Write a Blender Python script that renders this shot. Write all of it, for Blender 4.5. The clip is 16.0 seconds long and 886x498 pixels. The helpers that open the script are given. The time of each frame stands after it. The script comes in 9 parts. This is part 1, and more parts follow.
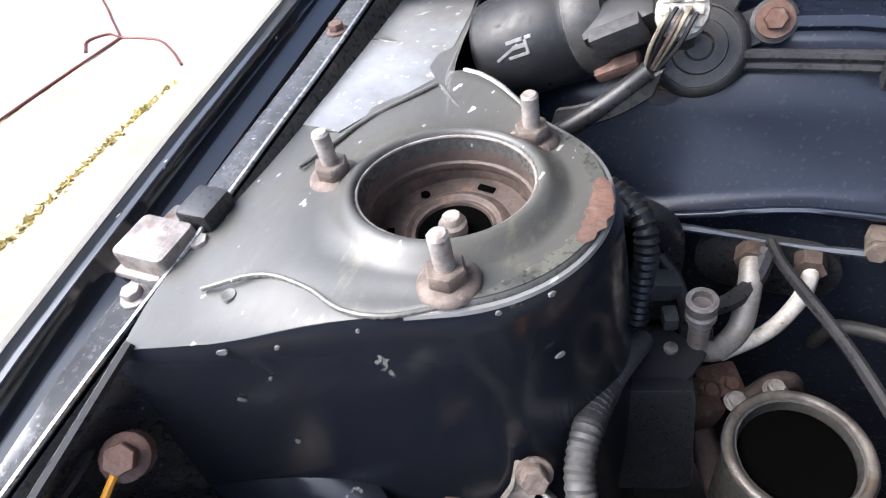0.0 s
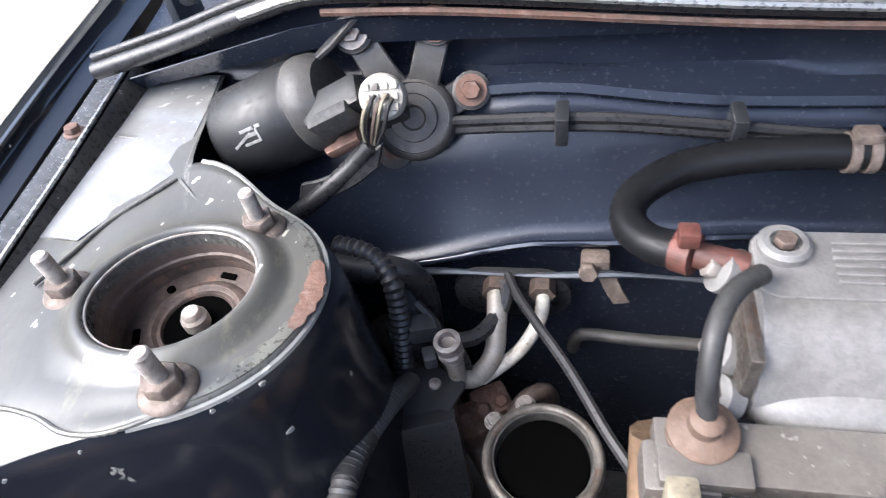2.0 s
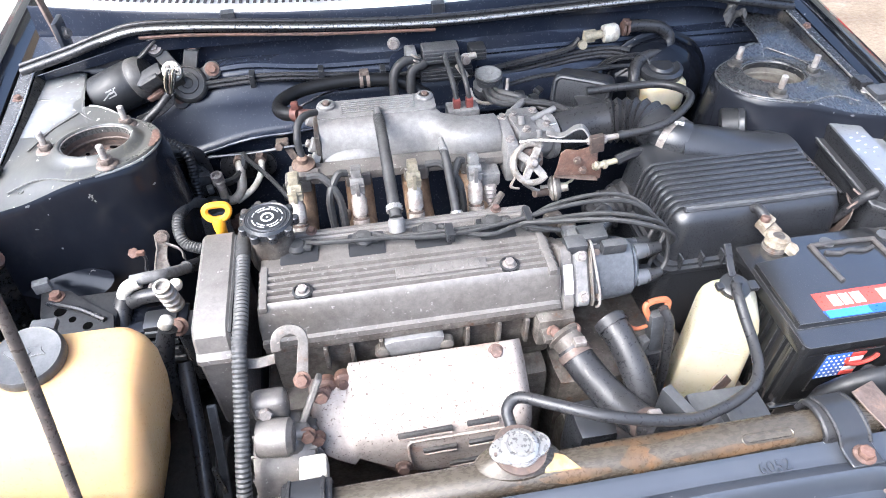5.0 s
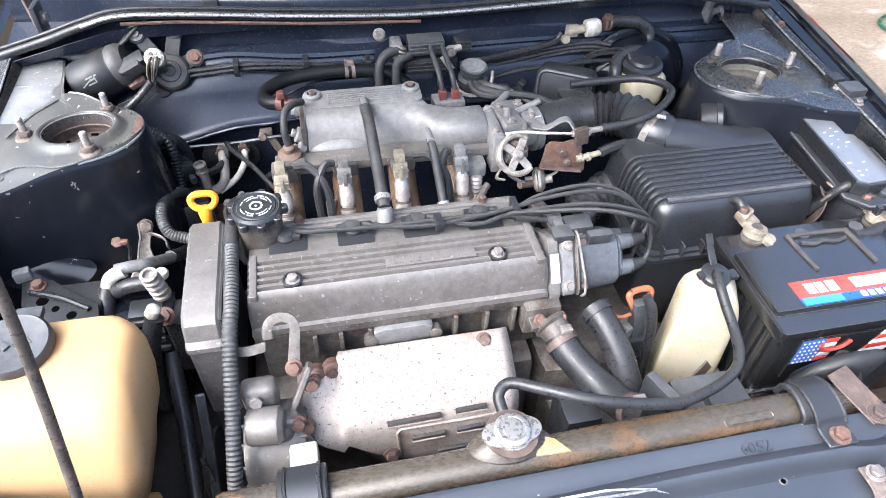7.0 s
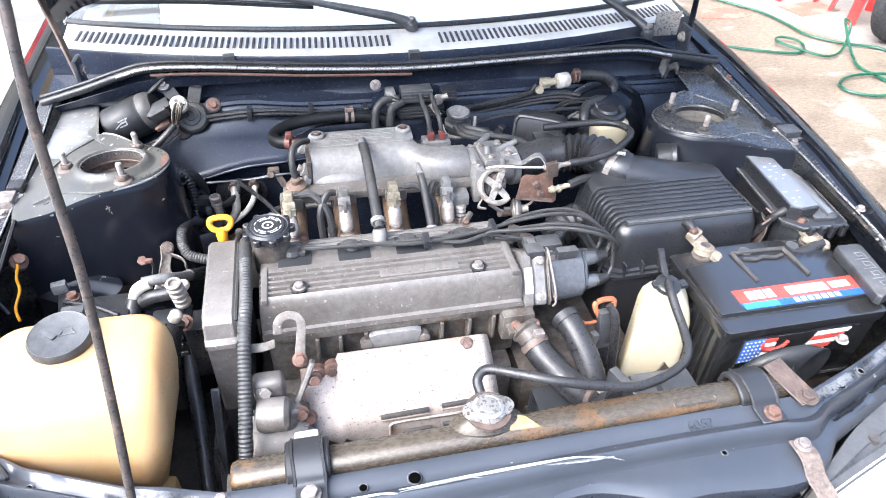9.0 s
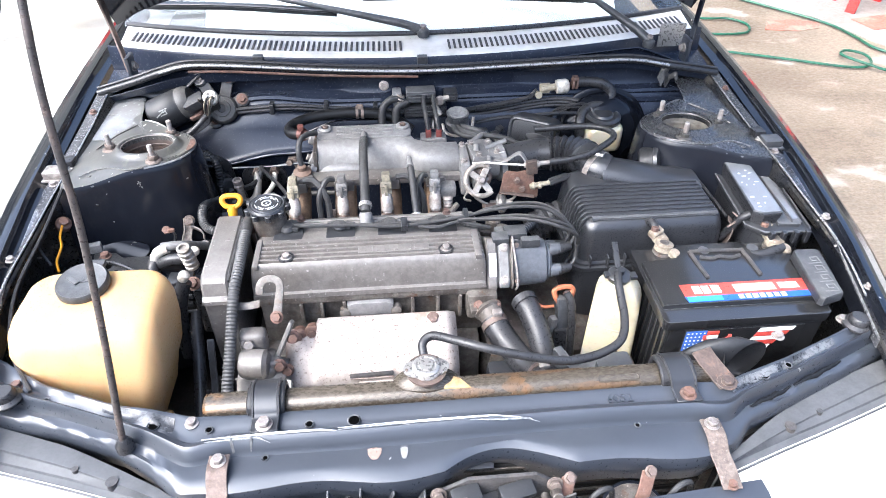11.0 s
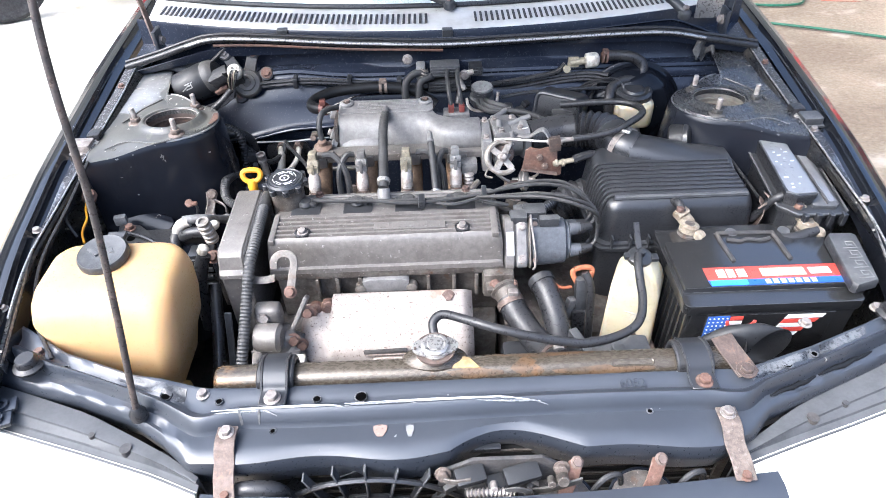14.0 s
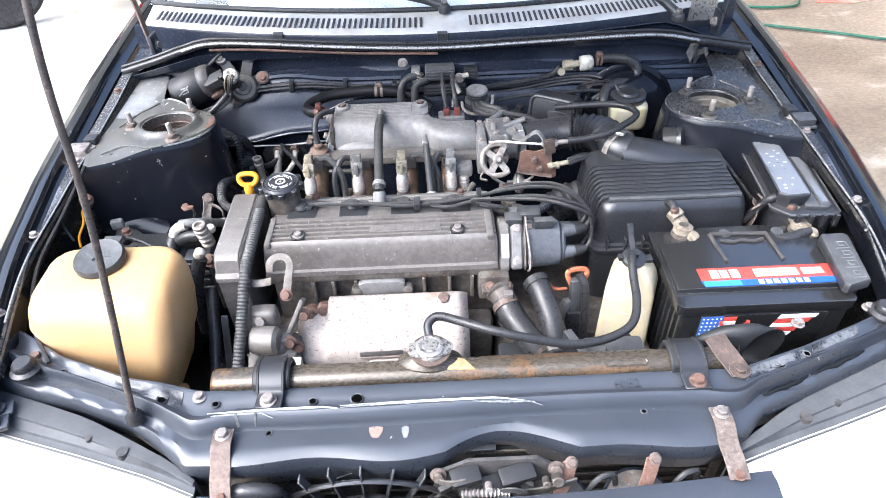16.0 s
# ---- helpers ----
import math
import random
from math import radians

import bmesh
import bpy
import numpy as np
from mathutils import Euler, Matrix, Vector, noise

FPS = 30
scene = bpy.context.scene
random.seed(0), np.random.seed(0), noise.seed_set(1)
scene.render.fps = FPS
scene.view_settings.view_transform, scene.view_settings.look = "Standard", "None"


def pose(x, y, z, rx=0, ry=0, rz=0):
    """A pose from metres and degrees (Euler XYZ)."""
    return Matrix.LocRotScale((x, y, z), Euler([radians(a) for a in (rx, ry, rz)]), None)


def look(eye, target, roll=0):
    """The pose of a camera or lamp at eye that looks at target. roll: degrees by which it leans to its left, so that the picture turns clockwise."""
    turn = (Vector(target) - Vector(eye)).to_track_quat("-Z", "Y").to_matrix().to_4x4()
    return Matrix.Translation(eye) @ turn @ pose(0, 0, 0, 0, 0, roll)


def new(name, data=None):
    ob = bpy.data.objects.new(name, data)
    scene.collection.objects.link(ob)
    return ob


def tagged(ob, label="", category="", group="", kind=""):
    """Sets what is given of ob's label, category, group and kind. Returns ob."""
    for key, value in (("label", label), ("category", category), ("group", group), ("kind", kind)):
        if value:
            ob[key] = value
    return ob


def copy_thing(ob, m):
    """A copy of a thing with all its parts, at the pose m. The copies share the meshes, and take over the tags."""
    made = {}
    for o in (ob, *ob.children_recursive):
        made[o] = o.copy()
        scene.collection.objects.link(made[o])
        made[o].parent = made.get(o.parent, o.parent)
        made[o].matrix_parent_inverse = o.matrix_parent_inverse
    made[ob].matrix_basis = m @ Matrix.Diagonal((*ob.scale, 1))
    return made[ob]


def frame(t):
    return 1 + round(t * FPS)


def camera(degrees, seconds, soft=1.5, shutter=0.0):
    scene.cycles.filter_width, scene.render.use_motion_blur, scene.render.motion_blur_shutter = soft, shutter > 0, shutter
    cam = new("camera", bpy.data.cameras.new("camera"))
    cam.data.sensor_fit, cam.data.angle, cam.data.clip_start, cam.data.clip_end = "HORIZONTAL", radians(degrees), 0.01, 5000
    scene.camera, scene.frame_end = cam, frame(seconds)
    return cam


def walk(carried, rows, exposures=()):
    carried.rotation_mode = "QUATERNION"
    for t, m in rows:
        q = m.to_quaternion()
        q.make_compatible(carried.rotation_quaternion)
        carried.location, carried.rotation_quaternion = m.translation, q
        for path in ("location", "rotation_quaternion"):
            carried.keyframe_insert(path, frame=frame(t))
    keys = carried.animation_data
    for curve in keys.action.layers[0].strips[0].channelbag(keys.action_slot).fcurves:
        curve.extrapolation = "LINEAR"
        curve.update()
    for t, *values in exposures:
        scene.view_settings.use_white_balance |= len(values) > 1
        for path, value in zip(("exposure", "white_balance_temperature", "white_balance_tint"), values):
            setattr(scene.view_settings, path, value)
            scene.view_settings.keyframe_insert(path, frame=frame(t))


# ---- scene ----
cam = camera(68.9, 16.0, soft=0.65, shutter=0.25)
PATH = [
    (0, (-0.414, 0.364, 1.073), (-1.158, 1.536, -0.366), -13.6),
    (0.5, (-0.399, 0.382, 1.088), (-1.068, 1.615, -0.337), -13.3),
    (1, (-0.379, 0.399, 1.095), (-0.962, 1.675, -0.33), -11.5),
    (1.5, (-0.35, 0.407, 1.105), (-0.837, 1.71, -0.331), -10.5),
    (2, (-0.325, 0.389, 1.116), (-0.697, 1.698, -0.35), -10.1),
    (2.5, (-0.297, 0.307, 1.14), (-0.407, 1.665, -0.324), -5.0),
    (3, (-0.266, 0.178, 1.193), (-0.101, 1.496, -0.302), -1.1),
    (3.5, (-0.234, 0.035, 1.276), (-0.004, 1.302, -0.254), 0.7),
    (4, (-0.197, -0.082, 1.349), (0.022, 1.282, -0.097), -0.5),
    (4.5, (-0.176, -0.22, 1.384), (0.082, 1.163, -0.037), 0.0),
    (5, (-0.168, -0.286, 1.408), (0.063, 1.116, 0.001), -0.6),
    (5.2, (-0.172, -0.296, 1.411), (0.079, 1.094, -0.005), 0.6),
    (7.5, (-0.194, -0.293, 1.407), (0.125, 1.083, -0.008), 2.0),
    (8, (-0.185, -0.312, 1.415), (0.117, 1.093, 0.024), 1.8),
    (8.5, (-0.191, -0.357, 1.429), (0.056, 1.073, 0.053), 1.4),
    (9, (-0.213, -0.435, 1.444), (0.144, 1.065, 0.17), 2.2),
    (9.5, (-0.229, -0.515, 1.462), (0.167, 1.005, 0.225), 1.8),
    (11.8, (-0.002, -0.582, 1.497), (0.035, 0.96, 0.224), -0.6),
    (12, (-0.009, -0.584, 1.497), (0.033, 0.96, 0.227), -0.6),
    (12.5, (-0.025, -0.582, 1.493), (0.01, 0.948, 0.206), -0.8),
    (13, (-0.025, -0.576, 1.489), (0.0, 0.943, 0.188), -1.2),
    (13.5, (-0.027, -0.566, 1.489), (-0.002, 0.951, 0.186), -0.9),
    (14, (-0.022, -0.564, 1.485), (-0.014, 0.94, 0.166), -2.0),
    (14.5, (-0.018, -0.563, 1.486), (0.008, 0.946, 0.174), -1.8),
    (15, (-0.017, -0.566, 1.49), (-0.013, 0.947, 0.182), -2.6),
    (15.5, (-0.022, -0.568, 1.488), (-0.009, 0.939, 0.173), -2.4),
    (16, (-0.016, -0.569, 1.488), (-0.004, 0.94, 0.176), -2.2),
]
walk(cam, [(t, look(eye, target, roll)) for t, eye, target, roll in PATH], [(0, 1.88, 5520, 10), (1.5, 1.88, 5520, 10), (2.0, 2.09, 5480, 10), (2.6, 2.38, 5380, 9), (3.3, 2.49, 5380, 9), (4.2, 2.32, 5380, 9), (5.0, 2.30, 5380, 9), (7.5, 2.04, 5380, 9), (9.2, 2.30, 5380, 9), (12.0, 2.03, 5380, 9), (16, 1.99, 5380, 9)])

# ---- world, sun, exposure ----
world = bpy.data.worlds.new("sky")
scene.world = world
world.use_nodes = True
wn = world.node_tree.nodes
sky = wn.new("ShaderNodeTexSky")
sky.sky_type, sky.sun_disc = "NISHITA", False
SUN_EL, SUN_AZ = 49.0, -118.0
sky.sun_elevation, sky.sun_rotation = radians(SUN_EL), radians(SUN_AZ)
sky.air_density, sky.dust_density, sky.ozone_density = 1.0, 9.0, 0.6
world.node_tree.links.new(sky.outputs[0], wn["Background"].inputs[0])
wn["Background"].inputs[1].default_value = 0.15
sun = new("sun", bpy.data.lights.new("sun", "SUN"))
sun.data.energy, sun.data.angle, sun.data.color = 0.95, radians(80), (1.0, 0.98, 0.95)
_d = Vector((math.sin(radians(SUN_AZ)) * math.cos(radians(SUN_EL)), math.cos(radians(SUN_AZ)) * math.cos(radians(SUN_EL)), math.sin(radians(SUN_EL))))
sun.matrix_world = Matrix.Translation((0, 0, 6)) @ _d.to_track_quat("Z", "Y").to_matrix().to_4x4()


# ---- materials ----
def surface(name, base, rough=0.5, metal=0.0, second=None, spread=(0.4, 0.65), size=14.0, dirt=None, dirt_at=(0.58, 0.72), dirt_size=55.0, bump=0.1, bump_size=220.0, dust=None, dust_amount=0.4, coat=0.0, rough_var=0.15, speck=None, speck_at=(0.66, 0.7), speck_size=160.0, stretch=(1, 1, 1), sub=0.0, vary=0.0, ior=1.5, through_=0.0, grit=0.28, reach=1.0, speck_detail=2.0, edge_tint=None, edge_tint_width=0.0016):
    """A worn surface: two tones, dirt patches, fine specks, dust on what lies flat, and fine relief."""
    m = bpy.data.materials.new(name)
    m.use_nodes = True
    nt = m.node_tree
    bsdf = nt.nodes["Principled BSDF"]
    link = nt.links.new
    tc = nt.nodes.new("ShaderNodeTexCoord")
    mp = nt.nodes.new("ShaderNodeMapping")
    mp.inputs["Scale"].default_value = stretch
    link(tc.outputs["Object"], mp.inputs["Vector"])

    def noisy(scale, detail=5.0, rough_=0.6):
        n = nt.nodes.new("ShaderNodeTexNoise")
        n.inputs["Scale"].default_value, n.inputs["Detail"].default_value, n.inputs["Roughness"].default_value = scale, detail, rough_
        link(mp.outputs[0], n.inputs["Vector"])
        return n.outputs["Fac"]

    def ramp(src, a, b, lo=0.0, hi=1.0):
        r = nt.nodes.new("ShaderNodeMapRange")
        r.interpolation_type = "SMOOTHSTEP"
        for key, v in zip(("From Min", "From Max", "To Min", "To Max"), (a, b, lo, hi)):
            r.inputs[key].default_value = v
        link(src, r.inputs["Value"])
        return r.outputs[0]

    def mixed(fac, a, b):
        x = nt.nodes.new("ShaderNodeMix")
        x.data_type = "RGBA"
        link(fac, x.inputs["Factor"])
        for v, sock in ((a, x.inputs[6]), (b, x.inputs[7])):
            if isinstance(v, tuple):
                sock.default_value = (*v, 1)
            else:
                link(v, sock)
        return x.outputs[2]

    second = second or tuple(c * 0.72 for c in base)
    big, fine = noisy(size), noisy(bump_size, 3.0)
    col = mixed(ramp(big, *spread), tuple(base), tuple(second))
    if grit:
        shade_ = nt.nodes.new("ShaderNodeHueSaturation")
        link(ramp(noisy(85.0, 12.0, 0.78), 0.34, 0.66, 1 - grit, 1 + grit), shade_.inputs["Value"])
        link(col, shade_.inputs["Color"])
        col = shade_.outputs[0]
    if vary:
        info = nt.nodes.new("ShaderNodeObjectInfo")
        hs = nt.nodes.new("ShaderNodeHueSaturation")
        link(ramp(info.outputs["Random"], 0, 1, 1 - vary, 1 + vary), hs.inputs["Value"])
        link(col, hs.inputs["Color"])
        col = hs.outputs[0]
    if dirt:
        col = mixed(ramp(noisy(dirt_size, 8.0, 0.7), *dirt_at), col, tuple(dirt))
    if speck:
        col = mixed(ramp(noisy(speck_size, speck_detail), *speck_at), col, tuple(speck))
    if edge_tint:
        # tinted arrises: wear and painted edge highlights together, broken up by noise
        bev = nt.nodes.new("ShaderNodeBevel")
        bev.samples = 4
        bev.inputs["Radius"].default_value = edge_tint_width
        gn = nt.nodes.new("ShaderNodeNewGeometry")
        dot = nt.nodes.new("ShaderNodeVectorMath")
        dot.operation = "DOT_PRODUCT"
        link(bev.outputs[0], dot.inputs[0])
        link(gn.outputs["Normal"], dot.inputs[1])
        edge = nt.nodes.new("ShaderNodeMath")
        edge.operation = "MULTIPLY"
        link(ramp(dot.outputs["Value"], 0.9, 0.995, 1.0, 0.0), edge.inputs[0])
        link(ramp(noisy(130.0, 6.0, 0.7), 0.36, 0.6, 0.15, 0.85), edge.inputs[1])
        col = mixed(edge.outputs[0], col, tuple(edge_tint))
    rg = ramp(fine, 0.3, 0.7, max(rough - rough_var, 0.03), min(rough + rough_var, 1))
    if dust:
        geo = nt.nodes.new("ShaderNodeNewGeometry")
        sep = nt.nodes.new("ShaderNodeSeparateXYZ")
        link(geo.outputs["Normal"], sep.inputs[0])
        up = ramp(sep.outputs["Z"], 0.35, 0.95)
        mul = nt.nodes.new("ShaderNodeMath")
        mul.operation = "MULTIPLY"
        link(up, mul.inputs[0])
        link(ramp(noisy(size * 2.3, 7.0, 0.7), 0.3, 0.75, 0.1, dust_amount), mul.inputs[1])
        col = mixed(mul.outputs[0], col, tuple(dust))
        addr = nt.nodes.new("ShaderNodeMath")
        addr.operation = "MULTIPLY_ADD"
        link(mul.outputs[0], addr.inputs[0])
        addr.inputs[1].default_value = 0.35
        link(rg, addr.inputs[2])
        addr.use_clamp = True
        rg = addr.outputs[0]
    link(col, bsdf.inputs["Base Color"])
    link(rg, bsdf.inputs["Roughness"])
    bsdf.inputs["Metallic"].default_value = metal
    bsdf.inputs["Coat Weight"].default_value = coat
    bsdf.inputs["IOR"].default_value = ior
    bsdf.inputs["Transmission Weight"].default_value = through_
    bsdf.inputs["Coat Roughness"].default_value = 0.12
    if sub:
        bsdf.inputs["Subsurface Weight"].default_value = sub
        bsdf.inputs["Subsurface Radius"].default_value = (0.022, 0.016, 0.008)
        bsdf.inputs["Subsurface Scale"].default_value = reach
    if bump:
        b = nt.nodes.new("ShaderNodeBump")
        b.inputs["Strength"].default_value, b.inputs["Distance"].default_value = bump, 0.002
        add = nt.nodes.new("ShaderNodeMath")
        add.operation = "MULTIPLY_ADD"
        link(big, add.inputs[0])
        add.inputs[1].default_value = 1.5
        link(fine, add.inputs[2])
        link(add.outputs[0], b.inputs["Height"])
        link(b.outputs[0], bsdf.inputs["Normal"])
    return m


RUST = (0.19, 0.085, 0.045)
DUST = (0.2, 0.19, 0.17)
paint = surface("black_paint", (0.006, 0.007, 0.0102), 0.1, second=(0.0078, 0.009, 0.0126), bump=0.0, rough_var=0.02, dirt=(0.02, 0.02, 0.021), dirt_at=(0.55, 0.8), dirt_size=7, speck=(0.3, 0.28, 0.25), speck_at=(0.74, 0.76), speck_size=70, ior=1.3, grit=0.0)
# crown paint: dust and scratches, plus sky sheen lifted into the base grey
paint_tower = surface("dusty_sheen_black_paint", (0.068, 0.0676, 0.0642), 0.28, second=(0.084, 0.0822, 0.0745), size=8, dust=(0.16, 0.153, 0.13), dust_amount=0.2, dirt=(0.13, 0.124, 0.095), dirt_at=(0.58, 0.70), dirt_size=30, bump=0.0, rough_var=0.04, speck=(0.5, 0.48, 0.43), speck_at=(0.69, 0.71), speck_size=85, stretch=(1.6, 0.8, 1), ior=1.47, grit=0.1, edge_tint=(0.2, 0.195, 0.18))
paint_wall = surface("navy_black_paint", (0.0142, 0.0182, 0.0305), 0.24, second=(0.019, 0.0235, 0.037), size=5, bump=0.0, rough_var=0.04, dirt=(0.03, 0.034, 0.043), dirt_at=(0.5, 0.9), dirt_size=7, speck=(0.16, 0.155, 0.14), speck_at=(0.74, 0.76), speck_size=50, speck_detail=5.0, ior=1.46, grit=0.0)
paint_front = surface("slate_paint", (0.027, 0.031, 0.040), 0.3, second=(0.034, 0.0385, 0.048), size=4, dust=(0.17, 0.18, 0.2), dust_amount=0.05, bump=0.004, rough_var=0.03, dirt=(0.05, 0.054, 0.06), dirt_at=(0.55, 0.85), dirt_size=5, speck=(0.3, 0.3, 0.29), speck_at=(0.76, 0.78), speck_size=70, ior=1.6, grit=0.0)
alu = surface("dusty_cast_aluminium", (0.155, 0.143, 0.132), 0.44, 0.2, second=(0.112, 0.101, 0.091), spread=(0.4, 0.66), size=9, dirt=(0.085, 0.074, 0.066), dirt_at=(0.6, 0.74), dirt_size=48, bump=0.1, bump_size=500, dust=(0.168, 0.158, 0.146), dust_amount=0.3, speck=(0.3, 0.285, 0.27), speck_at=(0.66, 0.74), speck_size=150, grit=0.18, edge_tint=(0.25, 0.237, 0.222))
alu_clean = surface("cast_aluminium", (0.183, 0.1785, 0.174), 0.54, 0.1, second=(0.1395, 0.1339, 0.1283), spread=(0.4, 0.64), size=11, dirt=(0.1, 0.09, 0.082), dirt_at=(0.61, 0.75), dirt_size=50, bump=0.12, bump_size=600, grit=0.18, edge_tint=(0.31, 0.302, 0.295))
alu_dirty = surface("oily_cast_aluminium", (0.135, 0.122, 0.107), 0.5, 0.3, second=(0.075, 0.064, 0.055), spread=(0.4, 0.6), size=26, dirt=(0.1, 0.058, 0.036), dirt_at=(0.55, 0.7), dirt_size=45, bump=0.25, bump_size=300, speck=(0.25, 0.22, 0.19), speck_at=(0.68, 0.72), speck_size=220, edge_tint=(0.24, 0.215, 0.19))
steel = surface("zinc_steel", (0.27, 0.245, 0.225), 0.55, 0.35, second=(0.18, 0.155, 0.14), size=60, dirt=(0.15, 0.085, 0.058), dirt_at=(0.56, 0.7), dirt_size=160, bump=0.15, edge_tint=(0.4, 0.375, 0.35))
chrome = surface("bright_steel", (0.46, 0.45, 0.43), 0.34, 0.7, second=(0.38, 0.365, 0.345), size=12, bump=0.02, grit=0.05)
rust = surface("rusty_steel", (0.13, 0.072, 0.052), 0.72, 0.1, second=(0.09, 0.06, 0.05), dirt=(0.18, 0.125, 0.1), dirt_at=(0.52, 0.7), dirt_size=120, bump=0.4)
nut_rust = surface("dull_rusty_nut", (0.15, 0.118, 0.098), 0.65, 0.2, second=(0.1, 0.08, 0.068), size=60, dirt=(0.22, 0.185, 0.16), dirt_at=(0.52, 0.68), dirt_size=150, bump=0.35)
rust_dark = surface("brown_rusted_steel", (0.12, 0.088, 0.073), 0.6, 0.25, second=(0.075, 0.057, 0.049), dirt=(0.21, 0.125, 0.085), dirt_at=(0.55, 0.72), dirt_size=70, bump=0.2, edge_tint=(0.2, 0.16, 0.135))
rubber = surface("black_rubber", (0.017, 0.017, 0.0185), 0.36, second=(0.026, 0.026, 0.028), size=18, dust=(0.12, 0.117, 0.11), dust_amount=0.12, bump=0.06, ior=1.45, grit=0.06)
# darker copy of the rubber, with the heater hose's shade in its colour
rubber_dark = surface("dark_black_rubber", (0.0075, 0.0077, 0.0085), 0.45, second=(0.011, 0.0112, 0.012), size=18, bump=0.03, ior=1.33, grit=0.1)
rail_paint = surface("dust_filmed_black_paint", (0.045, 0.046, 0.05), 0.24, second=(0.06, 0.061, 0.065), size=10, dirt=(0.11, 0.111, 0.113), dirt_at=(0.52, 0.75), dirt_size=22, bump=0.0, rough_var=0.05, speck=(0.3, 0.3, 0.29), speck_at=(0.7, 0.73), speck_size=90, ior=1.8, grit=0.1, edge_tint=(0.3, 0.3, 0.3), edge_tint_width=0.002)
rubber_grey = surface("dusty_grey_rubber", (0.032, 0.032, 0.033), 0.5, second=(0.021, 0.021, 0.0215), size=26, dust=(0.16, 0.155, 0.145), dust_amount=0.22, bump=0.12, ior=1.4)
plastic = surface("black_plastic", (0.0165, 0.0173, 0.0197), 0.3, second=(0.022, 0.0228, 0.0255), dust=(0.12, 0.122, 0.125), dust_amount=0.08, bump=0.015, bump_size=500, ior=1.55, grit=0.05, edge_tint=(0.085, 0.087, 0.092), rough_var=0.04)
plastic_grey = surface("grey_black_plastic", (0.042, 0.044, 0.048), 0.46, second=(0.026, 0.027, 0.03), size=24, dirt=(0.09, 0.088, 0.084), dirt_at=(0.6, 0.74), dirt_size=60, dust=(0.2, 0.197, 0.19), dust_amount=0.3, bump=0.08, bump_size=500, edge_tint=(0.15, 0.152, 0.155))
yellow = surface("yellow_plastic", (0.72, 0.33, 0.016), 0.4, second=(0.6, 0.26, 0.012), dirt=(0.25, 0.14, 0.03), dirt_at=(0.64, 0.76), bump=0.06, grit=0.0)
amber_tank = surface("yellowed_plastic", (0.50, 0.335, 0.165), 0.4, second=(0.45, 0.295, 0.135), size=6, dirt=(0.38, 0.225, 0.09), dirt_at=(0.62, 0.85), dirt_size=11, bump=0.03, sub=0.7, reach=2.0, ior=1.3, grit=0.0)
pale_tank = surface("aged_white_plastic", (0.46, 0.42, 0.31), 0.4, second=(0.38, 0.335, 0.225), size=12, dirt=(0.27, 0.22, 0.13), dirt_at=(0.6, 0.8), dirt_size=25, bump=0.03, sub=0.6, reach=1.5, grit=0.0)
white_plastic = surface("stained_white_plastic", (0.5, 0.48, 0.43), 0.5, second=(0.34, 0.31, 0.26), size=60, dirt=(0.16, 0.12, 0.08), dirt_at=(0.58, 0.72), dirt_size=130, bump=0.2)
beige_plastic = surface("beige_connector_plastic", (0.27, 0.24, 0.175), 0.55, second=(0.19, 0.165, 0.12), dirt=(0.09, 0.075, 0.055), dirt_at=(0.56, 0.72), dirt_size=140, bump=0.2)
grey_plastic = surface("grey_connector_plastic", (0.17, 0.17, 0.168), 0.55, second=(0.12, 0.115, 0.11), dirt=(0.06, 0.054, 0.046), dirt_at=(0.58, 0.73), dirt_size=140, bump=0.2)
shield = surface("whitened_heat_shield", (0.34, 0.30, 0.272), 0.62, 0.1, second=(0.25, 0.17, 0.135), spread=(0.46, 0.7), size=8, dirt=(0.25, 0.165, 0.13), dirt_at=(0.56, 0.72), dirt_size=16, speck=(0.12, 0.085, 0.07), speck_at=(0.6, 0.64), speck_size=260, speck_detail=5.0, bump=0.2, grit=0.14, edge_tint=(0.24, 0.15, 0.115), edge_tint_width=0.003)
tank_metal = surface("rust_stained_radiator", (0.075, 0.062, 0.047), 0.24, 0.3, second=(0.045, 0.036, 0.027), size=6, dirt=(0.22, 0.12, 0.05), dirt_at=(0.56, 0.66), dirt_size=6.0, dust=(0.17, 0.15, 0.115), dust_amount=0.2, bump=0.02, stretch=(0.6, 1.5, 1.5), grit=0.12)
pipe_white = surface("oxidised_pipe", (0.29, 0.27, 0.245), 0.5, 0.25, second=(0.2, 0.175, 0.145), size=40, dirt=(0.12, 0.09, 0.065), dirt_at=(0.56, 0.72), dirt_size=80, bump=0.1)
corrosion = surface("corroded_terminal", (0.27, 0.235, 0.18), 0.8, 0.05, second=(0.15, 0.115, 0.08), size=60, dirt=(0.38, 0.35, 0.3), dirt_at=(0.55, 0.66), dirt_size=120, bump=0.8)
orange = surface("orange_plastic", (0.36, 0.12, 0.05), 0.55, second=(0.26, 0.085, 0.038), bump=0.15, dirt=(0.18, 0.085, 0.045), dirt_at=(0.58, 0.74))
red_plastic = surface("faded_red_plastic", (0.15, 0.035, 0.028), 0.55, second=(0.1, 0.028, 0.024), size=40, dirt=(0.1, 0.05, 0.038), dirt_at=(0.56, 0.72), bump=0.1)
clamp_red = surface("red_rusted_clamp", (0.115, 0.04, 0.03), 0.6, 0.1, second=(0.075, 0.035, 0.028), size=50, dirt=(0.05, 0.035, 0.03), dirt_at=(0.56, 0.72), dirt_size=90, bump=0.2)
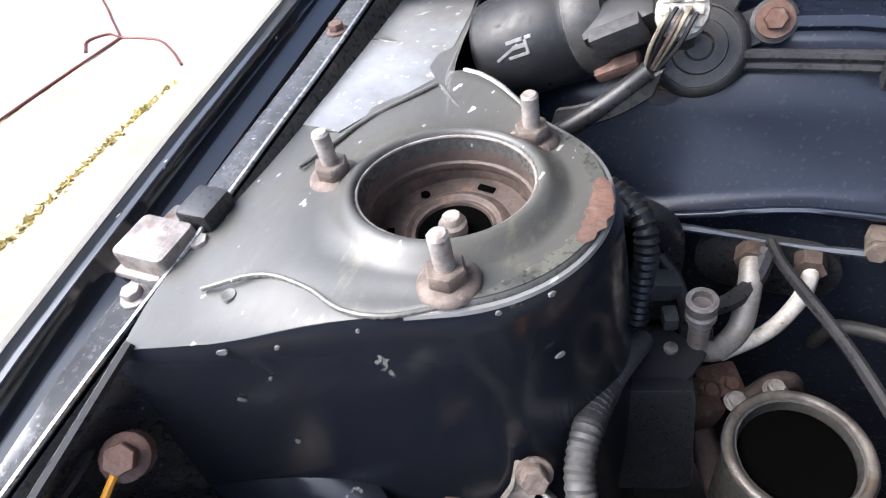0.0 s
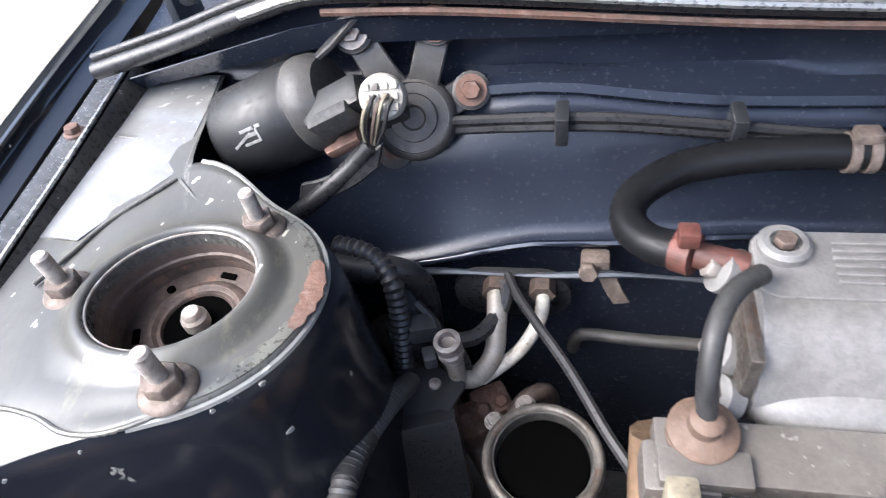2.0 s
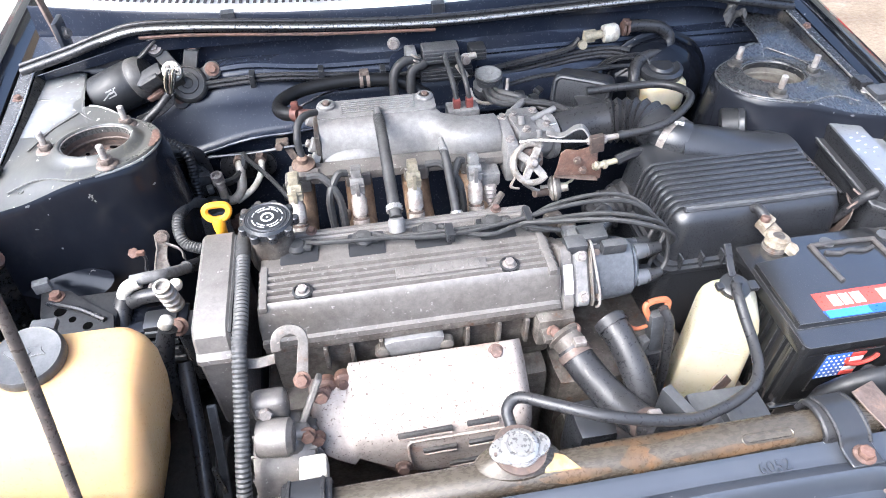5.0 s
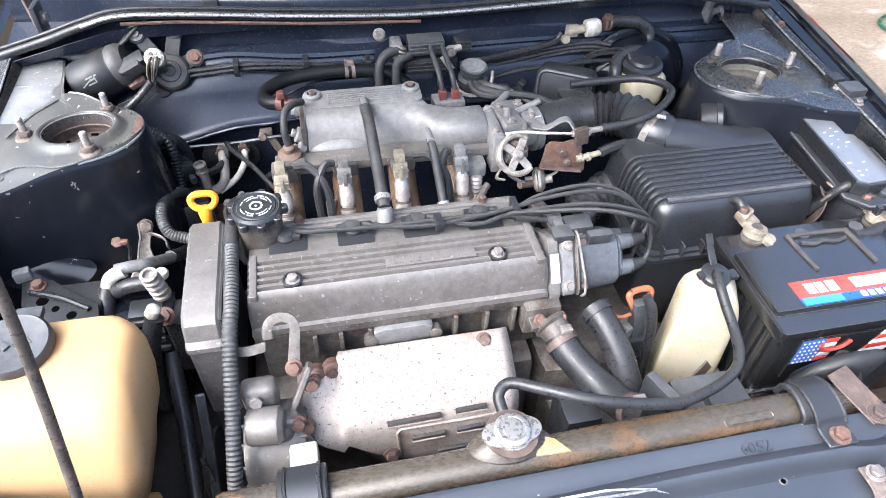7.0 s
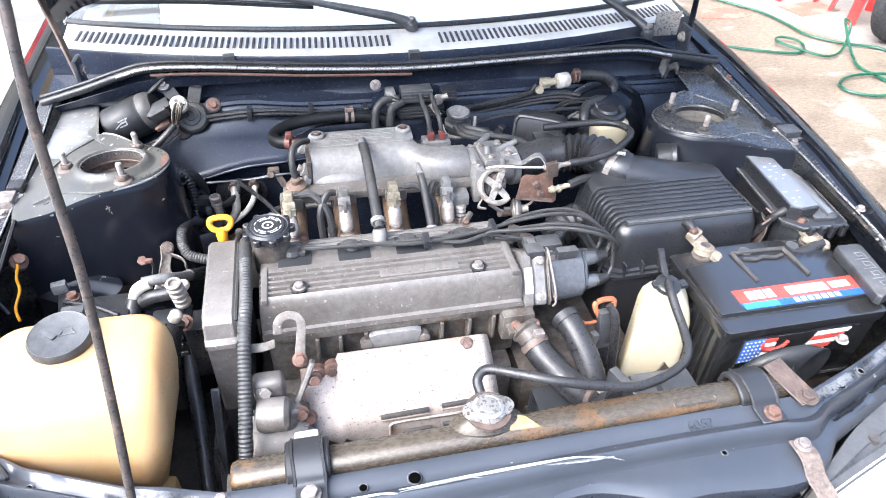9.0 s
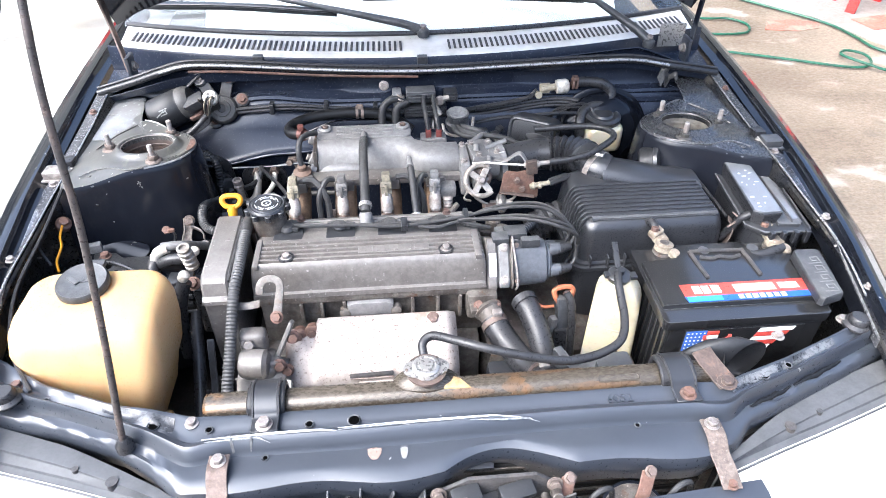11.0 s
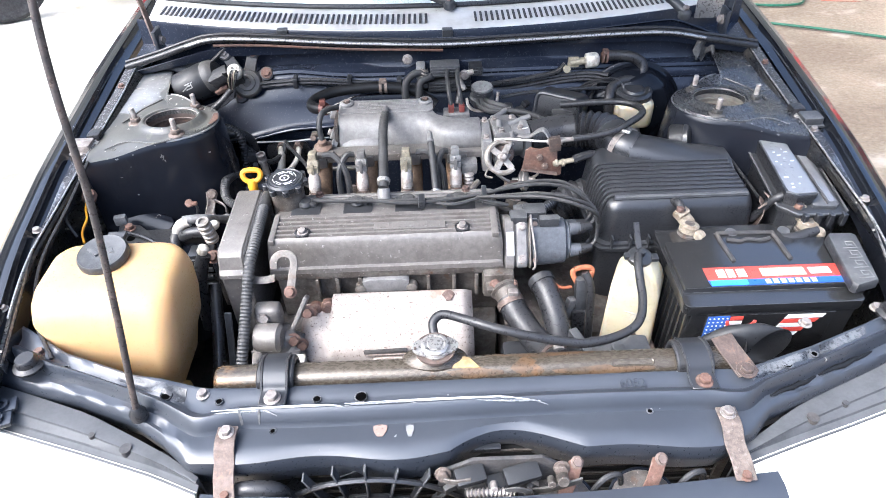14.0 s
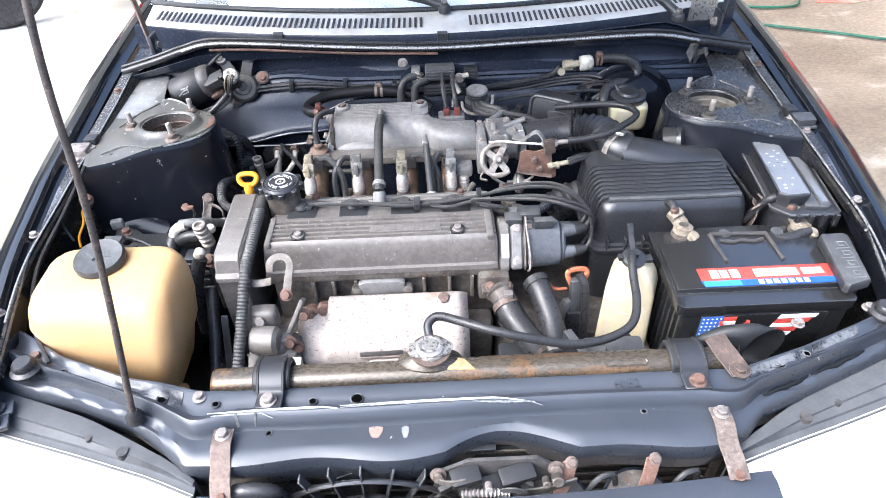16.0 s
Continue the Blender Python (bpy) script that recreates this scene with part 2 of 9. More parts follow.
brown_cap = surface("rust_brown_valve", (0.12, 0.078, 0.055), 0.7, second=(0.085, 0.06, 0.047), dirt=(0.16, 0.11, 0.08), dirt_at=(0.58, 0.75), bump=0.3)
label_white = surface("white_label", (0.72, 0.72, 0.72), 0.45, second=(0.64, 0.64, 0.64), dirt=(0.4, 0.4, 0.4), dirt_at=(0.62, 0.8), bump=0.02, grit=0.0)
label_red = surface("red_label", (0.5, 0.06, 0.045), 0.4, second=(0.43, 0.055, 0.04), size=30, dirt=(0.5, 0.22, 0.18), dirt_at=(0.62, 0.74), dirt_size=90, bump=0.02, grit=0.0)
label_blue = surface("blue_label", (0.03, 0.1, 0.42), 0.4, bump=0.02, grit=0.0)
label_cyan = surface("cyan_label", (0.08, 0.4, 0.62), 0.4, bump=0.02, grit=0.0)
label_grey = surface("faded_grey_label", (0.19, 0.195, 0.2), 0.25, second=(0.155, 0.16, 0.165), dirt=(0.09, 0.092, 0.095), dirt_at=(0.62, 0.8), dirt_size=45, bump=0.0, ior=1.8, grit=0.0)
# silver tone carries the sky reflection of a dark glossy label
label_sheen = surface("sky_sheen_label", (0.28, 0.283, 0.287), 0.2, 0.45, second=(0.2, 0.202, 0.205), spread=(0.42, 0.58), size=9, dirt=(0.12, 0.12, 0.12), dirt_at=(0.6, 0.75), dirt_size=18, bump=0.02, bump_size=60, grit=0.0, rough_var=0.03)
lens = surface("milky_headlamp_lens", (0.78, 0.76, 0.66), 0.14, second=(0.72, 0.68, 0.5), size=6, coat=0.6, bump=0.01, grit=0.0)
cowl_paint = surface("pale_dusty_cowl", (0.62, 0.61, 0.58), 0.45, second=(0.5, 0.48, 0.44), dirt=(0.25, 0.22, 0.18), dirt_at=(0.62, 0.8), bump=0.06, grit=0.0)
# black for dark parts and openings; the shade of gaps is in the colour
dark_void = surface("void_black", (0.042, 0.041, 0.042), 0.7, second=(0.062, 0.055, 0.05), bump=0.2)
glass = surface("windscreen_glass", (0.86, 0.9, 0.88), 0.03, second=(0.86, 0.9, 0.88), bump=0.0, rough_var=0.01, through_=1.0, ior=1.45, grit=0.0)
concrete = surface("worn_concrete", (0.185, 0.147, 0.103), 0.62, second=(0.12, 0.09, 0.06), spread=(0.42, 0.62), size=0.9, dirt=(0.092, 0.072, 0.05), dirt_at=(0.55, 0.72), dirt_size=2.1, bump=0.6, bump_size=40, speck=(0.285, 0.25, 0.2), speck_at=(0.54, 0.66), speck_size=2.6, speck_detail=10.0, stretch=(0.9, 1.35, 1), grit=0.3)
grey_concrete = surface("grey_concrete", (0.235, 0.215, 0.185), 0.7, second=(0.175, 0.158, 0.135), size=1.6, dirt=(0.3, 0.28, 0.25), dirt_at=(0.56, 0.7), dirt_size=4, bump=0.4, bump_size=40, grit=0.15)
tile_worn = surface("worn_red_screed", (0.3, 0.105, 0.07), 0.7, second=(0.22, 0.12, 0.085), spread=(0.45, 0.6), size=5, dirt=(0.24, 0.19, 0.14), dirt_at=(0.5, 0.6), dirt_size=7, bump=0.3, bump_size=60)
# tan slab: sunlight on the left ground is lifted into this colour
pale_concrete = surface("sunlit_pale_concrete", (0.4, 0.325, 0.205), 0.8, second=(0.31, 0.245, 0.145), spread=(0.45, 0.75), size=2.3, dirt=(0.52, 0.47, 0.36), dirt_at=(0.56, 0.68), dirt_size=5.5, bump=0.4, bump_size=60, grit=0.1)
hose_green = surface("green_hose_plastic", (0.008, 0.062, 0.033), 0.3, second=(0.012, 0.085, 0.045), bump=0.02, grit=0.1)
motor_red = surface("red_motorbike_paint", (0.55, 0.03, 0.025), 0.25, coat=0.7, bump=0.01, grit=0.0)
tyre_rubber = surface("tyre_rubber", (0.03, 0.03, 0.032), 0.8, bump=0.3, bump_size=60, dirt=(0.12, 0.11, 0.1), dirt_at=(0.6, 0.8))
white_paint = surface("white_car_paint", (0.8, 0.79, 0.76), 0.25, coat=0.6, bump=0.01, grit=0.0)
stud_steel = surface("dull_stud_steel", (0.36, 0.335, 0.31), 0.55, 0.3, second=(0.26, 0.225, 0.2), size=60, dirt=(0.2, 0.15, 0.12), dirt_at=(0.58, 0.74), dirt_size=120, bump=0.2)
prop_black = surface("worn_black_rod", (0.035, 0.032, 0.031), 0.38, second=(0.07, 0.056, 0.05), size=30, dirt=(0.13, 0.098, 0.082), dirt_at=(0.58, 0.7), dirt_size=40, bump=0.1)
motor_grey = surface("grimy_dark_casting", (0.04, 0.039, 0.038), 0.5, 0.1, second=(0.06, 0.056, 0.05), dirt=(0.1, 0.085, 0.07), dirt_at=(0.6, 0.76), dirt_size=60, bump=0.15, dust=(0.14, 0.13, 0.12), dust_amount=0.3, edge_tint=(0.13, 0.125, 0.115))
housing_grey = surface("weathered_grey_plastic", (0.066, 0.068, 0.072), 0.5, second=(0.05, 0.052, 0.056), dust=(0.16, 0.16, 0.158), dust_amount=0.25, dirt=(0.05, 0.05, 0.05), dirt_at=(0.6, 0.75), dirt_size=20, bump=0.04, ior=1.35, grit=0.06)
plaster = surface("grey_plaster", (0.2, 0.2, 0.185), 0.9, second=(0.15, 0.155, 0.135), size=0.8, dirt=(0.09, 0.1, 0.07), dirt_at=(0.58, 0.75), dirt_size=1.7, bump=0.3, bump_size=40, grit=0.0)
# outer slab: full sunlight is put into the white base
sunlit_white_concrete = surface("sunlit_white_concrete", (0.62, 0.59, 0.52), 0.8, second=(0.5, 0.45, 0.36), size=1.2, dirt=(0.42, 0.36, 0.24), dirt_at=(0.56, 0.72), dirt_size=2.6, bump=0.4, bump_size=60, grit=0.0)
loom_grey = surface("dusty_loom_plastic", (0.05, 0.05, 0.05), 0.5, second=(0.033, 0.033, 0.0335), size=20, dust=(0.17, 0.163, 0.152), dust_amount=0.35, bump=0.08)
# pale grey for worn chips and edges, and for the left shelf's sky sheen
worn_sheen_grey = surface("worn_dusty_sheen_grey", (0.225, 0.2245, 0.219), 0.25, second=(0.165, 0.164, 0.157), size=12, dirt=(0.15, 0.147, 0.135), dirt_at=(0.62, 0.8), dirt_size=26, bump=0.0, ior=1.9, rough_var=0.02, grit=0.06, speck=(0.33, 0.33, 0.32), speck_at=(0.64, 0.7), speck_size=110)
rim_dust = surface("olive_dust_on_paint", (0.1, 0.098, 0.082), 0.36, second=(0.06, 0.06, 0.053), spread=(0.42, 0.6), size=30, dirt=(0.22, 0.21, 0.18), dirt_at=(0.6, 0.74), dirt_size=70, bump=0.05, ior=1.8)
motor_black = surface("satin_black_paint", (0.013, 0.0135, 0.015), 0.42, second=(0.019, 0.0195, 0.021), size=14, dust=(0.1, 0.098, 0.092), dust_amount=0.14, dirt=(0.035, 0.034, 0.032), dirt_at=(0.58, 0.74), dirt_size=50, bump=0.05, ior=1.4, grit=0.1)
felt_grey = surface("torn_grey_felt", (0.075, 0.073, 0.07), 0.9, second=(0.04, 0.039, 0.038), size=30, dirt=(0.13, 0.127, 0.12), dirt_at=(0.55, 0.7), dirt_size=70, bump=0.6, bump_size=120)
fender_paint = surface("polished_black_paint", (0.006, 0.0068, 0.0092), 0.12, second=(0.0085, 0.0095, 0.012), bump=0.0, rough_var=0.02, dirt=(0.03, 0.03, 0.031), dirt_at=(0.56, 0.8), dirt_size=9, speck=(0.3, 0.29, 0.27), speck_at=(0.75, 0.77), speck_size=60, ior=1.6, grit=0.0)
tower_black = surface("scuffed_black_paint", (0.018, 0.0188, 0.0205), 0.24, second=(0.026, 0.027, 0.0285), size=10, dust=(0.16, 0.157, 0.15), dust_amount=0.12, dirt=(0.06, 0.06, 0.058), dirt_at=(0.58, 0.8), dirt_size=9, bump=0.0, rough_var=0.03, speck=(0.32, 0.31, 0.29), speck_at=(0.7, 0.72), speck_size=90, stretch=(1.3, 0.7, 1), ior=1.62, grit=0.1, edge_tint=(0.3, 0.295, 0.28))
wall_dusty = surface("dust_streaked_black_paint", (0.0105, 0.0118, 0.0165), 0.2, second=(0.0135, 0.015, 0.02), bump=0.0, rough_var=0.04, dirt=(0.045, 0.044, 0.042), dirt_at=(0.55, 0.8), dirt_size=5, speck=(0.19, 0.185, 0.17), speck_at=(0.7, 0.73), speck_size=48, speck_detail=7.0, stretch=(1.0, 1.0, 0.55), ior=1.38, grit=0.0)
bare_strip = surface("scraped_grey_metal", (0.115, 0.118, 0.122), 0.34, second=(0.05, 0.052, 0.056), spread=(0.46, 0.56), size=18, dirt=(0.02, 0.021, 0.024), dirt_at=(0.52, 0.58), dirt_size=30, bump=0.05, ior=1.5, grit=0.2)
grimy_paint = surface("grimy_black_paint", (0.012, 0.013, 0.016), 0.35, second=(0.03, 0.028, 0.025), size=8, dirt=(0.11, 0.098, 0.078), dirt_at=(0.52, 0.7), dirt_size=14, bump=0.03, speck=(0.28, 0.26, 0.23), speck_at=(0.69, 0.72), speck_size=70)
battery_black = surface("worn_battery_plastic", (0.0125, 0.0127, 0.0135), 0.17, second=(0.017, 0.0172, 0.018), size=8, dust=(0.13, 0.128, 0.122), dust_amount=0.04, bump=0.0, ior=1.9, grit=0.0, edge_tint=(0.09, 0.09, 0.092), rough_var=0.02, dirt=(0.03, 0.03, 0.031), dirt_at=(0.55, 0.8), dirt_size=14)
runner_tan = surface("heat_browned_casting", (0.24, 0.165, 0.105), 0.5, 0.2, second=(0.15, 0.098, 0.062), spread=(0.4, 0.62), size=24, dirt=(0.08, 0.055, 0.04), dirt_at=(0.58, 0.72), dirt_size=50, bump=0.2)
cap_blue = surface("blue_grey_plastic", (0.07, 0.075, 0.085), 0.42, second=(0.05, 0.053, 0.06), size=20, dirt=(0.045, 0.045, 0.047), dirt_at=(0.58, 0.72), dirt_size=60, dust=(0.2, 0.2, 0.2), dust_amount=0.12, bump=0.06, edge_tint=(0.24, 0.25, 0.265))
shade_foil = surface("silver_sunshade", (0.8, 0.8, 0.79), 0.45, second=(0.72, 0.72, 0.71), bump=0.05, grit=0.0)
rust_stain = surface("brown_rust_stain", (0.115, 0.072, 0.04), 0.36, 0.25, second=(0.078, 0.058, 0.038), spread=(0.42, 0.6), size=24, bump=0.03, dirt=(0.15, 0.085, 0.04), dirt_at=(0.55, 0.7), dirt_size=30)
tan_seal = surface("tan_sealant", (0.45, 0.33, 0.17), 0.5, second=(0.33, 0.22, 0.1), size=40, bump=0.05)
bead_paint = surface("glossy_navy_bead", (0.012, 0.015, 0.024), 0.2, second=(0.016, 0.019, 0.029), bump=0.0, rough_var=0.04, ior=1.75, grit=0.0)
chip_pale = surface("bare_paint_chip", (0.14, 0.14, 0.14), 0.5, second=(0.08, 0.08, 0.08), size=60, bump=0.05)
# near-zero black paints the deep shade of holes and recesses
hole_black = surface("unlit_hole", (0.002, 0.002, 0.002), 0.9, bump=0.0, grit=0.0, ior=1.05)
hole_dust = surface("dusty_beige_undercoat", (0.15, 0.138, 0.118), 0.7, second=(0.1, 0.09, 0.075), size=20, dirt=(0.06, 0.05, 0.04), dirt_at=(0.6, 0.76), bump=0.1)

# ---- building helpers ----
ORIGIN = {}


def thing(name, label, category, at, group=""):
    ob = new(name)
    ob.location = at
    ORIGIN[ob] = Vector(at)
    return tagged(ob, label, category, group)


def part(name, bm, material, parent, label="", angle=38):
    """Links a bmesh, made in world metres, as one mesh object under its thing or part."""
    at = ORIGIN[parent]
    bmesh.ops.remove_doubles(bm, verts=bm.verts, dist=1e-6)
    bmesh.ops.recalc_face_normals(bm, faces=bm.faces)
    bmesh.ops.translate(bm, verts=bm.verts, vec=-at)
    me = bpy.data.meshes.new(name)
    bm.to_mesh(me)
    bm.free()
    me.materials.append(material)
    me.shade_smooth()
    me.set_sharp_from_angle(angle=radians(angle))
    ob = new(name, me)
    ob.parent = parent
    ORIGIN[ob] = at
    return tagged(ob, label)


def single(name, bm, material, label, category, at, group="", kind="", angle=38):
    """A top-level thing of one mesh."""
    bmesh.ops.recalc_face_normals(bm, faces=bm.faces)
    bmesh.ops.translate(bm, verts=bm.verts, vec=-Vector(at))
    me = bpy.data.meshes.new(name)
    bm.to_mesh(me)
    bm.free()
    me.materials.append(material)
    me.shade_smooth()
    me.set_sharp_from_angle(angle=radians(angle))
    ob = new(name, me)
    ob.location = at
    ORIGIN[ob] = Vector(at)
    return tagged(ob, label, category, group, kind)


def join(*many):
    out = many[0]
    for bm in many[1:]:
        me = bpy.data.meshes.new("tmp")
        bm.to_mesh(me)
        bm.free()
        out.from_mesh(me)
        bpy.data.meshes.remove(me)
    return out


def moved(bm, m):
    bmesh.ops.transform(bm, matrix=m, verts=bm.verts)
    return bm


def soften(bm, width, segments=2, angle=30):
    if width > 0:
        edges = [e for e in bm.edges if len(e.link_faces) == 2 and e.calc_face_angle(0) > radians(angle)]
        bmesh.ops.bevel(bm, geom=edges, offset=width, segments=segments, profile=0.6, affect="EDGES", clamp_overlap=True)
    return bm


def box(lo, hi, bevel=0.004, turn=None, segments=2):
    """A block between two corners, with rounded edges; turn: degrees about its middle."""
    lo, hi = Vector(lo), Vector(hi)
    bm = bmesh.new()
    bmesh.ops.create_cube(bm, size=1)
    bmesh.ops.scale(bm, vec=hi - lo, verts=bm.verts)
    soften(bm, bevel, segments)
    m = Matrix.Translation((lo + hi) / 2)
    if turn:
        m = m @ pose(0, 0, 0, *turn)
    return moved(bm, m)


def loft(rings, closed=True, caps=True):
    """A skin through rings of equally many points."""
    bm = bmesh.new()
    rows = [[bm.verts.new(p) for p in ring] for ring in rings]
    n = len(rows[0])
    for a, b in zip(rows, rows[1:]):
        for i in range(n if closed else n - 1):
            j = (i + 1) % n
            bm.faces.new((a[i], a[j], b[j], b[i]))
    if caps and closed:
        bm.faces.new(rows[0][::-1])
        bm.faces.new(rows[-1])
    return bm


def frame_of(axis):
    return Vector(axis).normalized().to_track_quat("Z", "Y").to_matrix().to_4x4()


def lathe(profile, origin, axis=(0, 0, 1), n=24, squash=1.0):
    """Turned from (radius, height) pairs round an axis."""
    bm = loft([[Vector((max(r, 1e-5) * math.cos(2 * math.pi * k / n), squash * max(r, 1e-5) * math.sin(2 * math.pi * k / n), h)) for k in range(n)] for r, h in profile], True, True)
    return moved(bm, Matrix.Translation(origin) @ frame_of(axis))


def rod(a, b, r, r2=None, n=12, bevel=0.0):
    a, b = Vector(a), Vector(b)
    h = (b - a).length
    r2 = r if r2 is None else r2
    c = min(bevel, h / 3)
    prof = [(r - c, 0), (r, c), (r2, h - c), (r2 - c, h)] if c else [(r, 0), (r2, h)]
    return lathe(prof, a, b - a, n)


def smooth_path(pts, per=8):
    pts = [Vector(p) for p in pts]
    ext = [2 * pts[0] - pts[1]] + pts + [2 * pts[-1] - pts[-2]]
    out = []
    for i in range(1, len(ext) - 2):
        p0, p1, p2, p3 = ext[i - 1:i + 3]
        for k in range(per):
            t = k / per
            out.append(0.5 * (2 * p1 + (p2 - p0) * t + (2 * p0 - 5 * p1 + 4 * p2 - p3) * t * t + (3 * p1 - p0 - 3 * p2 + p3) * t ** 3))
    return out + [pts[-1]]


def even_path(pts, step):
    """The smoothed path again, at even steps."""
    pts = smooth_path(pts, 14)
    run = [0.0]
    for a, b in zip(pts, pts[1:]):
        run.append(run[-1] + (b - a).length)
    n = max(int(run[-1] / step), 3)
    out, j = [], 0
    for k in range(n + 1):
        s = run[-1] * k / n
        while j < len(pts) - 2 and run[j + 1] < s:
            j += 1
        f = (s - run[j]) / max(run[j + 1] - run[j], 1e-9)
        out.append(pts[j].lerp(pts[j + 1], min(f, 1)))
    return out


def sweep(pts, radii, n=10, hollow=False):
    """A round skin along points; radii: one for all, or one for each."""
    if not isinstance(radii, (list, tuple)):
        radii = [radii] * len(pts)
    t = (pts[1] - pts[0]).normalized()
    side = t.orthogonal().normalized()
    rings = []
    for i, p in enumerate(pts):
        d = (pts[min(i + 1, len(pts) - 1)] - pts[max(i - 1, 0)]).normalized()
        side = (side - d * side.dot(d)).normalized()
        up = d.cross(side)
        rings.append([p + radii[i] * (math.cos(2 * math.pi * k / n) * side + math.sin(2 * math.pi * k / n) * up) for k in range(n)])
    return loft(rings, True, True)


def tube(pts, r, n=10, per=8):
    return sweep(smooth_path(pts, per), r, n)


def ribbed(pts, r, pitch=0.006, depth=0.12, n=12):
    """A corrugated hose or loom."""
    path = even_path(pts, pitch / 2)
    return sweep(path, [r * (1 + (depth if i % 2 else -depth)) for i in range(len(path))], n)


def prism(outline, lo, hi, bevel=0.0, axis="z", segments=2):
    """An outline pushed from lo to hi along an axis (outline in the other two)."""
    put = {"z": lambda a, b, h: (a, b, h), "y": lambda a, b, h: (a, h, b), "x": lambda a, b, h: (h, a, b)}[axis]
    bm = loft([[Vector(put(a, b, h)) for a, b in outline] for h in (lo, hi)])
    bmesh.ops.recalc_face_normals(bm, faces=bm.faces)
    return soften(bm, bevel, segments)


def rounded(x0, y0, x1, y1, r, n=5):
    """A rectangle's outline with round corners."""
    out = []
    for cx, cy, a in ((x1 - r, y0 + r, -90), (x1 - r, y1 - r, 0), (x0 + r, y1 - r, 90), (x0 + r, y0 + r, 180)):
        for k in range(n + 1):
            t = radians(a + 90 * k / n)
            out.append((cx + r * math.cos(t), cy + r * math.sin(t)))
    return out


def sheet(rows, thick=0.002):
    """An open skin through rows of points, given thickness."""
    bm = loft(rows, False, False)
    bmesh.ops.recalc_face_normals(bm, faces=bm.faces)
    bmesh.ops.solidify(bm, geom=bm.faces[:], thickness=thick)
    return bm


def hexagon(at, axis, r, h):
    return soften(lathe([(r, 0), (r, h)], at, axis, 6), r * 0.08, 1)


def bolt(parent, at, axis=(0, 0, 1), r=0.006, material=None, flange=True, label=""):
    at, ax = Vector(at), Vector(axis).normalized()
    bm = hexagon(at + ax * r * 0.25, ax, r, r * 0.9)
    if flange:
        bm = join(bm, lathe([(r * 1.38, 0), (r * 1.38, r * 0.2), (r * 1.05, r * 0.32)], at, ax, 16))
    return part("bolt", bm, material or steel, parent, label)


def lerp(a, b, t):
    return a + (b - a) * t


def at_of(x, table):
    """A number read from a table of (x, value)."""
    return float(np.interp(x, [a for a, _ in table], [b for _, b in table]))


def strip(pts, width, thick, normal=(0, 0, 1), per=6):
    """A bent flat strap along points."""
    path = smooth_path(pts, per)
    rings = []
    w = Vector(normal)
    for i, p in enumerate(path):
        d = (path[min(i + 1, len(path) - 1)] - path[max(i - 1, 0)]).normalized()
        s = w.normalized()
        u = d.cross(s).normalized()
        s2 = s * width / 2
        u2 = u * thick / 2
        rings.append([p - s2 - u2, p + s2 - u2, p + s2 + u2, p - s2 + u2])
    bm = loft(rings)
    bmesh.ops.recalc_face_normals(bm, faces=bm.faces)
    return soften(bm, min(thick, width) * 0.25, 1, 50)


def paint_chip(parent, at, normal, long_, wide, seed, material, turn=0.0):
    """A thin ragged patch of bare or scuffed paint lying on a panel."""
    r = random.Random(seed)
    n = 11
    pts = [(long_ * (0.6 + 0.5 * r.random()) * math.cos(2 * math.pi * k / n), wide * (0.55 + 0.6 * r.random()) * math.sin(2 * math.pi * k / n)) for k in range(n)]
    bm = prism(pts, -0.0006, 0.0007)
    return part("paint_chip", moved(bm, Matrix.Translation(at) @ frame_of(normal) @ Matrix.Rotation(radians(turn), 4, "Z")), material, parent, "ragged pale paint chip")

# ---- ground ----
def ground_sheet(x0, x1, y0, y1, nx, ny, z):
    return loft([[Vector((lerp(x0, x1, i / nx), lerp(y0, y1, j / ny), z)) for i in range(nx + 1)] for j in range(ny + 1)], False, False)


single("ground", ground_sheet(-400, 400, -400, 400, 8, 8, 0.0), concrete, "worn beige concrete yard with damp stains", "ground", (0, 0, 0), kind="structure")
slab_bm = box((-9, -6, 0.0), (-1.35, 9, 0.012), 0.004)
single("pavement_far", slab_bm, sunlit_white_concrete, "concrete slab, bright daylight put into its white", "pavement", (-5, 1, 0), kind="structure")
single("pavement", box((-2.71, -6.0, 0.0), (-1.352, 1.77, 0.016), 0.004), pale_concrete, "tan concrete strip, daylight lifted into its colour", "pavement", (-2, -2, 0), kind="structure")
single("pavement_back", prism([(1.9, 4.3), (2.72, 3.42), (2.86, 2.98), (3.12, 2.55), (3.5, 2.2), (7.9, 2.0), (7.9, 7.1), (1.9, 7.1)], 0.0, 0.006), grey_concrete, "smooth grey concrete floor", "pavement", (5, 4, 0), kind="structure")
# plain unseen walls, added to close the yard and darken low reflections
for name_, lo_, hi_ in (("wall_west", (-9.2, -9, 0), (-9.0, 11, 3.6)), ("wall_east", (8.0, -9, 0), (8.2, 11, 3.6)), ("wall_north", (-9.0, 7.2, 0), (8.0, 7.4, 4.8)), ("wall_south", (-9.0, -9, 0), (8.0, -8.8, 3.6))):
    single(name_, box(lo_, hi_, 0.01), plaster, "plain grey wall, added unseen to darken reflections", "wall", lo_, kind="structure")
# the weedy joint in the slab
weed = bmesh.new()
rnd = random.Random(4)
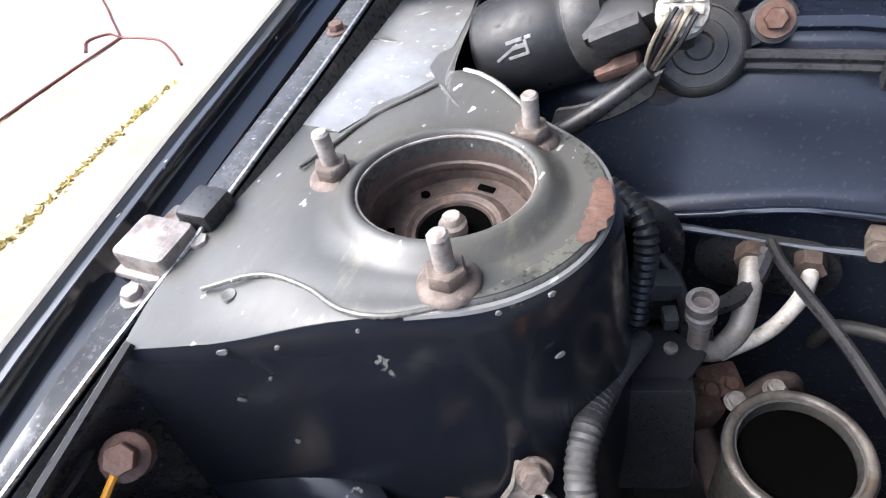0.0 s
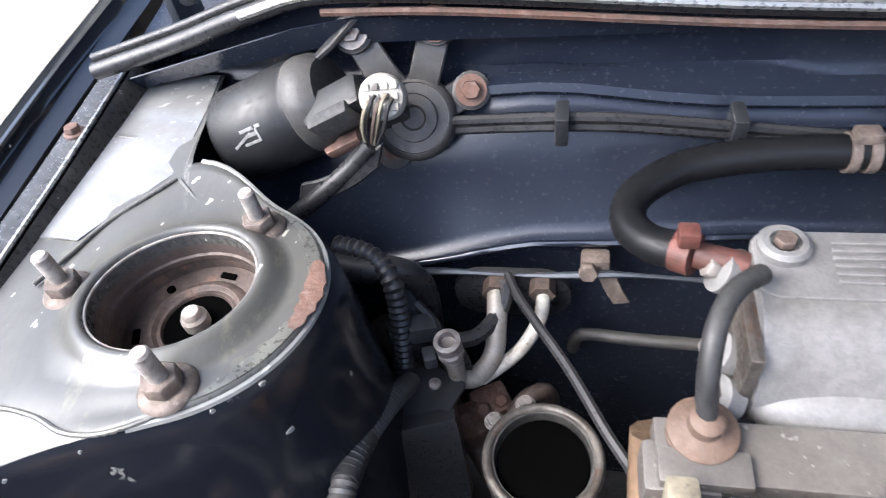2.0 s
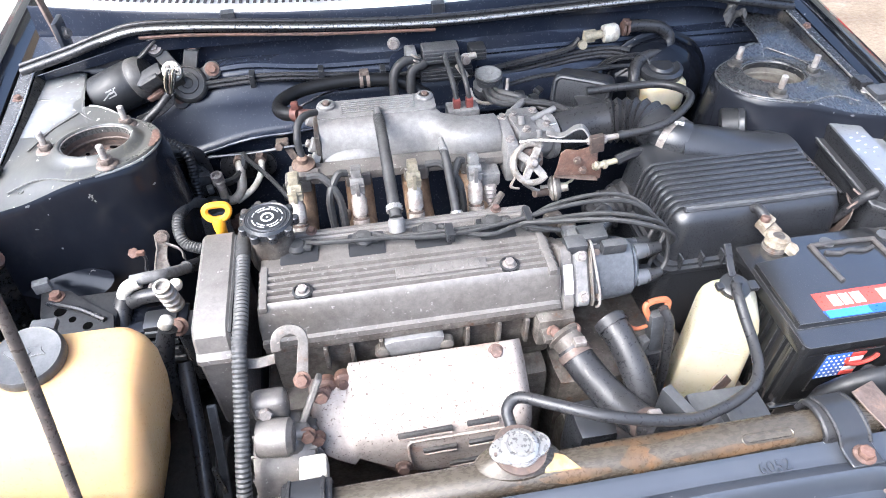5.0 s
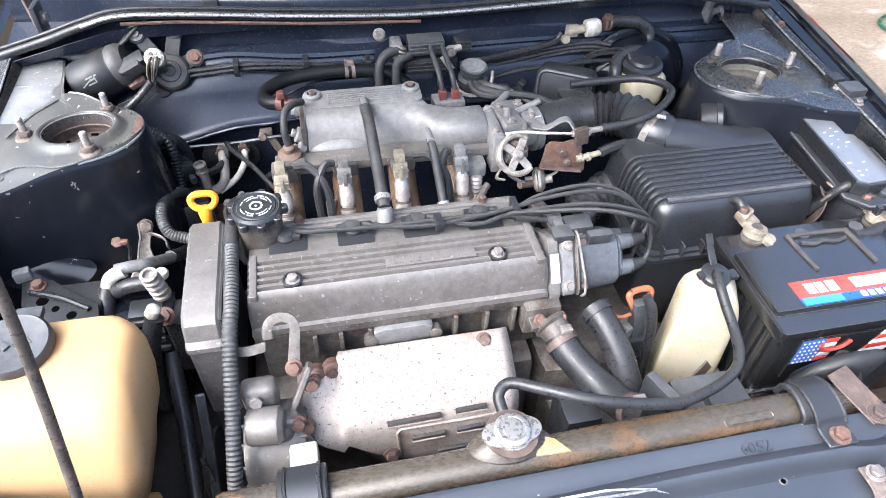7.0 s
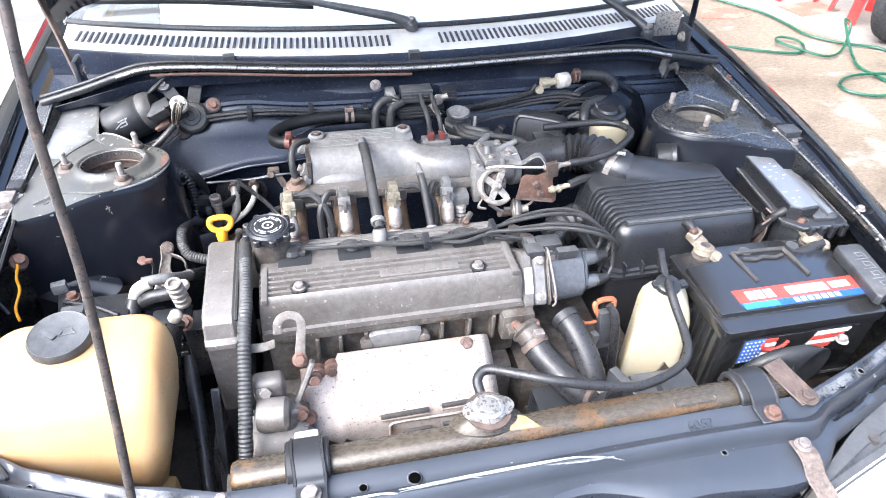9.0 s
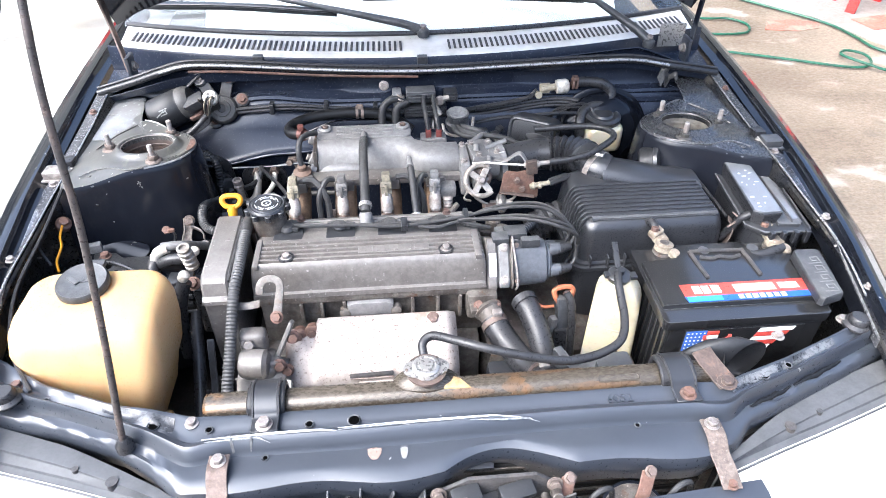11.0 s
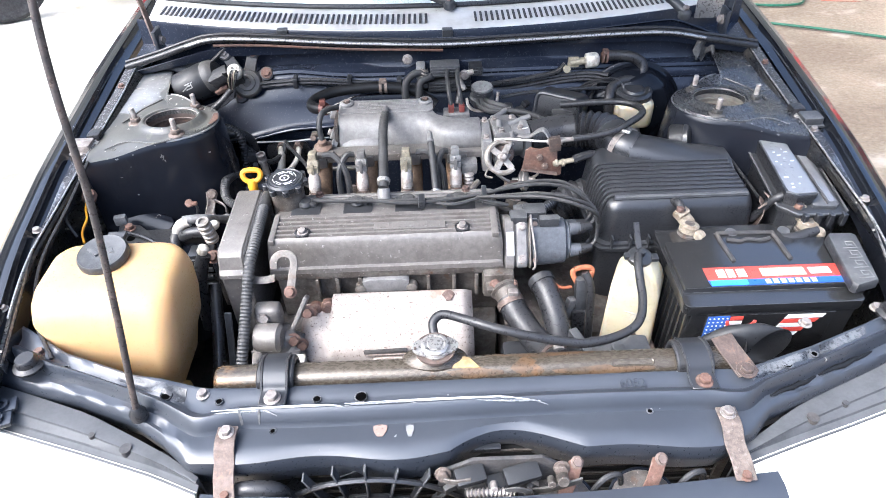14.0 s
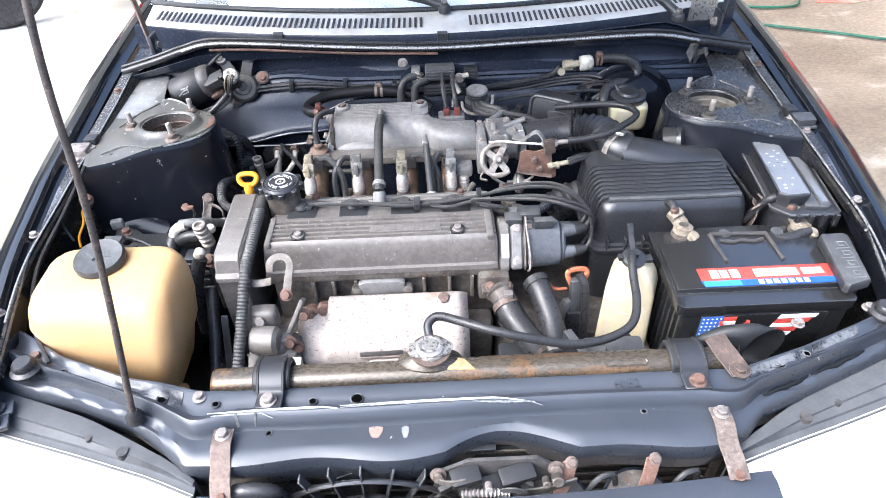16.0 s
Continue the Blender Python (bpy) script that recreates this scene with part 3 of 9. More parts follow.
for k in range(420):
    s = rnd.random()
    p = Vector((-2.16 + 0.02 * math.sin(5 * s) + rnd.gauss(0, 0.009), lerp(0.2, 1.72, s), 0.016))
    a, h = rnd.random() * 6.28, 0.004 + 0.008 * rnd.random()
    w = 0.004 + 0.006 * rnd.random()
    v = [weed.verts.new(p + Vector((w * math.cos(a + q), w * math.sin(a + q), 0))) for q in (0, 2.1, 4.2)]
    top = weed.verts.new(p + Vector((rnd.gauss(0, 0.01), rnd.gauss(0, 0.01), h)))
    for i in range(3):
        weed.faces.new((v[i], v[(i + 1) % 3], top))
moss = surface("dry_weeds", (0.26, 0.2, 0.05), 0.9, second=(0.17, 0.14, 0.035), bump=0)
single("weeds", weed, moss, "dry yellow-green weeds in a concrete joint", "weeds", (-2.16, 0.9, 0.016), kind="stuff")

# ---- the car's body ----
car = thing("car", "black saloon car with its bonnet propped open", "car", (0, 0.9, 0))
INNER = [(-0.1, 0.640), (0.1, 0.676), (0.16, 0.688), (0.25, 0.694), (0.37, 0.688), (0.485, 0.684), (0.575, 0.682), (0.7, 0.684), (0.78, 0.688), (1.0, 0.70), (1.4, 0.72)]
CREST = [(-0.1, 0.68), (0.1, 0.718), (0.25, 0.742), (0.45, 0.756), (0.6, 0.764), (0.8, 0.775), (1.0, 0.782), (1.4, 0.79)]
HIGH = [(-0.1, 0.755), (0.1, 0.782), (0.25, 0.806), (0.45, 0.832), (0.6, 0.845), (0.8, 0.858), (1.0, 0.868), (1.4, 0.885)]


def fender(s):
    """The outer wing, with its gutter and crest; s is the side."""
    rows = []
    for k in range(25):
        y = lerp(0.06, 1.36, k / 24)
        xc, z = at_of(y, CREST), at_of(y, HIGH)
        xi = xc - 0.046
        prof = [(xi - 0.004, z - 0.045), (xi, z - 0.018), (xi + 0.006, z - 0.016), (xi + 0.012, z - 0.004), (xi + 0.02, z), (lerp(xi + 0.02, xc, 0.55), z - 0.001), (xc - 0.006, z - 0.006), (xc + 0.006, z - 0.0105), (xc + 0.020, z - 0.022), (xc + 0.032, z - 0.040), (xc + 0.043, z - 0.072), (xc + 0.054, z - 0.16), (xc + 0.058, z - 0.3), (xc + 0.05, z - 0.42)]
        rows.append([Vector((s * a, y, b)) for a, b in prof])
    wing = part("fender", sheet([r[4:] for r in rows], 0.0015), fender_paint, car, "glossy black painted wing", 60)
    ledge = [[r[0], r[1], r[2] + Vector((s * 0.003, 0, 0.001)), r[2].lerp(r[4], 0.6) + Vector((0, 0, -0.006)), r[3] + Vector((s * 0.006, 0, -0.004)), r[4]] for r in rows]
    part("wing_ledge", sheet(ledge, 0.0015), fender_paint, wing, "black gutter below the wing's crest", 50)
    return wing


def apron(s):
    """The inner wing: ledge along the wing, side wall and the sheet round the strut tower."""
    rows = []
    for k in range(21):
        y = lerp(-0.03, 0.86, k / 20)
        xi, z = at_of(y, INNER), at_of(y, HIGH) - 0.008
        out_ = 0.05 * min(1, max(0, (0.45 - y) / 0.03))
        prof = [(xi + 0.036, z - 0.03), (xi + 0.034, z - 0.012), (xi + 0.012, z - 0.006), (xi, z - 0.004), (xi - 0.003, z), (xi - 0.006, z - 0.004), (xi - 0.012 + 0.2 * out_, z - 0.02), (xi - 0.016 + out_, z - 0.06), (xi - 0.018 + out_, z - 0.2), (xi - 0.018 + out_, 0.3)]
        rows.append([Vector((s * a, y, b)) for a, b in prof])
    ob = part("inner_wing", sheet(rows, 0.0015), grimy_paint, car, "dusty black inner wing panel", 50)
    band = []
    for y in np.linspace(0.04, 0.84, 25):
        xi, z, lim = at_of(y, INNER), at_of(y, HIGH) - 0.008, at_of(y, CREST) - 0.049
        band.append([Vector((s * min(xi + a, lim + 0.1 * a), y, z + b)) for a, b in ((-0.001, 0.0012), (0.002, 0.0022), (0.007, -0.0012), (0.022, -0.002), (0.027, -0.004), (0.031, -0.02))])
    part("rail_band", sheet(band, 0.0012), rail_paint, ob, "satin grey-black rail with a bright worn edge", 50)
    # rubber strip along the ledge
    seam = [Vector((s * at_of(y, INNER), y, at_of(y, HIGH) - 0.0055)) for y in np.linspace(0.12, 0.82, 12)]
    part("seam_strip", sweep(smooth_path(seam, 3), 0.0017, 6), chrome, ob, "bare bright sheet edge")
    for y in (0.14, 0.30, 0.49, 0.74):
        x = at_of(y, INNER) + 0.013
        bolt(ob, (s * x, y, at_of(y, HIGH) - 0.0095), (0, 0, 1), 0.006, rust if y > 0.7 else steel)
    return ob


TX, TY, TZ = 0.551, 0.598, 0.840
TS = TZ + 0.005


def tower(s):
    """The strut tower: crown plate with a rolled hole, three studs, side wall and the strut's top inside."""
    def w(p):
        # the crown leans back a little
        far = math.hypot(p[0] - TX, p[1] - TY)
        lean = 0.13 * (p[1] - TY) * (1 - swell((far - 0.075) / 0.075))
        return Vector((s * p[0], p[1], p[2] - lean))

    def swell(f):
        f = min(max(f, 0), 1)
        return f * f * (3 - 2 * f)

    # crown outline on the engine side, then the shelf's outline on the wing side, round the hole
    out = []
    for k in range(40):
        a = radians(lerp(68, 248, k / 40))
        r = 0.089 + 0.045 * max(0, math.cos(a - radians(68))) ** 10 + 0.018 * max(0, math.cos(a)) ** 3
        out.append((a, TX + r * math.cos(a), TY + r * math.sin(a), 0.0))
    edge_ = smooth_path([(0.5177, 0.5155, 0), (0.535, 0.5085, 0), (0.57, 0.4955, 0), (0.61, 0.4795, 0), (0.668, 0.457, 0)], 3)[:-1] + smooth_path([(0.672, 0.456, 0), (0.682, 0.50, 0), (0.682, 0.55, 0), (0.681, 0.60, 0), (0.682, 0.65, 0), (0.684, 0.70, 0), (0.686, 0.75, 0), (0.689, 0.80, 0), (0.691, 0.838, 0)], 3) + [Vector((0.65, 0.838, 0)), Vector((0.616, 0.836, 0)), Vector((0.608, 0.79, 0)), Vector((0.604, 0.75, 0)), Vector((0.602, 0.716, 0))]
    m_ = len(edge_)
    for k, q in enumerate(edge_):
        f = k / (m_ - 1)
        out.append((radians(lerp(248, 427, f)), q.x, q.y, swell(min(f, 1 - f) / 0.12)))
    prof = [(0.0495, -0.055), (0.0495, -0.002), (0.0497, 0.002), (0.0507, 0.0048), (0.0527, 0.0062), (0.0555, 0.0056), (0.0585, 0.0036), (0.062, 0.0006), (0.066, -0.0032)]
    rings = [[w((TX + r * math.cos(a), TY + r * math.sin(a), TZ + h)) for a, _, _, _ in out] for r, h in prof]
    for f in list(np.linspace(0.12, 0.9, 10)) + [0.95, 0.985, 1.0]:
        ring = []
        for k, (a, ox, oy, sh) in enumerate(out):
            h = -0.0042 - sh * (0.0035 * swell((f - 0.05) / 0.6) - 0.0009 * math.sin(8 * f + 0.6 * k) * f)
            h -= (1 - sh) * 0.0045 * swell((f - 0.9) / 0.1)
            ring.append(w((lerp(TX + 0.066 * math.cos(a), ox, f), lerp(TY + 0.066 * math.sin(a), oy, f), TZ + h)))
        rings.append(ring)
    plate = part("strut_tower", loft(rings, True, False), paint_tower if s < 0 else tower_black, car, "dusty black strut tower crown with scratches, sky sheen in its grey" if s < 0 else "scuffed black strut tower crown with dusty edges", 65)
    # wall below, round the engine side and the front
    wall_k = list(range(0, 40)) + list(range(40, 40 + 13))
    body = []
    for f, dz in ((0.0, 0.0), (0.003, -0.004), (0.006, -0.012), (0.010, -0.05), (0.02, -0.2), (0.035, -0.5)):
        body.append([w((out[k][1] + f * math.cos(out[k][0]), out[k][2] + f * math.sin(out[k][0]), TZ - lerp(0.0087, 0.0076, out[k][3]) + dz)) for k in wall_k])
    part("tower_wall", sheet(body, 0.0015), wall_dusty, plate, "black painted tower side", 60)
    # chips and scuffs on the wall
    for k, (x, y, z, nx, ny, l_, w_) in enumerate(((0.620, 0.4715, 0.830, 0.35, -0.9, 0.006, 0.003), (0.592, 0.4805, 0.829, 0.29, -0.9, 0.003, 0.002), (0.552, 0.4922, 0.834, 0.07, -0.8, 0.0025, 0.002), (0.4934, 0.5092, 0.835, 0.57, -0.74, 0.003, 0.003), (0.4745, 0.5278, 0.834, 0.77, -0.53, 0.003, 0.004), (0.4706, 0.5234, 0.793, 0.78, -0.62, 0.0025, 0.006), (0.6055, 0.4692, 0.749, 0.32, -0.95, 0.004, 0.002), (0.602, 0.4747, 0.808, 0.32, -0.94, 0.002, 0.002), (0.622, 0.4661, 0.793, 0.34, -0.94, 0.006, 0.0015))):
        paint_chip(plate, w((x, y + 0.012 * min(1, max(0, (0.56 - x) / 0.04)), z)), (nx if s < 0 else -nx, ny, 0.2), 0.5 * l_, 0.55 * w_, k + 5, chip_pale, 20 * k)
    # pressed beads and the bright flange edge
    beads = [[(0.652, 0.60), (0.644, 0.63), (0.638, 0.652), (0.628, 0.672), (0.603, 0.705)], [(0.60, 0.704), (0.575, 0.683), (0.556, 0.672), (0.53, 0.666)], [(0.652, 0.50), (0.62, 0.513), (0.59, 0.511), (0.565, 0.503), (0.54, 0.506), (0.51, 0.525), (0.486, 0.552), (0.476, 0.58), (0.474, 0.61)]]
    for q in beads:
        path = smooth_path([w((x, y, TZ - (0.0062 if x < 0.6 else 0.0045 + 0.03 * max(0, x - 0.63)))) for x, y in q], 6)
        part("pressed_rib", sweep(path, 0.0015, 8), paint_tower if s < 0 else tower_black, plate)
    part("crown_edge", sweep([w((ox, oy, TZ - 0.0085)) for _, ox, oy, sh in out[1:44]], 0.0021, 6), worn_sheen_grey if s < 0 else bare_strip, plate, "pale worn crown edge")
    for x, y in ((0.655, 0.66), (0.648, 0.70), (0.66, 0.74), (0.642, 0.78), (0.628, 0.80), (0.662, 0.80), (0.634, 0.50), (0.60, 0.545)):
        part("spot_weld", lathe([(0.0045, 0), (0.004, 0.0012), (0.0015, 0.0005)], w((x, y, TS - 0.0122)), (0, 0, 1), 12), paint_tower if s < 0 else tower_black, plate)
    part("panel_seam", strip([w((0.612, 0.752, TS - 0.0115)), w((0.645, 0.748, TS - 0.0118)), w((0.676, 0.752, TS - 0.0112))], 0.005, 0.002, (0, 1, 0)), paint_tower, plate)
    over = [[(0.648, 0.642), (0.682, 0.642)], [(0.634, 0.672), (0.683, 0.67)], [(0.606, 0.712), (0.684, 0.71)], [(0.607, 0.75), (0.686, 0.75)], [(0.611, 0.79), (0.689, 0.79)], [(0.618, 0.832), (0.691, 0.832)]]
    # left side only: sky reflection on the shelf is coloured into this sheet
    part("shelf_sheet", sheet([[w((lerp(a[0], b[0], f), lerp(a[1], b[1], f), TS - 0.0108 + 0.0008 * math.sin(5 * f))) for f in np.linspace(0, 1, 7)] for a, b in over], 0.0015), worn_sheen_grey if s < 0 else tower_black, plate, "pale worn sheet over the shelf, sky sheen in its grey" if s < 0 else "")
    if s < 0:
        part("dusty_rim", sheet([[w((TX + r * math.cos(a), TY + r * math.sin(a), TZ - 0.0034 - 0.02 * max(0, r - 0.0845))) for r in (lerp(0.086, 0.0785, g), lerp(0.086, 0.081, g), lerp(0.086, 0.0835, g), 0.0862)] for a, g in [(lerp(radians(112), radians(250), k / 40), min(1, 4 * min(k / 40, 1 - k / 40)) + 0.12 * math.sin(1.9 * k)) for k in range(41)]], 0.0008), rim_dust, plate, "olive dust on the crown's edge", 60)
    part("hole_sleeve", loft([[w((TX + r * math.cos(a), TY + r * math.sin(a), TZ + h)) for a in np.linspace(0, 2 * math.pi, 49)[:-1]] for r, h in ((0.0489, -0.05), (0.0489, -0.012), (0.0492, -0.008))], True, False), rust_dark if s < 0 else hole_dust, plate, "brown-stained hole wall" if s < 0 else "dusty beige hole wall")
    for a in (65, 180, 295):
        q = radians(a)
        c = (TX + 0.071 * math.cos(math.pi - q), TY - 0.003 + 0.071 * math.sin(math.pi - q), TZ - 0.004)
        base = w(c)
        nut = part("nut", join(hexagon(base + Vector((0, 0, 0.003)), (0, 0, 1), 0.0105, 0.009), lathe([(0.016, 0), (0.0155, 0.0015), (0.0135, 0.003), (0.011, 0.004)], base, (0, 0, 1), 18)), nut_rust if s < 0 else motor_grey, plate, "rusty flange nut" if s < 0 else "grimy flange nut")
        studs = [base + Vector((0, 0, 0.008 + 0.0016 * i)) for i in range(17)]
        part("stud", sweep(studs, [0.0053 if i % 2 else 0.0049 for i in range(16)] + [0.004], 10), stud_steel, nut, "bare threaded steel stud")
    # top of the strut in the hole
    SX, SY, SZ = TX + 0.002, TY + 0.002, TZ + 0.009
    strut = part("strut_mount", lathe([(0.049, -0.052), (0.049, -0.048), (0.0475, -0.046), (0.035, -0.047), (0.031, -0.044), (0.0285, -0.0435), (0.026, -0.046), (0.0235, -0.0455), (0.0225, -0.048), (0.0225, -0.068)], (s * SX, SY, SZ), (0, 0, 1), 40), rust_dark, plate, "brown rusted strut mount")
    part("strut_well", lathe([(0.0224, -0.0475), (0.0205, -0.052), (0.0185, -0.066), (0.001, -0.067)], (s * SX, SY, SZ), (0, 0, 1), 28), hole_black, strut, "recess round the rod, deep shade painted black")
    part("strut_rod", join(rod((s * SX, SY, SZ - 0.068), (s * SX, SY, SZ - 0.038), 0.0088, 0.0086, 16, 0.002), rod((s * SX, SY, SZ - 0.039), (s * SX, SY, SZ - 0.034), 0.0068, 0.006, 12, 0.001), lathe([(0.0125, -0.066), (0.0125, -0.056), (0.009, -0.0555)], (s * SX, SY, SZ), (0, 0, 1), 6)), stud_steel, strut, "bright strut rod end")
    ring_ = [math.pi * 2 * k / 48 for k in range(49)]
    part("hole_lip", sweep([w((TX + 0.0496 * math.cos(a), TY + 0.0496 * math.sin(a), TZ + 0.0022)) for a in ring_], 0.0010, 6), stud_steel if s < 0 else paint_tower, plate, "bare worn hole lip")
    part("bore_step", loft([[w((TX + r * math.cos(a), TY + r * math.sin(a), TZ + h)) for a in ring_[:-1]] for r, h in ((0.0491, -0.016), (0.0475, -0.0175), (0.0473, -0.0205), (0.0489, -0.024))], True, False), rust_dark if s < 0 else hole_dust, plate)
    for k in range(6):
        a = radians(60 * k + 20)
        p = Vector((s * SX + 0.039 * math.cos(a), SY + 0.039 * math.sin(a), SZ - 0.0462))
        if k % 2:
            part("vent_slot", box(p - Vector((0.0055, 0.0021, 0.001)), p + Vector((0.0055, 0.0021, 0.0012)), 0.0004, (0, 0, math.degrees(a) + 90)), hole_black, strut)
        else:
            part("drain_hole", rod(p - Vector((0, 0, 0.001)), p + Vector((0, 0, 0.0008)), 0.003), hole_black, strut)
    if s < 0:
        # bare rusty patch on the crown's inner side
        patch = []
        for a in np.linspace(radians(158), radians(196), 12):
            rr = 0.003 + 0.0035 * math.sin((a - radians(158)) / radians(38) * math.pi) + 0.0012 * math.sin(a * 47)
            patch.append([w((TX + (0.084 + f * rr) * math.cos(a), TY + (0.084 + f * rr) * math.sin(a), TZ - 0.0026 - 0.0006 * abs(f))) for f in (-1, -0.3, 0.3, 1)])
        part("rust_patch", sheet(patch, 0.0006), rust, plate, "flaked rust patch")
    return plate


for side in (-1, 1):
    fender(side)
    apron(side)
    tower(side)
    # bonnet bump stop on the ledge
    y, x = 0.525, 0.702
    z = at_of(y, HIGH) - 0.016
    bracket = part("bump_stop_bracket", join(prism(rounded(side * x - 0.019, y - 0.02, side * x + 0.019, y + 0.012, 0.004), z, z + 0.019, 0.003), box((side * x - 0.022, y - 0.024, z), (side * x + 0.022, y + 0.034, z + 0.005), 0.002)), steel if side < 0 else plastic_grey, car, "rust-spotted bump stop bracket")
    part("bump_stop", join(box((side * (x - 0.014) - 0.012, y + 0.014, z + 0.004), (side * (x - 0.014) + 0.012, y + 0.04, z + 0.022), 0.004)), rubber, bracket)
    bolt(bracket, (side * (x - 0.022), y + 0.006, z + 0.005), (0, 0, 1), 0.006, pipe_white)

# brushed patch low on the inner wing, and a flat bracket with holes
rows = [[Vector((-0.678 + (0.124 - 0.05 * (2 * g - 1) ** 2) * f, lerp(0.502, 0.442, g) - 0.012 * f, 0.716 + 0.006 * math.sin(3 * f + 2 * g) - 0.022 * f - 0.03 * g ** 3)) for f in np.linspace(0, 1, 15)] for g in np.linspace(0, 1, 10)]
part("scuffed_gusset", sheet(rows, 0.002), wall_dusty, car, "dusty brushed gusset panel", 60)

# ---- bulkhead, cowl and windscreen ----
FIRE = [(0.815, 0.895), (0.832, 0.885), (0.833, 0.835), (0.826, 0.822), (0.806, 0.818), (0.803, 0.812), (0.808, 0.806), (0.806, 0.801), (0.799, 0.797), (0.797, 0.79), (0.80, 0.785), (0.794, 0.778), (0.782, 0.766), (0.752, 0.706), (0.744, 0.698), (0.737, 0.696), (0.736, 0.692), (0.752, 0.686), (0.758, 0.66), (0.764, 0.5), (0.764, 0.26)]

LIP = [(-0.70, -0.012), (-0.47, -0.002), (-0.36, 0.034), (-0.28, 0.040), (-0.19, 0.052), (0.10, 0.052), (0.70, 0.02)]


def bulkhead():
    rows = []
    for k in range(45):
        x = lerp(-0.70, 0.70, k / 44)
        bow = 0.03 * x * x
        drop = 0.014 * max(0, abs(x) - 0.15) if x < 0 else 0.02 * max(0, x)
        row = []
        for y, z in FIRE:
            dz = 0.0
            if z > 0.87:
                dz = -0.055 * max(0, abs(x) - 0.52) / 0.17 + 0.02 * max(0, 1 - abs(abs(x) - 0.5) / 0.25)
            if 0.77 < z < 0.83:
                dz = 0.014 * math.exp(-((x + 0.345) / 0.085) ** 2) + (0.005 * math.sin((x + 0.15) * 5) if x > 0 else 0.004)
            if 0.65 < z < 0.71:
                dz, y = 0.5 * at_of(x, LIP), y + 0.5 * at_of(x, LIP)
            row.append(Vector((x, y + bow, z + dz)))
        rows.append(row)
    return part("bulkhead", sheet(rows, 0.0015), paint_wall, car, "dark navy painted bulkhead with pressed ridges", 40)


wall = bulkhead()
# glossy pressed beads that follow the ridges
for y_, z_, r_ in ((0.797, 0.7955, 0.0026),):
    part("pressed_bead", sweep([Vector((x, y_ + 0.03 * x * x - 0.001, z_ + 0.014 * math.exp(-((x + 0.345) / 0.085) ** 2) + 0.004)) for x in np.linspace(-0.45, 0.0, 24)], r_, 6), bead_paint, wall, "glossy pressed bead", 60)
part("lip_bead", sweep([Vector((x, 0.737 + 0.03 * x * x + 0.5 * at_of(x, LIP), 0.695 + 0.5 * at_of(x, LIP))) for x in np.linspace(-0.50, -0.10, 20)], 0.003, 6), bead_paint, wall, "worn glossy lip", 60)
part("panel_crease", tube([(-0.268, 0.772, 0.756), (-0.23, 0.779, 0.770), (-0.205, 0.782, 0.778), (-0.176, 0.783, 0.781), (-0.10, 0.783, 0.782)], 0.0022, 6), bead_paint, wall)
part("seam_sealer", sweep([Vector((x, 0.737 + 0.03 * x * x, 0.697 - (0.01 * (-0.28 - x) / 0.2 if x < -0.28 else 0) + 0.0015 * math.sin(40 * x))) for x in np.linspace(-0.47, 0.1, 40)], [0.0026 + 0.0008 * math.sin(7 * k) for k in range(40)], 6), paint_front, wall, "grey seam sealer bead")
SEAL = [(-0.70, 0.795, 0.864), (-0.62, 0.80, 0.884), (-0.56, 0.802, 0.902), (-0.50, 0.803, 0.915), (-0.40, 0.80, 0.913), (-0.2, 0.797, 0.898), (0.0, 0.795, 0.889), (0.2, 0.797, 0.892), (0.40, 0.80, 0.896), (0.50, 0.803, 0.893), (0.58, 0.802, 0.878), (0.70, 0.797, 0.858)]
part("bonnet_seal", join(tube(SEAL, 0.0072, 10), tube([(x, y + 0.005, z + 0.009) for x, y, z in SEAL], 0.004, 8)), rubber, wall, "black rubber bonnet seal", 60)
# chrome strip added along the seal to draw its white highlight
part("seal_channel", tube([(x, y - 0.0065, z + 0.0035) for x, y, z in SEAL[2:11]], 0.0036, 8), chrome, wall, "bright strip added for the seal's highlight")
part("rust_edge", tube([(x, y - 0.002, z - 0.012) for x, y, z in SEAL[3:7]], 0.003, 6), rust, wall, "rusty lip under the seal")
# cowl: black gutter, pale slotted grille
COWL = lambda x: 0.838 + 0.25 * x * x
rows = []
for k in range(31):
    x = lerp(-0.72, 0.72, k / 30)
    yb = COWL(x)
    end = max(0, abs(x) - 0.5) / 0.2
    rows.append([Vector((x, 0.805, 0.895 - 0.05 * end)), Vector((x, 0.812, 0.872 - 0.04 * end)), Vector((x, yb - 0.008, 0.868 - 0.02 * end)), Vector((x, yb - 0.002, 0.90)), Vector((x, yb, 0.904))])
felt = []
r = random.Random(6)
for k in range(12):
    f = k / 11
    felt.append([Vector((lerp(0.566, 0.606, f) + 0.004 * math.sin(7 * g + 3 * f), 0.816 - 0.010 * math.sin(5 * f + 2 * g) - 0.012 * g, lerp(0.878, 0.826 + 0.018 * math.sin(9 * f) + 0.012 * r.random(), g))) for g in np.linspace(0, 1, 9)])
part("insulation_flap", sheet(felt, 0.004), felt_grey, wall, "torn grey felt insulation", 60)
gutter = part("cowl_gutter", sheet(rows, 0.0015), paint_wall, car, "black water gutter below the windscreen", 45)
rows = []
for k in range(41):
    x = lerp(-0.69, 0.69, k / 40)
    yb = COWL(x)
    rows.append([Vector((x, yb - 0.004, 0.894)), Vector((x, yb, 0.906)), Vector((x, yb + 0.02, 0.909)), Vector((x, yb + 0.068, 0.917)), Vector((x, yb + 0.09, 0.922))])
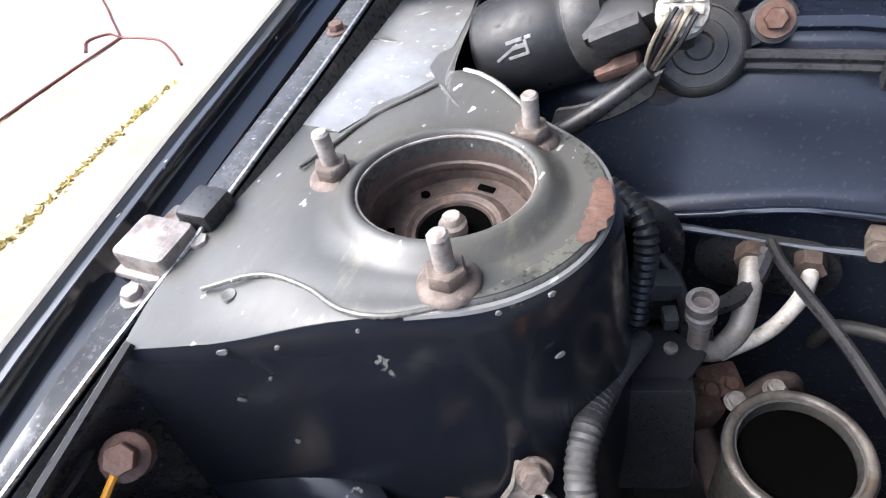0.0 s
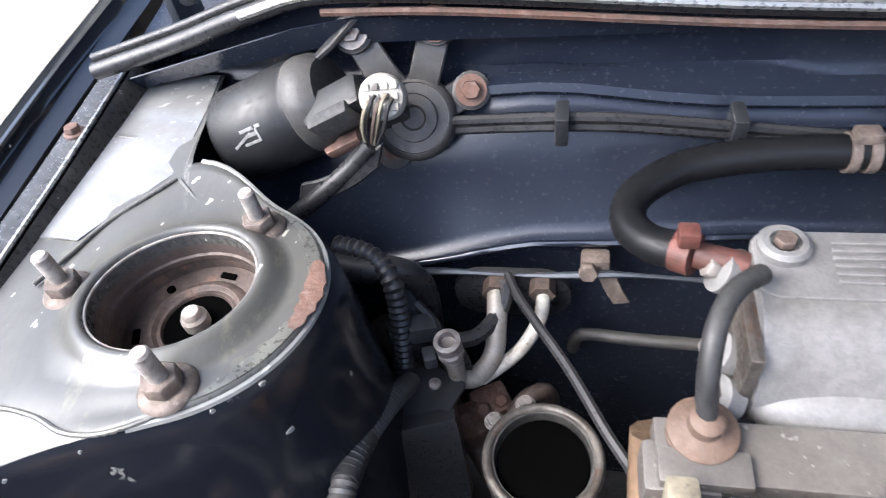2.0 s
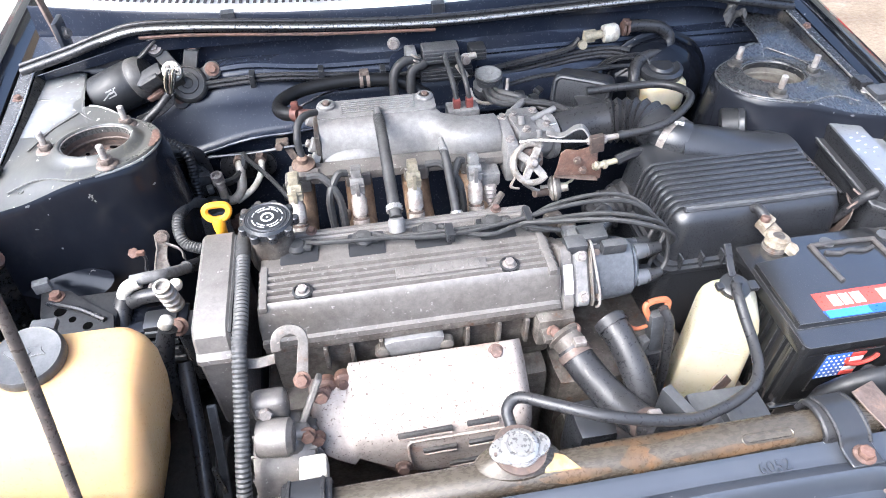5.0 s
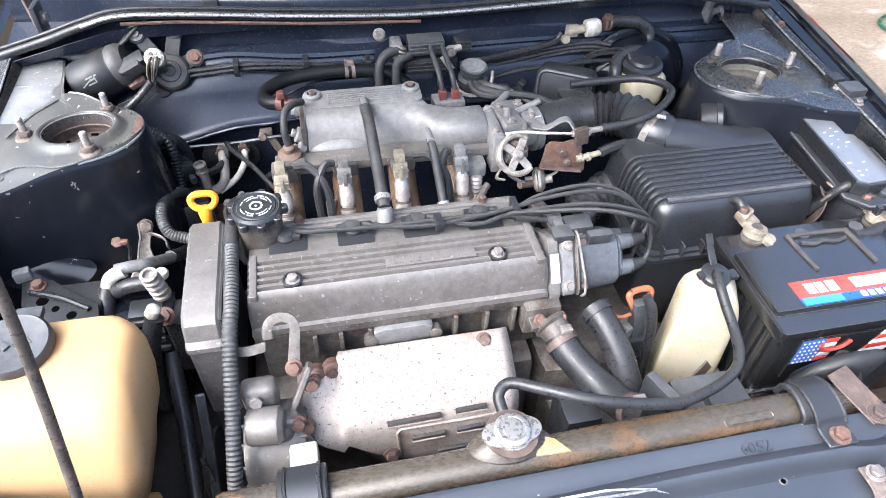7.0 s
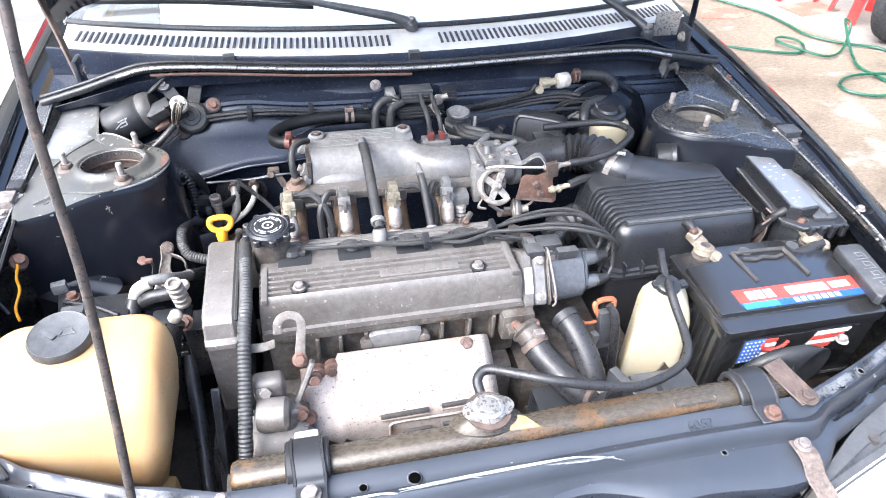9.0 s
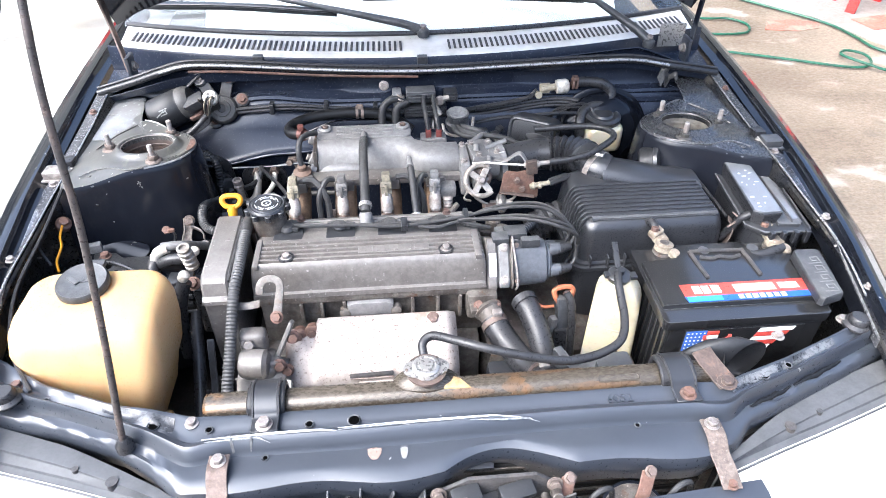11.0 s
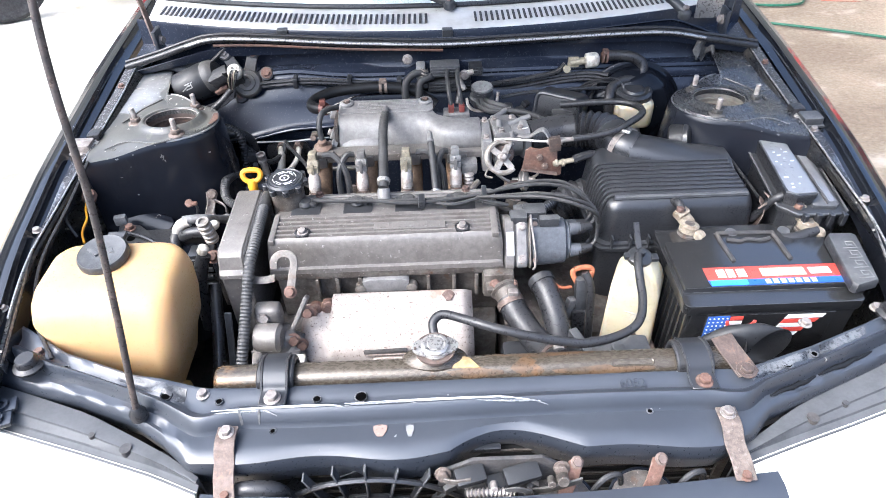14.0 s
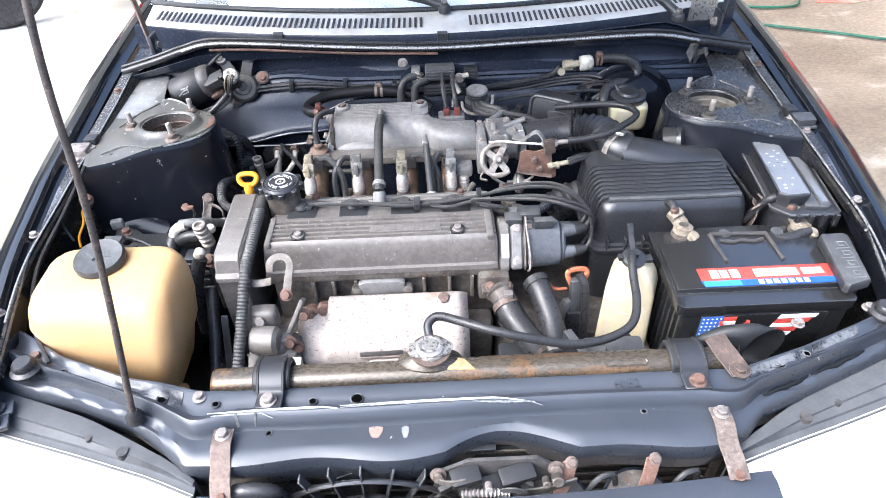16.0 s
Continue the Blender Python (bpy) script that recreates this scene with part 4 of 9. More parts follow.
grille = part("cowl_grille", sheet(rows, 0.002), cowl_paint, car, "pale dusty slotted cowl grille", 45)
slat_mesh = None
x = -0.66
while x < 0.67:
    if abs(x - 0.02) > 0.045:
        yb = COWL(x)
        if slat_mesh is None:
            ob = part("vent_slot", box((-0.0028, -0.02, -0.0008), (0.0028, 0.02, 0.0008), 0.0006), dark_void, grille)
            slat_mesh = ob.data
            slat_mesh.transform(Matrix.Translation(ORIGIN[grille]))
        else:
            ob = new("vent_slot", slat_mesh)
            ob.parent = grille
        ob.matrix_local = Matrix.Translation(Vector((x, yb + 0.042, 0.9146)) - ORIGIN[grille]) @ pose(0, 0, 0, 9, 0, math.degrees(math.atan(0.5 * x)) * 0.5)
    x += 0.0125
for x in (-0.36, 0.012):
    part("cowl_clip", box((x - 0.012, COWL(x) - 0.012, 0.884), (x + 0.012, COWL(x) + 0.006, 0.908), 0.003), plastic_grey, grille)
rows = []
for k in range(21):
    x = lerp(-0.70, 0.70, k / 20)
    rows.append([Vector((x * (1 - 0.12 * f), COWL(x) + 0.085 + 0.62 * f + 0.06 * f * (1 - f), 0.92 + 0.40 * f)) for f in np.linspace(0, 1, 7)])
pane = part("windscreen", sheet(rows, 0.004), glass, car, "clear windscreen glass over a silver sunshade", 60)
pane.visible_shadow = False
rows = [[Vector((x * (1 + 0.06 * f), COWL(x) + 0.10 + 0.60 * f + 0.06 * f * (1 - f), 0.905 + 0.39 * f)) for f in np.linspace(0, 1, 7)] for x in np.linspace(-0.50, 0.515, 15)]
part("sunshade", sheet(rows, 0.003), shade_foil, car, "silver sunshade behind the windscreen", 60)
part("dashboard", box((-0.66, 1.0, 0.80), (0.66, 1.55, 0.86), 0.02), dark_void, car, "dark dashboard")
part("screen_rubber", sweep([Vector((x, COWL(x) + 0.088, 0.926)) for x in np.linspace(-0.69, 0.69, 30)], 0.006, 8), rubber, car)


def wiper(pivot, knee, tip, blade0, blade1):
    pv = Vector(pivot)
    arm = part("wiper_arm", join(sweep([pv + Vector((0, 0, 0.012)), pv.lerp(Vector(knee), 0.25) + Vector((0, 0, 0.016)), Vector(knee) + Vector((0, 0, 0.012)), Vector(tip)], [0.011, 0.010, 0.008, 0.005], 8), lathe([(0.014, 0), (0.014, 0.012), (0.009, 0.018)], pv, (0, -0.2, 1), 16)), plastic_grey, car, "faded black wiper arm", 60)
    part("pivot_nut", hexagon(pv + Vector((0, -0.002, 0.019)), (0, -0.2, 1), 0.0075, 0.006), steel, arm)
    b = [Vector(blade0), Vector(blade0).lerp(Vector(blade1), 0.5) + Vector((0, 0, 0.006)), Vector(blade1)]
    part("wiper_blade", join(strip(b, 0.012, 0.006, (0, 1, 0.3)), strip([q + Vector((0, 0, -0.008)) for q in b], 0.006, 0.012, (0, 1, 0.3))), plastic, arm, "black rubber wiper blade")


wiper((0.02, COWL(0.02) + 0.072, 0.926), (-0.16, 0.965, 0.955), (-0.44, 1.055, 1.0), (-0.66, 1.06, 0.968), (-0.18, 0.985, 0.962))
wiper((0.545, COWL(0.545) - 0.055, 0.905), (0.44, 0.965, 0.965), (0.17, 1.03, 0.995), (-0.12, 1.02, 0.985), (0.42, 0.995, 0.975))

# ---- bonnet, its hinges and prop ----
rows = []
for k in range(25):
    x = lerp(-0.69, 0.69, k / 24)
    u = 1 - (x / 0.69) ** 2
    y0, z0 = 0.985 - 0.03 * u, 0.955 + 0.13 * u ** 0.8
    y1, z1 = 0.22 - 0.05 * u, 1.74 + 0.02 * u
    rows.append([Vector((x * (1 - 0.14 * f * f), lerp(y0, y1, f), lerp(z0, z1, f) + 0.05 * math.sin(math.pi * f))) for f in np.linspace(0, 1, 11)])
hood = part("bonnet", sheet(rows, 0.012), paint, car, "black bonnet standing open", 50)
for s in (-1, 1):
    part("hinge_plate", box((s * 0.635 - 0.004, 0.83, 0.868), (s * 0.635 + 0.004, 0.87, 0.925), 0.002), paint_front, car, "dusty hinge plate")
    if s > 0:
        part("cowl_end_plate", box((0.592, 0.912, 0.878), (0.655, 0.917, 0.934), 0.002), chrome, car, "bright galvanised cowl end plate")
    hinge = part("hinge_arm", join(strip([(s * 0.64, 0.845, 0.90), (s * 0.655, 0.87, 0.95), (s * 0.675, 0.90, 1.02), (s * 0.66, 0.83, 1.13)], 0.028, 0.005, (0, 0.8, 0.6))), rust_dark if s < 0 else paint, car, "bonnet hinge arm")
    bolt(hinge, (s * 0.63, 0.85, 0.90), (-s, -0.3, 0.2), 0.008, steel)
prop = tube([(-0.444, -0.037, 0.742), (-0.443, -0.030, 0.772), (-0.436, 0.012, 0.90), (-0.431, 0.055, 1.04), (-0.434, 0.10, 1.20), (-0.422, 0.165, 1.41), (-0.414, 0.25, 1.70)], 0.0047, 10)
part("prop_rod", prop, prop_black, car, "brown-black bonnet prop rod")
part("prop_grommet", lathe([(0.012, -0.006), (0.012, 0.004), (0.0065, 0.014)], (-0.444, -0.036, 0.742), (0, 0.1, 1), 16), rubber, car)
# unseen tray added below, so that the bay is closed to ground light
part("undertray", box((-0.68, -0.05, 0.235), (0.68, 0.80, 0.245), 0.004), dark_void, car, "added dark tray that shuts out ground light")

# ---- front panel, lamps, grille ----
REAR = [(-0.72, 0.155), (-0.665, 0.124), (-0.585, 0.072), (-0.471, 0.027), (-0.426, 0.018), (-0.36, -0.002), (-0.30, -0.004), (0.34, -0.003), (0.40, -0.004), (0.51, 0.031), (0.615, 0.072), (0.72, 0.118)]
FRONT = [(-0.72, 0.055), (-0.639, 0.027), (-0.557, 0.006), (-0.468, -0.030), (-0.411, -0.068), (-0.365, -0.108), (-0.30, -0.112), (0.0, -0.104), (0.34, -0.108), (0.385, -0.095), (0.42, -0.062), (0.479, -0.038), (0.614, 0.016), (0.72, 0.06)]


def panel_row(x):
    """One section of the radiator support: a rear shelf, a raised lip, a step, and a sloping front sheet."""
    yr, yf = at_of(x, REAR), at_of(x, FRONT)
    mid = min(1.0, max(0.0, (0.37 - abs(x - 0.02)) / 0.05))
    ym = lerp(lerp(yr, yf, 0.5), -0.044 + 0.003 * math.sin(9 * x), mid)
    wob = 0.004 * (math.sin(18 * x) + math.sin(31 * x + 1)) * mid
    dip = 0.024 * math.sin((x + 0.02) / 0.18 * math.pi) * mid if -0.02 < x < 0.16 else 0.0
    dent = (1 - mid) * 0.0026 * (math.sin(57 * x) + math.sin(91 * x + 2))
    z = 0.748 + 0.012 * max(0, abs(x) - 0.4)
    k = min(1.0, (yr - yf) / 0.1)
    return [Vector((x, y, h)) for y, h in ((yr + 0.004, z - 0.13), (yr + 0.003, z - 0.006), (yr, z + 0.001), (yr - 0.006 * k, z + 0.002), (lerp(yr, ym, 0.4), z - 0.003 + dent), (ym + 0.015 * k, z - 0.004), (ym + 0.008 * k, z + 0.003), (ym + 0.002 * k, z + 0.006), (ym - 0.004 * k, z + 0.002), (ym - 0.009 * k, z - 0.010), (ym - 0.014 * k, z - 0.016), (lerp(ym, yf + dip, 0.6), z - 0.015 - dent), (yf + 0.012 * k + wob + dip, z - 0.016), (yf + 0.003 * k + wob + dip, z - 0.021), (yf - 0.001 + wob + dip, z - 0.034), (yf + 0.004 + wob + dip, z - 0.055), (yf + 0.010 + wob + dip, z - 0.082))]


def front_panel():
    return part("front_panel", sheet([panel_row(lerp(-0.70, 0.70, k / 140)) for k in range(141)], 0.001), paint_front, car, "slate-black radiator support panel with scratches", 42)


fp = front_panel()
for x, y, r in ((-0.200, -0.026, 0.0055), (-0.139, -0.025, 0.0085), (-0.257, -0.065, 0.004), (0.254, -0.057, 0.004), (-0.335, -0.024, 0.005), (0.462, 0.003, 0.008), (-0.412, -0.010, 0.0085), (0.508, 0.018, 0.005), (-0.575, 0.046, 0.0045)):
    top_z = 0.7335 if y < -0.05 else 0.7475
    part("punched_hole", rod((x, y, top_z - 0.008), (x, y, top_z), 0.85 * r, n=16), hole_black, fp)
    part("hole_rim", sweep([Vector((x + r * math.cos(q), y + r * math.sin(q), top_z)) for q in np.linspace(0, 2 * math.pi, 21)], 0.0011, 6), bare_strip, fp, "bare worn hole rim", 60)
for x, y in ((-0.112, -0.071), (-0.072, -0.073)):
    chip = []
    for a in np.linspace(0, 2 * math.pi, 11)[:-1]:
        chip.append((x + (0.009 if x < -0.1 else 0.005) * math.cos(a) * (1 + 0.3 * math.sin(3 * a)), y + 0.011 * math.sin(a) * (1 + 0.2 * math.cos(2 * a))))
    part("paint_chip", prism(chip, 0.7315, 0.7342), shield if x < -0.1 else worn_sheen_grey, fp, "bare chipped primer")
# scraped pale strips on the shelf's ends, and a grease-caked seal in the step
for x0, x1, i0, i1, seed in ((0.405, 0.505, 3, 5, 3), (0.52, 0.60, 3, 5, 8), (-0.49, -0.385, 3, 5, 5)):
    r = random.Random(seed)
    rows = []
    for k in range(13):
        p = panel_row(lerp(x0, x1, k / 12))
        e = 0.12 + 0.1 * r.random()
        rows.append([p[i0].lerp(p[i0 + 1], g) + Vector((0, 0, 0.0013)) if g <= 1 else p[i0 + 1].lerp(p[i1], g - 1) + Vector((0, 0, 0.0013)) for g in np.linspace(e, 1.75 - 0.3 * r.random(), 7)])
    part("scraped_strip", sheet(rows, 0.0006), bare_strip, fp, "scraped pale metal", 60)
r = random.Random(21)
for x0, x1 in ((0.425, 0.50), (0.505, 0.60)):
    caked = []
    for k in range(26):
        p = panel_row(lerp(x0, x1, k / 25))
        caked.append(p[10].lerp(p[11], 0.35 + 0.08 * math.sin(0.7 * k) + 0.05 * r.random()) + Vector((0, 0, 0.001)))
    part("caked_seal", sweep(caked, [0.0015 + (0.0016 + 0.0014 * r.random()) * math.sin(math.pi * (k + 0.5) / 26) for k in range(26)], 10), rubber_dark, fp, "black seal caked with grease", 70)
# pale scratches along the shelf
for x0, x1, y, dy, m in ((-0.34, -0.14, -0.044, 0.003, label_white), (-0.16, 0.105, -0.040, 0.002, label_white), (-0.16, -0.05, -0.043, 0.003, label_grey), (0.02, 0.115, -0.042, -0.004, label_grey), (-0.335, -0.25, -0.048, 0.002, label_grey)):
    part("scratch", sweep([Vector((lerp(x0, x1, t), y + dy * math.sin(2.2 * t) - 0.007 * max(0, t - 0.8) / 0.2, 0.7536 - 0.003 * max(0, t - 0.85) / 0.15)) for t in np.linspace(0, 1, 20)], [0.0005 + 0.0013 * math.sin(math.pi * k / 19) for k in range(20)], 6), m, fp, "pale scraped paint")
# embossed number, plain raised characters
txt = bpy.data.curves.new("embossed_number", "FONT")
txt.body, txt.size, txt.extrude = "6052", 0.019, 0.0008
tob = new("embossed_number", txt)
dg = bpy.context.evaluated_depsgraph_get()
tme = bpy.data.meshes.new_from_object(tob.evaluated_get(dg))
bpy.data.objects.remove(tob)
num = new("embossed_number", tme)
tme.materials.append(paint_front)
num.parent = fp
num.matrix_local = Matrix.Translation(Vector((0.219, -0.026, 0.7465)) - ORIGIN[fp]) @ pose(0, 0, 0, 4, 0, 1)
tagged(num, "raised number in worn paint")
for x, y, m in ((-0.36, -0.012, steel), (0.52, 0.075, steel), (-0.625, 0.075, rust), (0.64, 0.10, steel)):
    bolt(fp, (x, y, 0.748), (0, 0, 1), 0.007, m)
# round rubber stops at both ends
for x, y in ((-0.628, 0.062), (0.655, 0.098)):
    part("bonnet_rest", lathe([(0.022, 0), (0.022, 0.004), (0.016, 0.008), (0.015, 0.016), (0.012, 0.019)], (x, y - 0.012, 0.75), (0, 0, 1), 20), rubber, fp, "round rubber bonnet rest")

# bumper, grille and lamps
rows = []
for k in range(31):
    x = lerp(-0.80, 0.80, k / 30)
    y = -0.30 + 0.42 * (abs(x) / 0.8) ** 3.2
    rows.append([Vector((x, y + 0.10, 0.56)), Vector((x, y + 0.03, 0.565)), Vector((x, y, 0.54)), Vector((x, y - 0.02, 0.45)), Vector((x, y, 0.33)), Vector((x, y + 0.05, 0.24))])
part("bumper", sheet(rows, 0.004), paint, car, "black front bumper", 50)
GX0, GX1 = -0.345, 0.405
top = []
for k in range(25):
    x = lerp(GX0, GX1, k / 24)
    y = -0.152 - 0.02 * math.sin(math.pi * k / 24)
    top.append([Vector((x, y + 0.018, 0.690)), Vector((x, y + 0.016, 0.704)), Vector((x, y - 0.004, 0.706)), Vector((x, y - 0.03, 0.700)), Vector((x, y - 0.045, 0.685)), Vector((x, y - 0.05, 0.58)), Vector((x, y - 0.03, 0.57))])
gr = part("grille", sheet(top, 0.003), paint_front, car, "dark front grille frame", 40)
for k in range(5):
    z = 0.60 + 0.018 * k
    part("grille_bar", box((GX0 + 0.01, -0.222, z), (GX1 - 0.01, -0.205, z + 0.006), 0.002), plastic, gr)
for x, m in ((-0.315, rust_dark), (0.352, steel)):
    br = part("grille_bracket", strip([(x, -0.062, 0.7425), (x, -0.088, 0.742), (x + 0.001, -0.108, 0.728), (x + 0.003, -0.128, 0.722), (x + 0.006, -0.15, 0.709)], 0.027, 0.003, (1, 0, 0)), rust_dark if x < 0 else nut_rust, car, "rusty grille bracket" if x < 0 else "worn tan grille bracket")
    bolt(br, (x, -0.072, 0.744), (0, 0, 1), 0.0075, steel)
    bolt(br, (x + 0.006, -0.145, 0.711), (0, 0, 1), 0.006, rust)

LAMP_REAR = {-1: [(0.352, -0.114), (0.395, -0.084), (0.464, -0.047), (0.533, -0.012), (0.624, 0.021), (0.735, 0.058)], 1: [(0.372, -0.100), (0.408, -0.079), (0.458, -0.049), (0.523, -0.019), (0.633, 0.023), (0.755, 0.062)]}
LAMP_EDGE = {-1: [(0.352, -0.131), (0.416, -0.104), (0.516, -0.071), (0.62, -0.039), (0.735, -0.002)], 1: [(0.372, -0.120), (0.406, -0.109), (0.457, -0.093), (0.526, -0.073), (0.597, -0.051), (0.755, 0.0)]}


def headlamp(s):
    """Grey plastic top of the housing, chrome edge and milky lens."""
    lamp = thing("headlamp", "milky headlamp with a grey plastic housing top", "headlamp", (s * 0.55, -0.05, 0.60), "headlamps")
    o = 0.0 if s < 0 else 0.02
    housing = []
    lens_rows = []
    for k in range(17):
        f = k / 16
        x = lerp(0.352, 0.735, f) + o
        yr = at_of(x, LAMP_REAR[s])
        yf = at_of(x, LAMP_EDGE[s])
        z = lerp(0.706, 0.722, f)
        housing.append([Vector((s * x, yr + 0.004, z - 0.12)), Vector((s * x, yr, z + 0.001)), Vector((s * x, lerp(yr, yf, 0.45), z + 0.004)), Vector((s * x, lerp(yr, yf, 0.55), z + 0.0035)), Vector((s * x, lerp(yr, yf, 0.58), z + 0.0005)), Vector((s * x, yf + 0.012, z - 0.003)), Vector((s * x, yf + 0.010, z - 0.0065)), Vector((s * x, yf, z - 0.008))])
        lens_rows.append([Vector((s * x, yf, z - 0.006)), Vector((s * x, yf - 0.010, z - 0.006)), Vector((s * x, yf - 0.014, z - 0.012)), Vector((s * x, yf - 0.05, z - 0.032)), Vector((s * x, yf - 0.085, z - 0.075)), Vector((s * x, yf - 0.10, z - 0.15))])
    hs = part("housing", sheet(housing, 0.003), housing_grey, lamp, "grey weathered plastic housing", 35)
    part("lens", sheet(lens_rows, 0.004), lens, lamp, "milky yellowed lens", 50)
    part("lens_seam", sweep([r[1] + Vector((0, 0.006, 0.001)) for r in lens_rows], 0.0018, 6), plastic_grey, lamp, "dark seam behind the lens")
    for f in (0.28, 0.42):
        x = lerp(0.352, 0.735, f) + o
        y = at_of(x, LAMP_REAR[s]) * 0.45 + at_of(x, LAMP_EDGE[s]) * 0.55
        part("adjuster_hole", rod((s * x, y, 0.70), (s * x, y, lerp(0.706, 0.722, f) + 0.0058), 0.008 if f < 0.3 else 0.0045, n=14), dark_void, hs)
    return lamp


headlamp(-1)
headlamp(1)
for x, y in ((-0.652, -0.006), (-0.648, -0.030)):
    part("lamp_bracket", join(box((x - 0.02, y - 0.012, 0.724), (x + 0.02, y + 0.012, 0.732), 0.003, (0, 0, 20)), lathe([(0.011, 0), (0.011, 0.006), (0.006, 0.006), (0.006, 0.002)], (x, y, 0.731), (0, 0, 1), 16)), paint_front, car)

# ---- things behind the grille ----
fan = thing("cooling_fan", "black condenser fan behind its ribbed guard", "fan", (-0.125, -0.12, 0.47))
fc = Vector((-0.132, -0.120, 0.522))
part("guard_ring", join(*[sweep([fc + Vector((r * math.cos(a), 0.0 if r > 0.1 else -0.012, r * math.sin(a))) for a in np.linspace(0, 2 * math.pi, 41)], 0.004, 6) for r in (0.172, 0.13, 0.05)]), plastic, fan)
for k in range(28):
    a = 2 * math.pi * k / 28
    d = Vector((math.cos(a), 0, math.sin(a)))
    part("guard_rib", strip([fc + d * 0.05 + Vector((0, -0.012, 0)), fc + d * 0.13, fc + d * 0.195 + Vector((0, 0.006, 0))], 0.014, 0.003, (0, 1, 0), 2), plastic_grey, fan)
for k in range(6):
    a = 2 * math.pi * k / 6 + 0.3
    rows = []
    for f in np.linspace(0.25, 1, 6):
        r = 0.165 * f
        rows.append([fc + Vector((r * math.cos(a + q), 0.03 - 0.02 * (q / 0.5), r * math.sin(a + q))) for q in (-0.1, 0.1, 0.3, 0.5)])
    part("blade", sheet(rows, 0.002), plastic, fan)
part("fan_hub", lathe([(0.045, -0.02), (0.045, 0.02), (0.02, 0.03)], fc + Vector((0, 0.03, 0)), (0, -1, 0), 20), plastic, fan)
part("fan_frame", box((-0.32, -0.085, 0.69), (0.05, -0.075, 0.70), 0.002), plastic, fan)
fins_ = surface("condenser_fins", (0.05, 0.05, 0.05), 0.5, 0.6, second=(0.02, 0.02, 0.02), size=260, bump=0.5, stretch=(0.05, 1, 1))
cd = thing("condenser", "dark finned condenser behind the grille", "condenser", (0.02, -0.065, 0.30))
part("fin_core", box((-0.325, -0.073, 0.31), (0.375, -0.057, 0.69), 0.003), fins_, cd)
for x in (-0.33, 0.374):
    part("end_tank", box((x - 0.008, -0.077, 0.30), (x + 0.008, -0.053, 0.70), 0.004), alu_dirty, cd, "dull end tank")
for k in range(16):
    part("flow_tube", box((-0.322, -0.0755, 0.322 + 0.0235 * k), (0.366, -0.072, 0.327 + 0.0235 * k), 0.001), alu_dirty, cd)
single("lamp_hose", tube([(-0.30, -0.128, 0.66), (-0.30, -0.13, 0.695), (-0.275, -0.132, 0.705), (-0.245, -0.13, 0.69), (-0.235, -0.12, 0.62)], 0.011, 12), rubber, "black bent duct beside the fan", "duct", (-0.27, -0.13, 0.62))

latch = thing("bonnet_latch", "greasy black bonnet latch on the front panel", "latch", (0.045, -0.115, 0.65))
part("latch_plate", prism([(-0.04, 0.64), (0.13, 0.64), (0.135, 0.70), (0.10, 0.728), (0.01, 0.728), (-0.035, 0.70)], -0.118, -0.112, 0.002, "y"), dark_void, latch)
for x, z, w in ((0.005, 0.712, 0.02), (0.072, 0.712, 0.024), (0.04, 0.69, 0.014), (0.015, 0.672, 0.018), (0.08, 0.676, 0.016)):
    part("latch_jaw", box((x - w, -0.142, z - 0.008), (x + w, -0.118, z + 0.008), 0.004, (12, 0, 14)), motor_grey if z < 0.68 else motor_black, latch)
for x, z in ((-0.03, 0.706), (0.125, 0.71), (0.04, 0.662)):
    bolt(latch, (x, -0.122, z), (0, -1, 0.4), 0.008, nut_rust)
part("latch_spring", ribbed([(0.0, -0.145, 0.695), (0.03, -0.148, 0.702), (0.06, -0.145, 0.692)], 0.005, 0.005, 0.25), steel, latch)
part("latch_lever", strip([(0.07, -0.135, 0.676), (0.11, -0.14, 0.69), (0.15, -0.138, 0.705)], 0.012, 0.003, (0, 0, 1)), motor_grey, latch, "grey worn latch lever")

rnd = random.Random(9)
for k in range(16):
    c = Vector((lerp(-0.03, 0.125, rnd.random()), -0.128 - 0.018 * rnd.random(), lerp(0.665, 0.722, rnd.random())))
    if k % 3 == 0:
        part("latch_pin", rod(c, c + Vector((0.0, -0.014, 0.006)), 0.005 + 0.003 * rnd.random(), n=12, bevel=0.001), (steel, alu_dirty, motor_grey)[k % 2], latch)
    elif k % 3 == 1:
        part("latch_link", strip([c, c + Vector((0.015, -0.004, 0.012 * rnd.random())), c + Vector((0.035, -0.002, 0.02 * (rnd.random() - 0.5)))], 0.008, 0.003, (0, 0.3, 1)), (motor_grey, alu_dirty)[k % 2], latch)
    else:
        part("latch_plate_lug", box(c - Vector((0.009, 0.004, 0.006)), c + Vector((0.009, 0.004, 0.006)), 0.002, (20 * rnd.random(), 0, 60 * rnd.random())), motor_grey, latch)


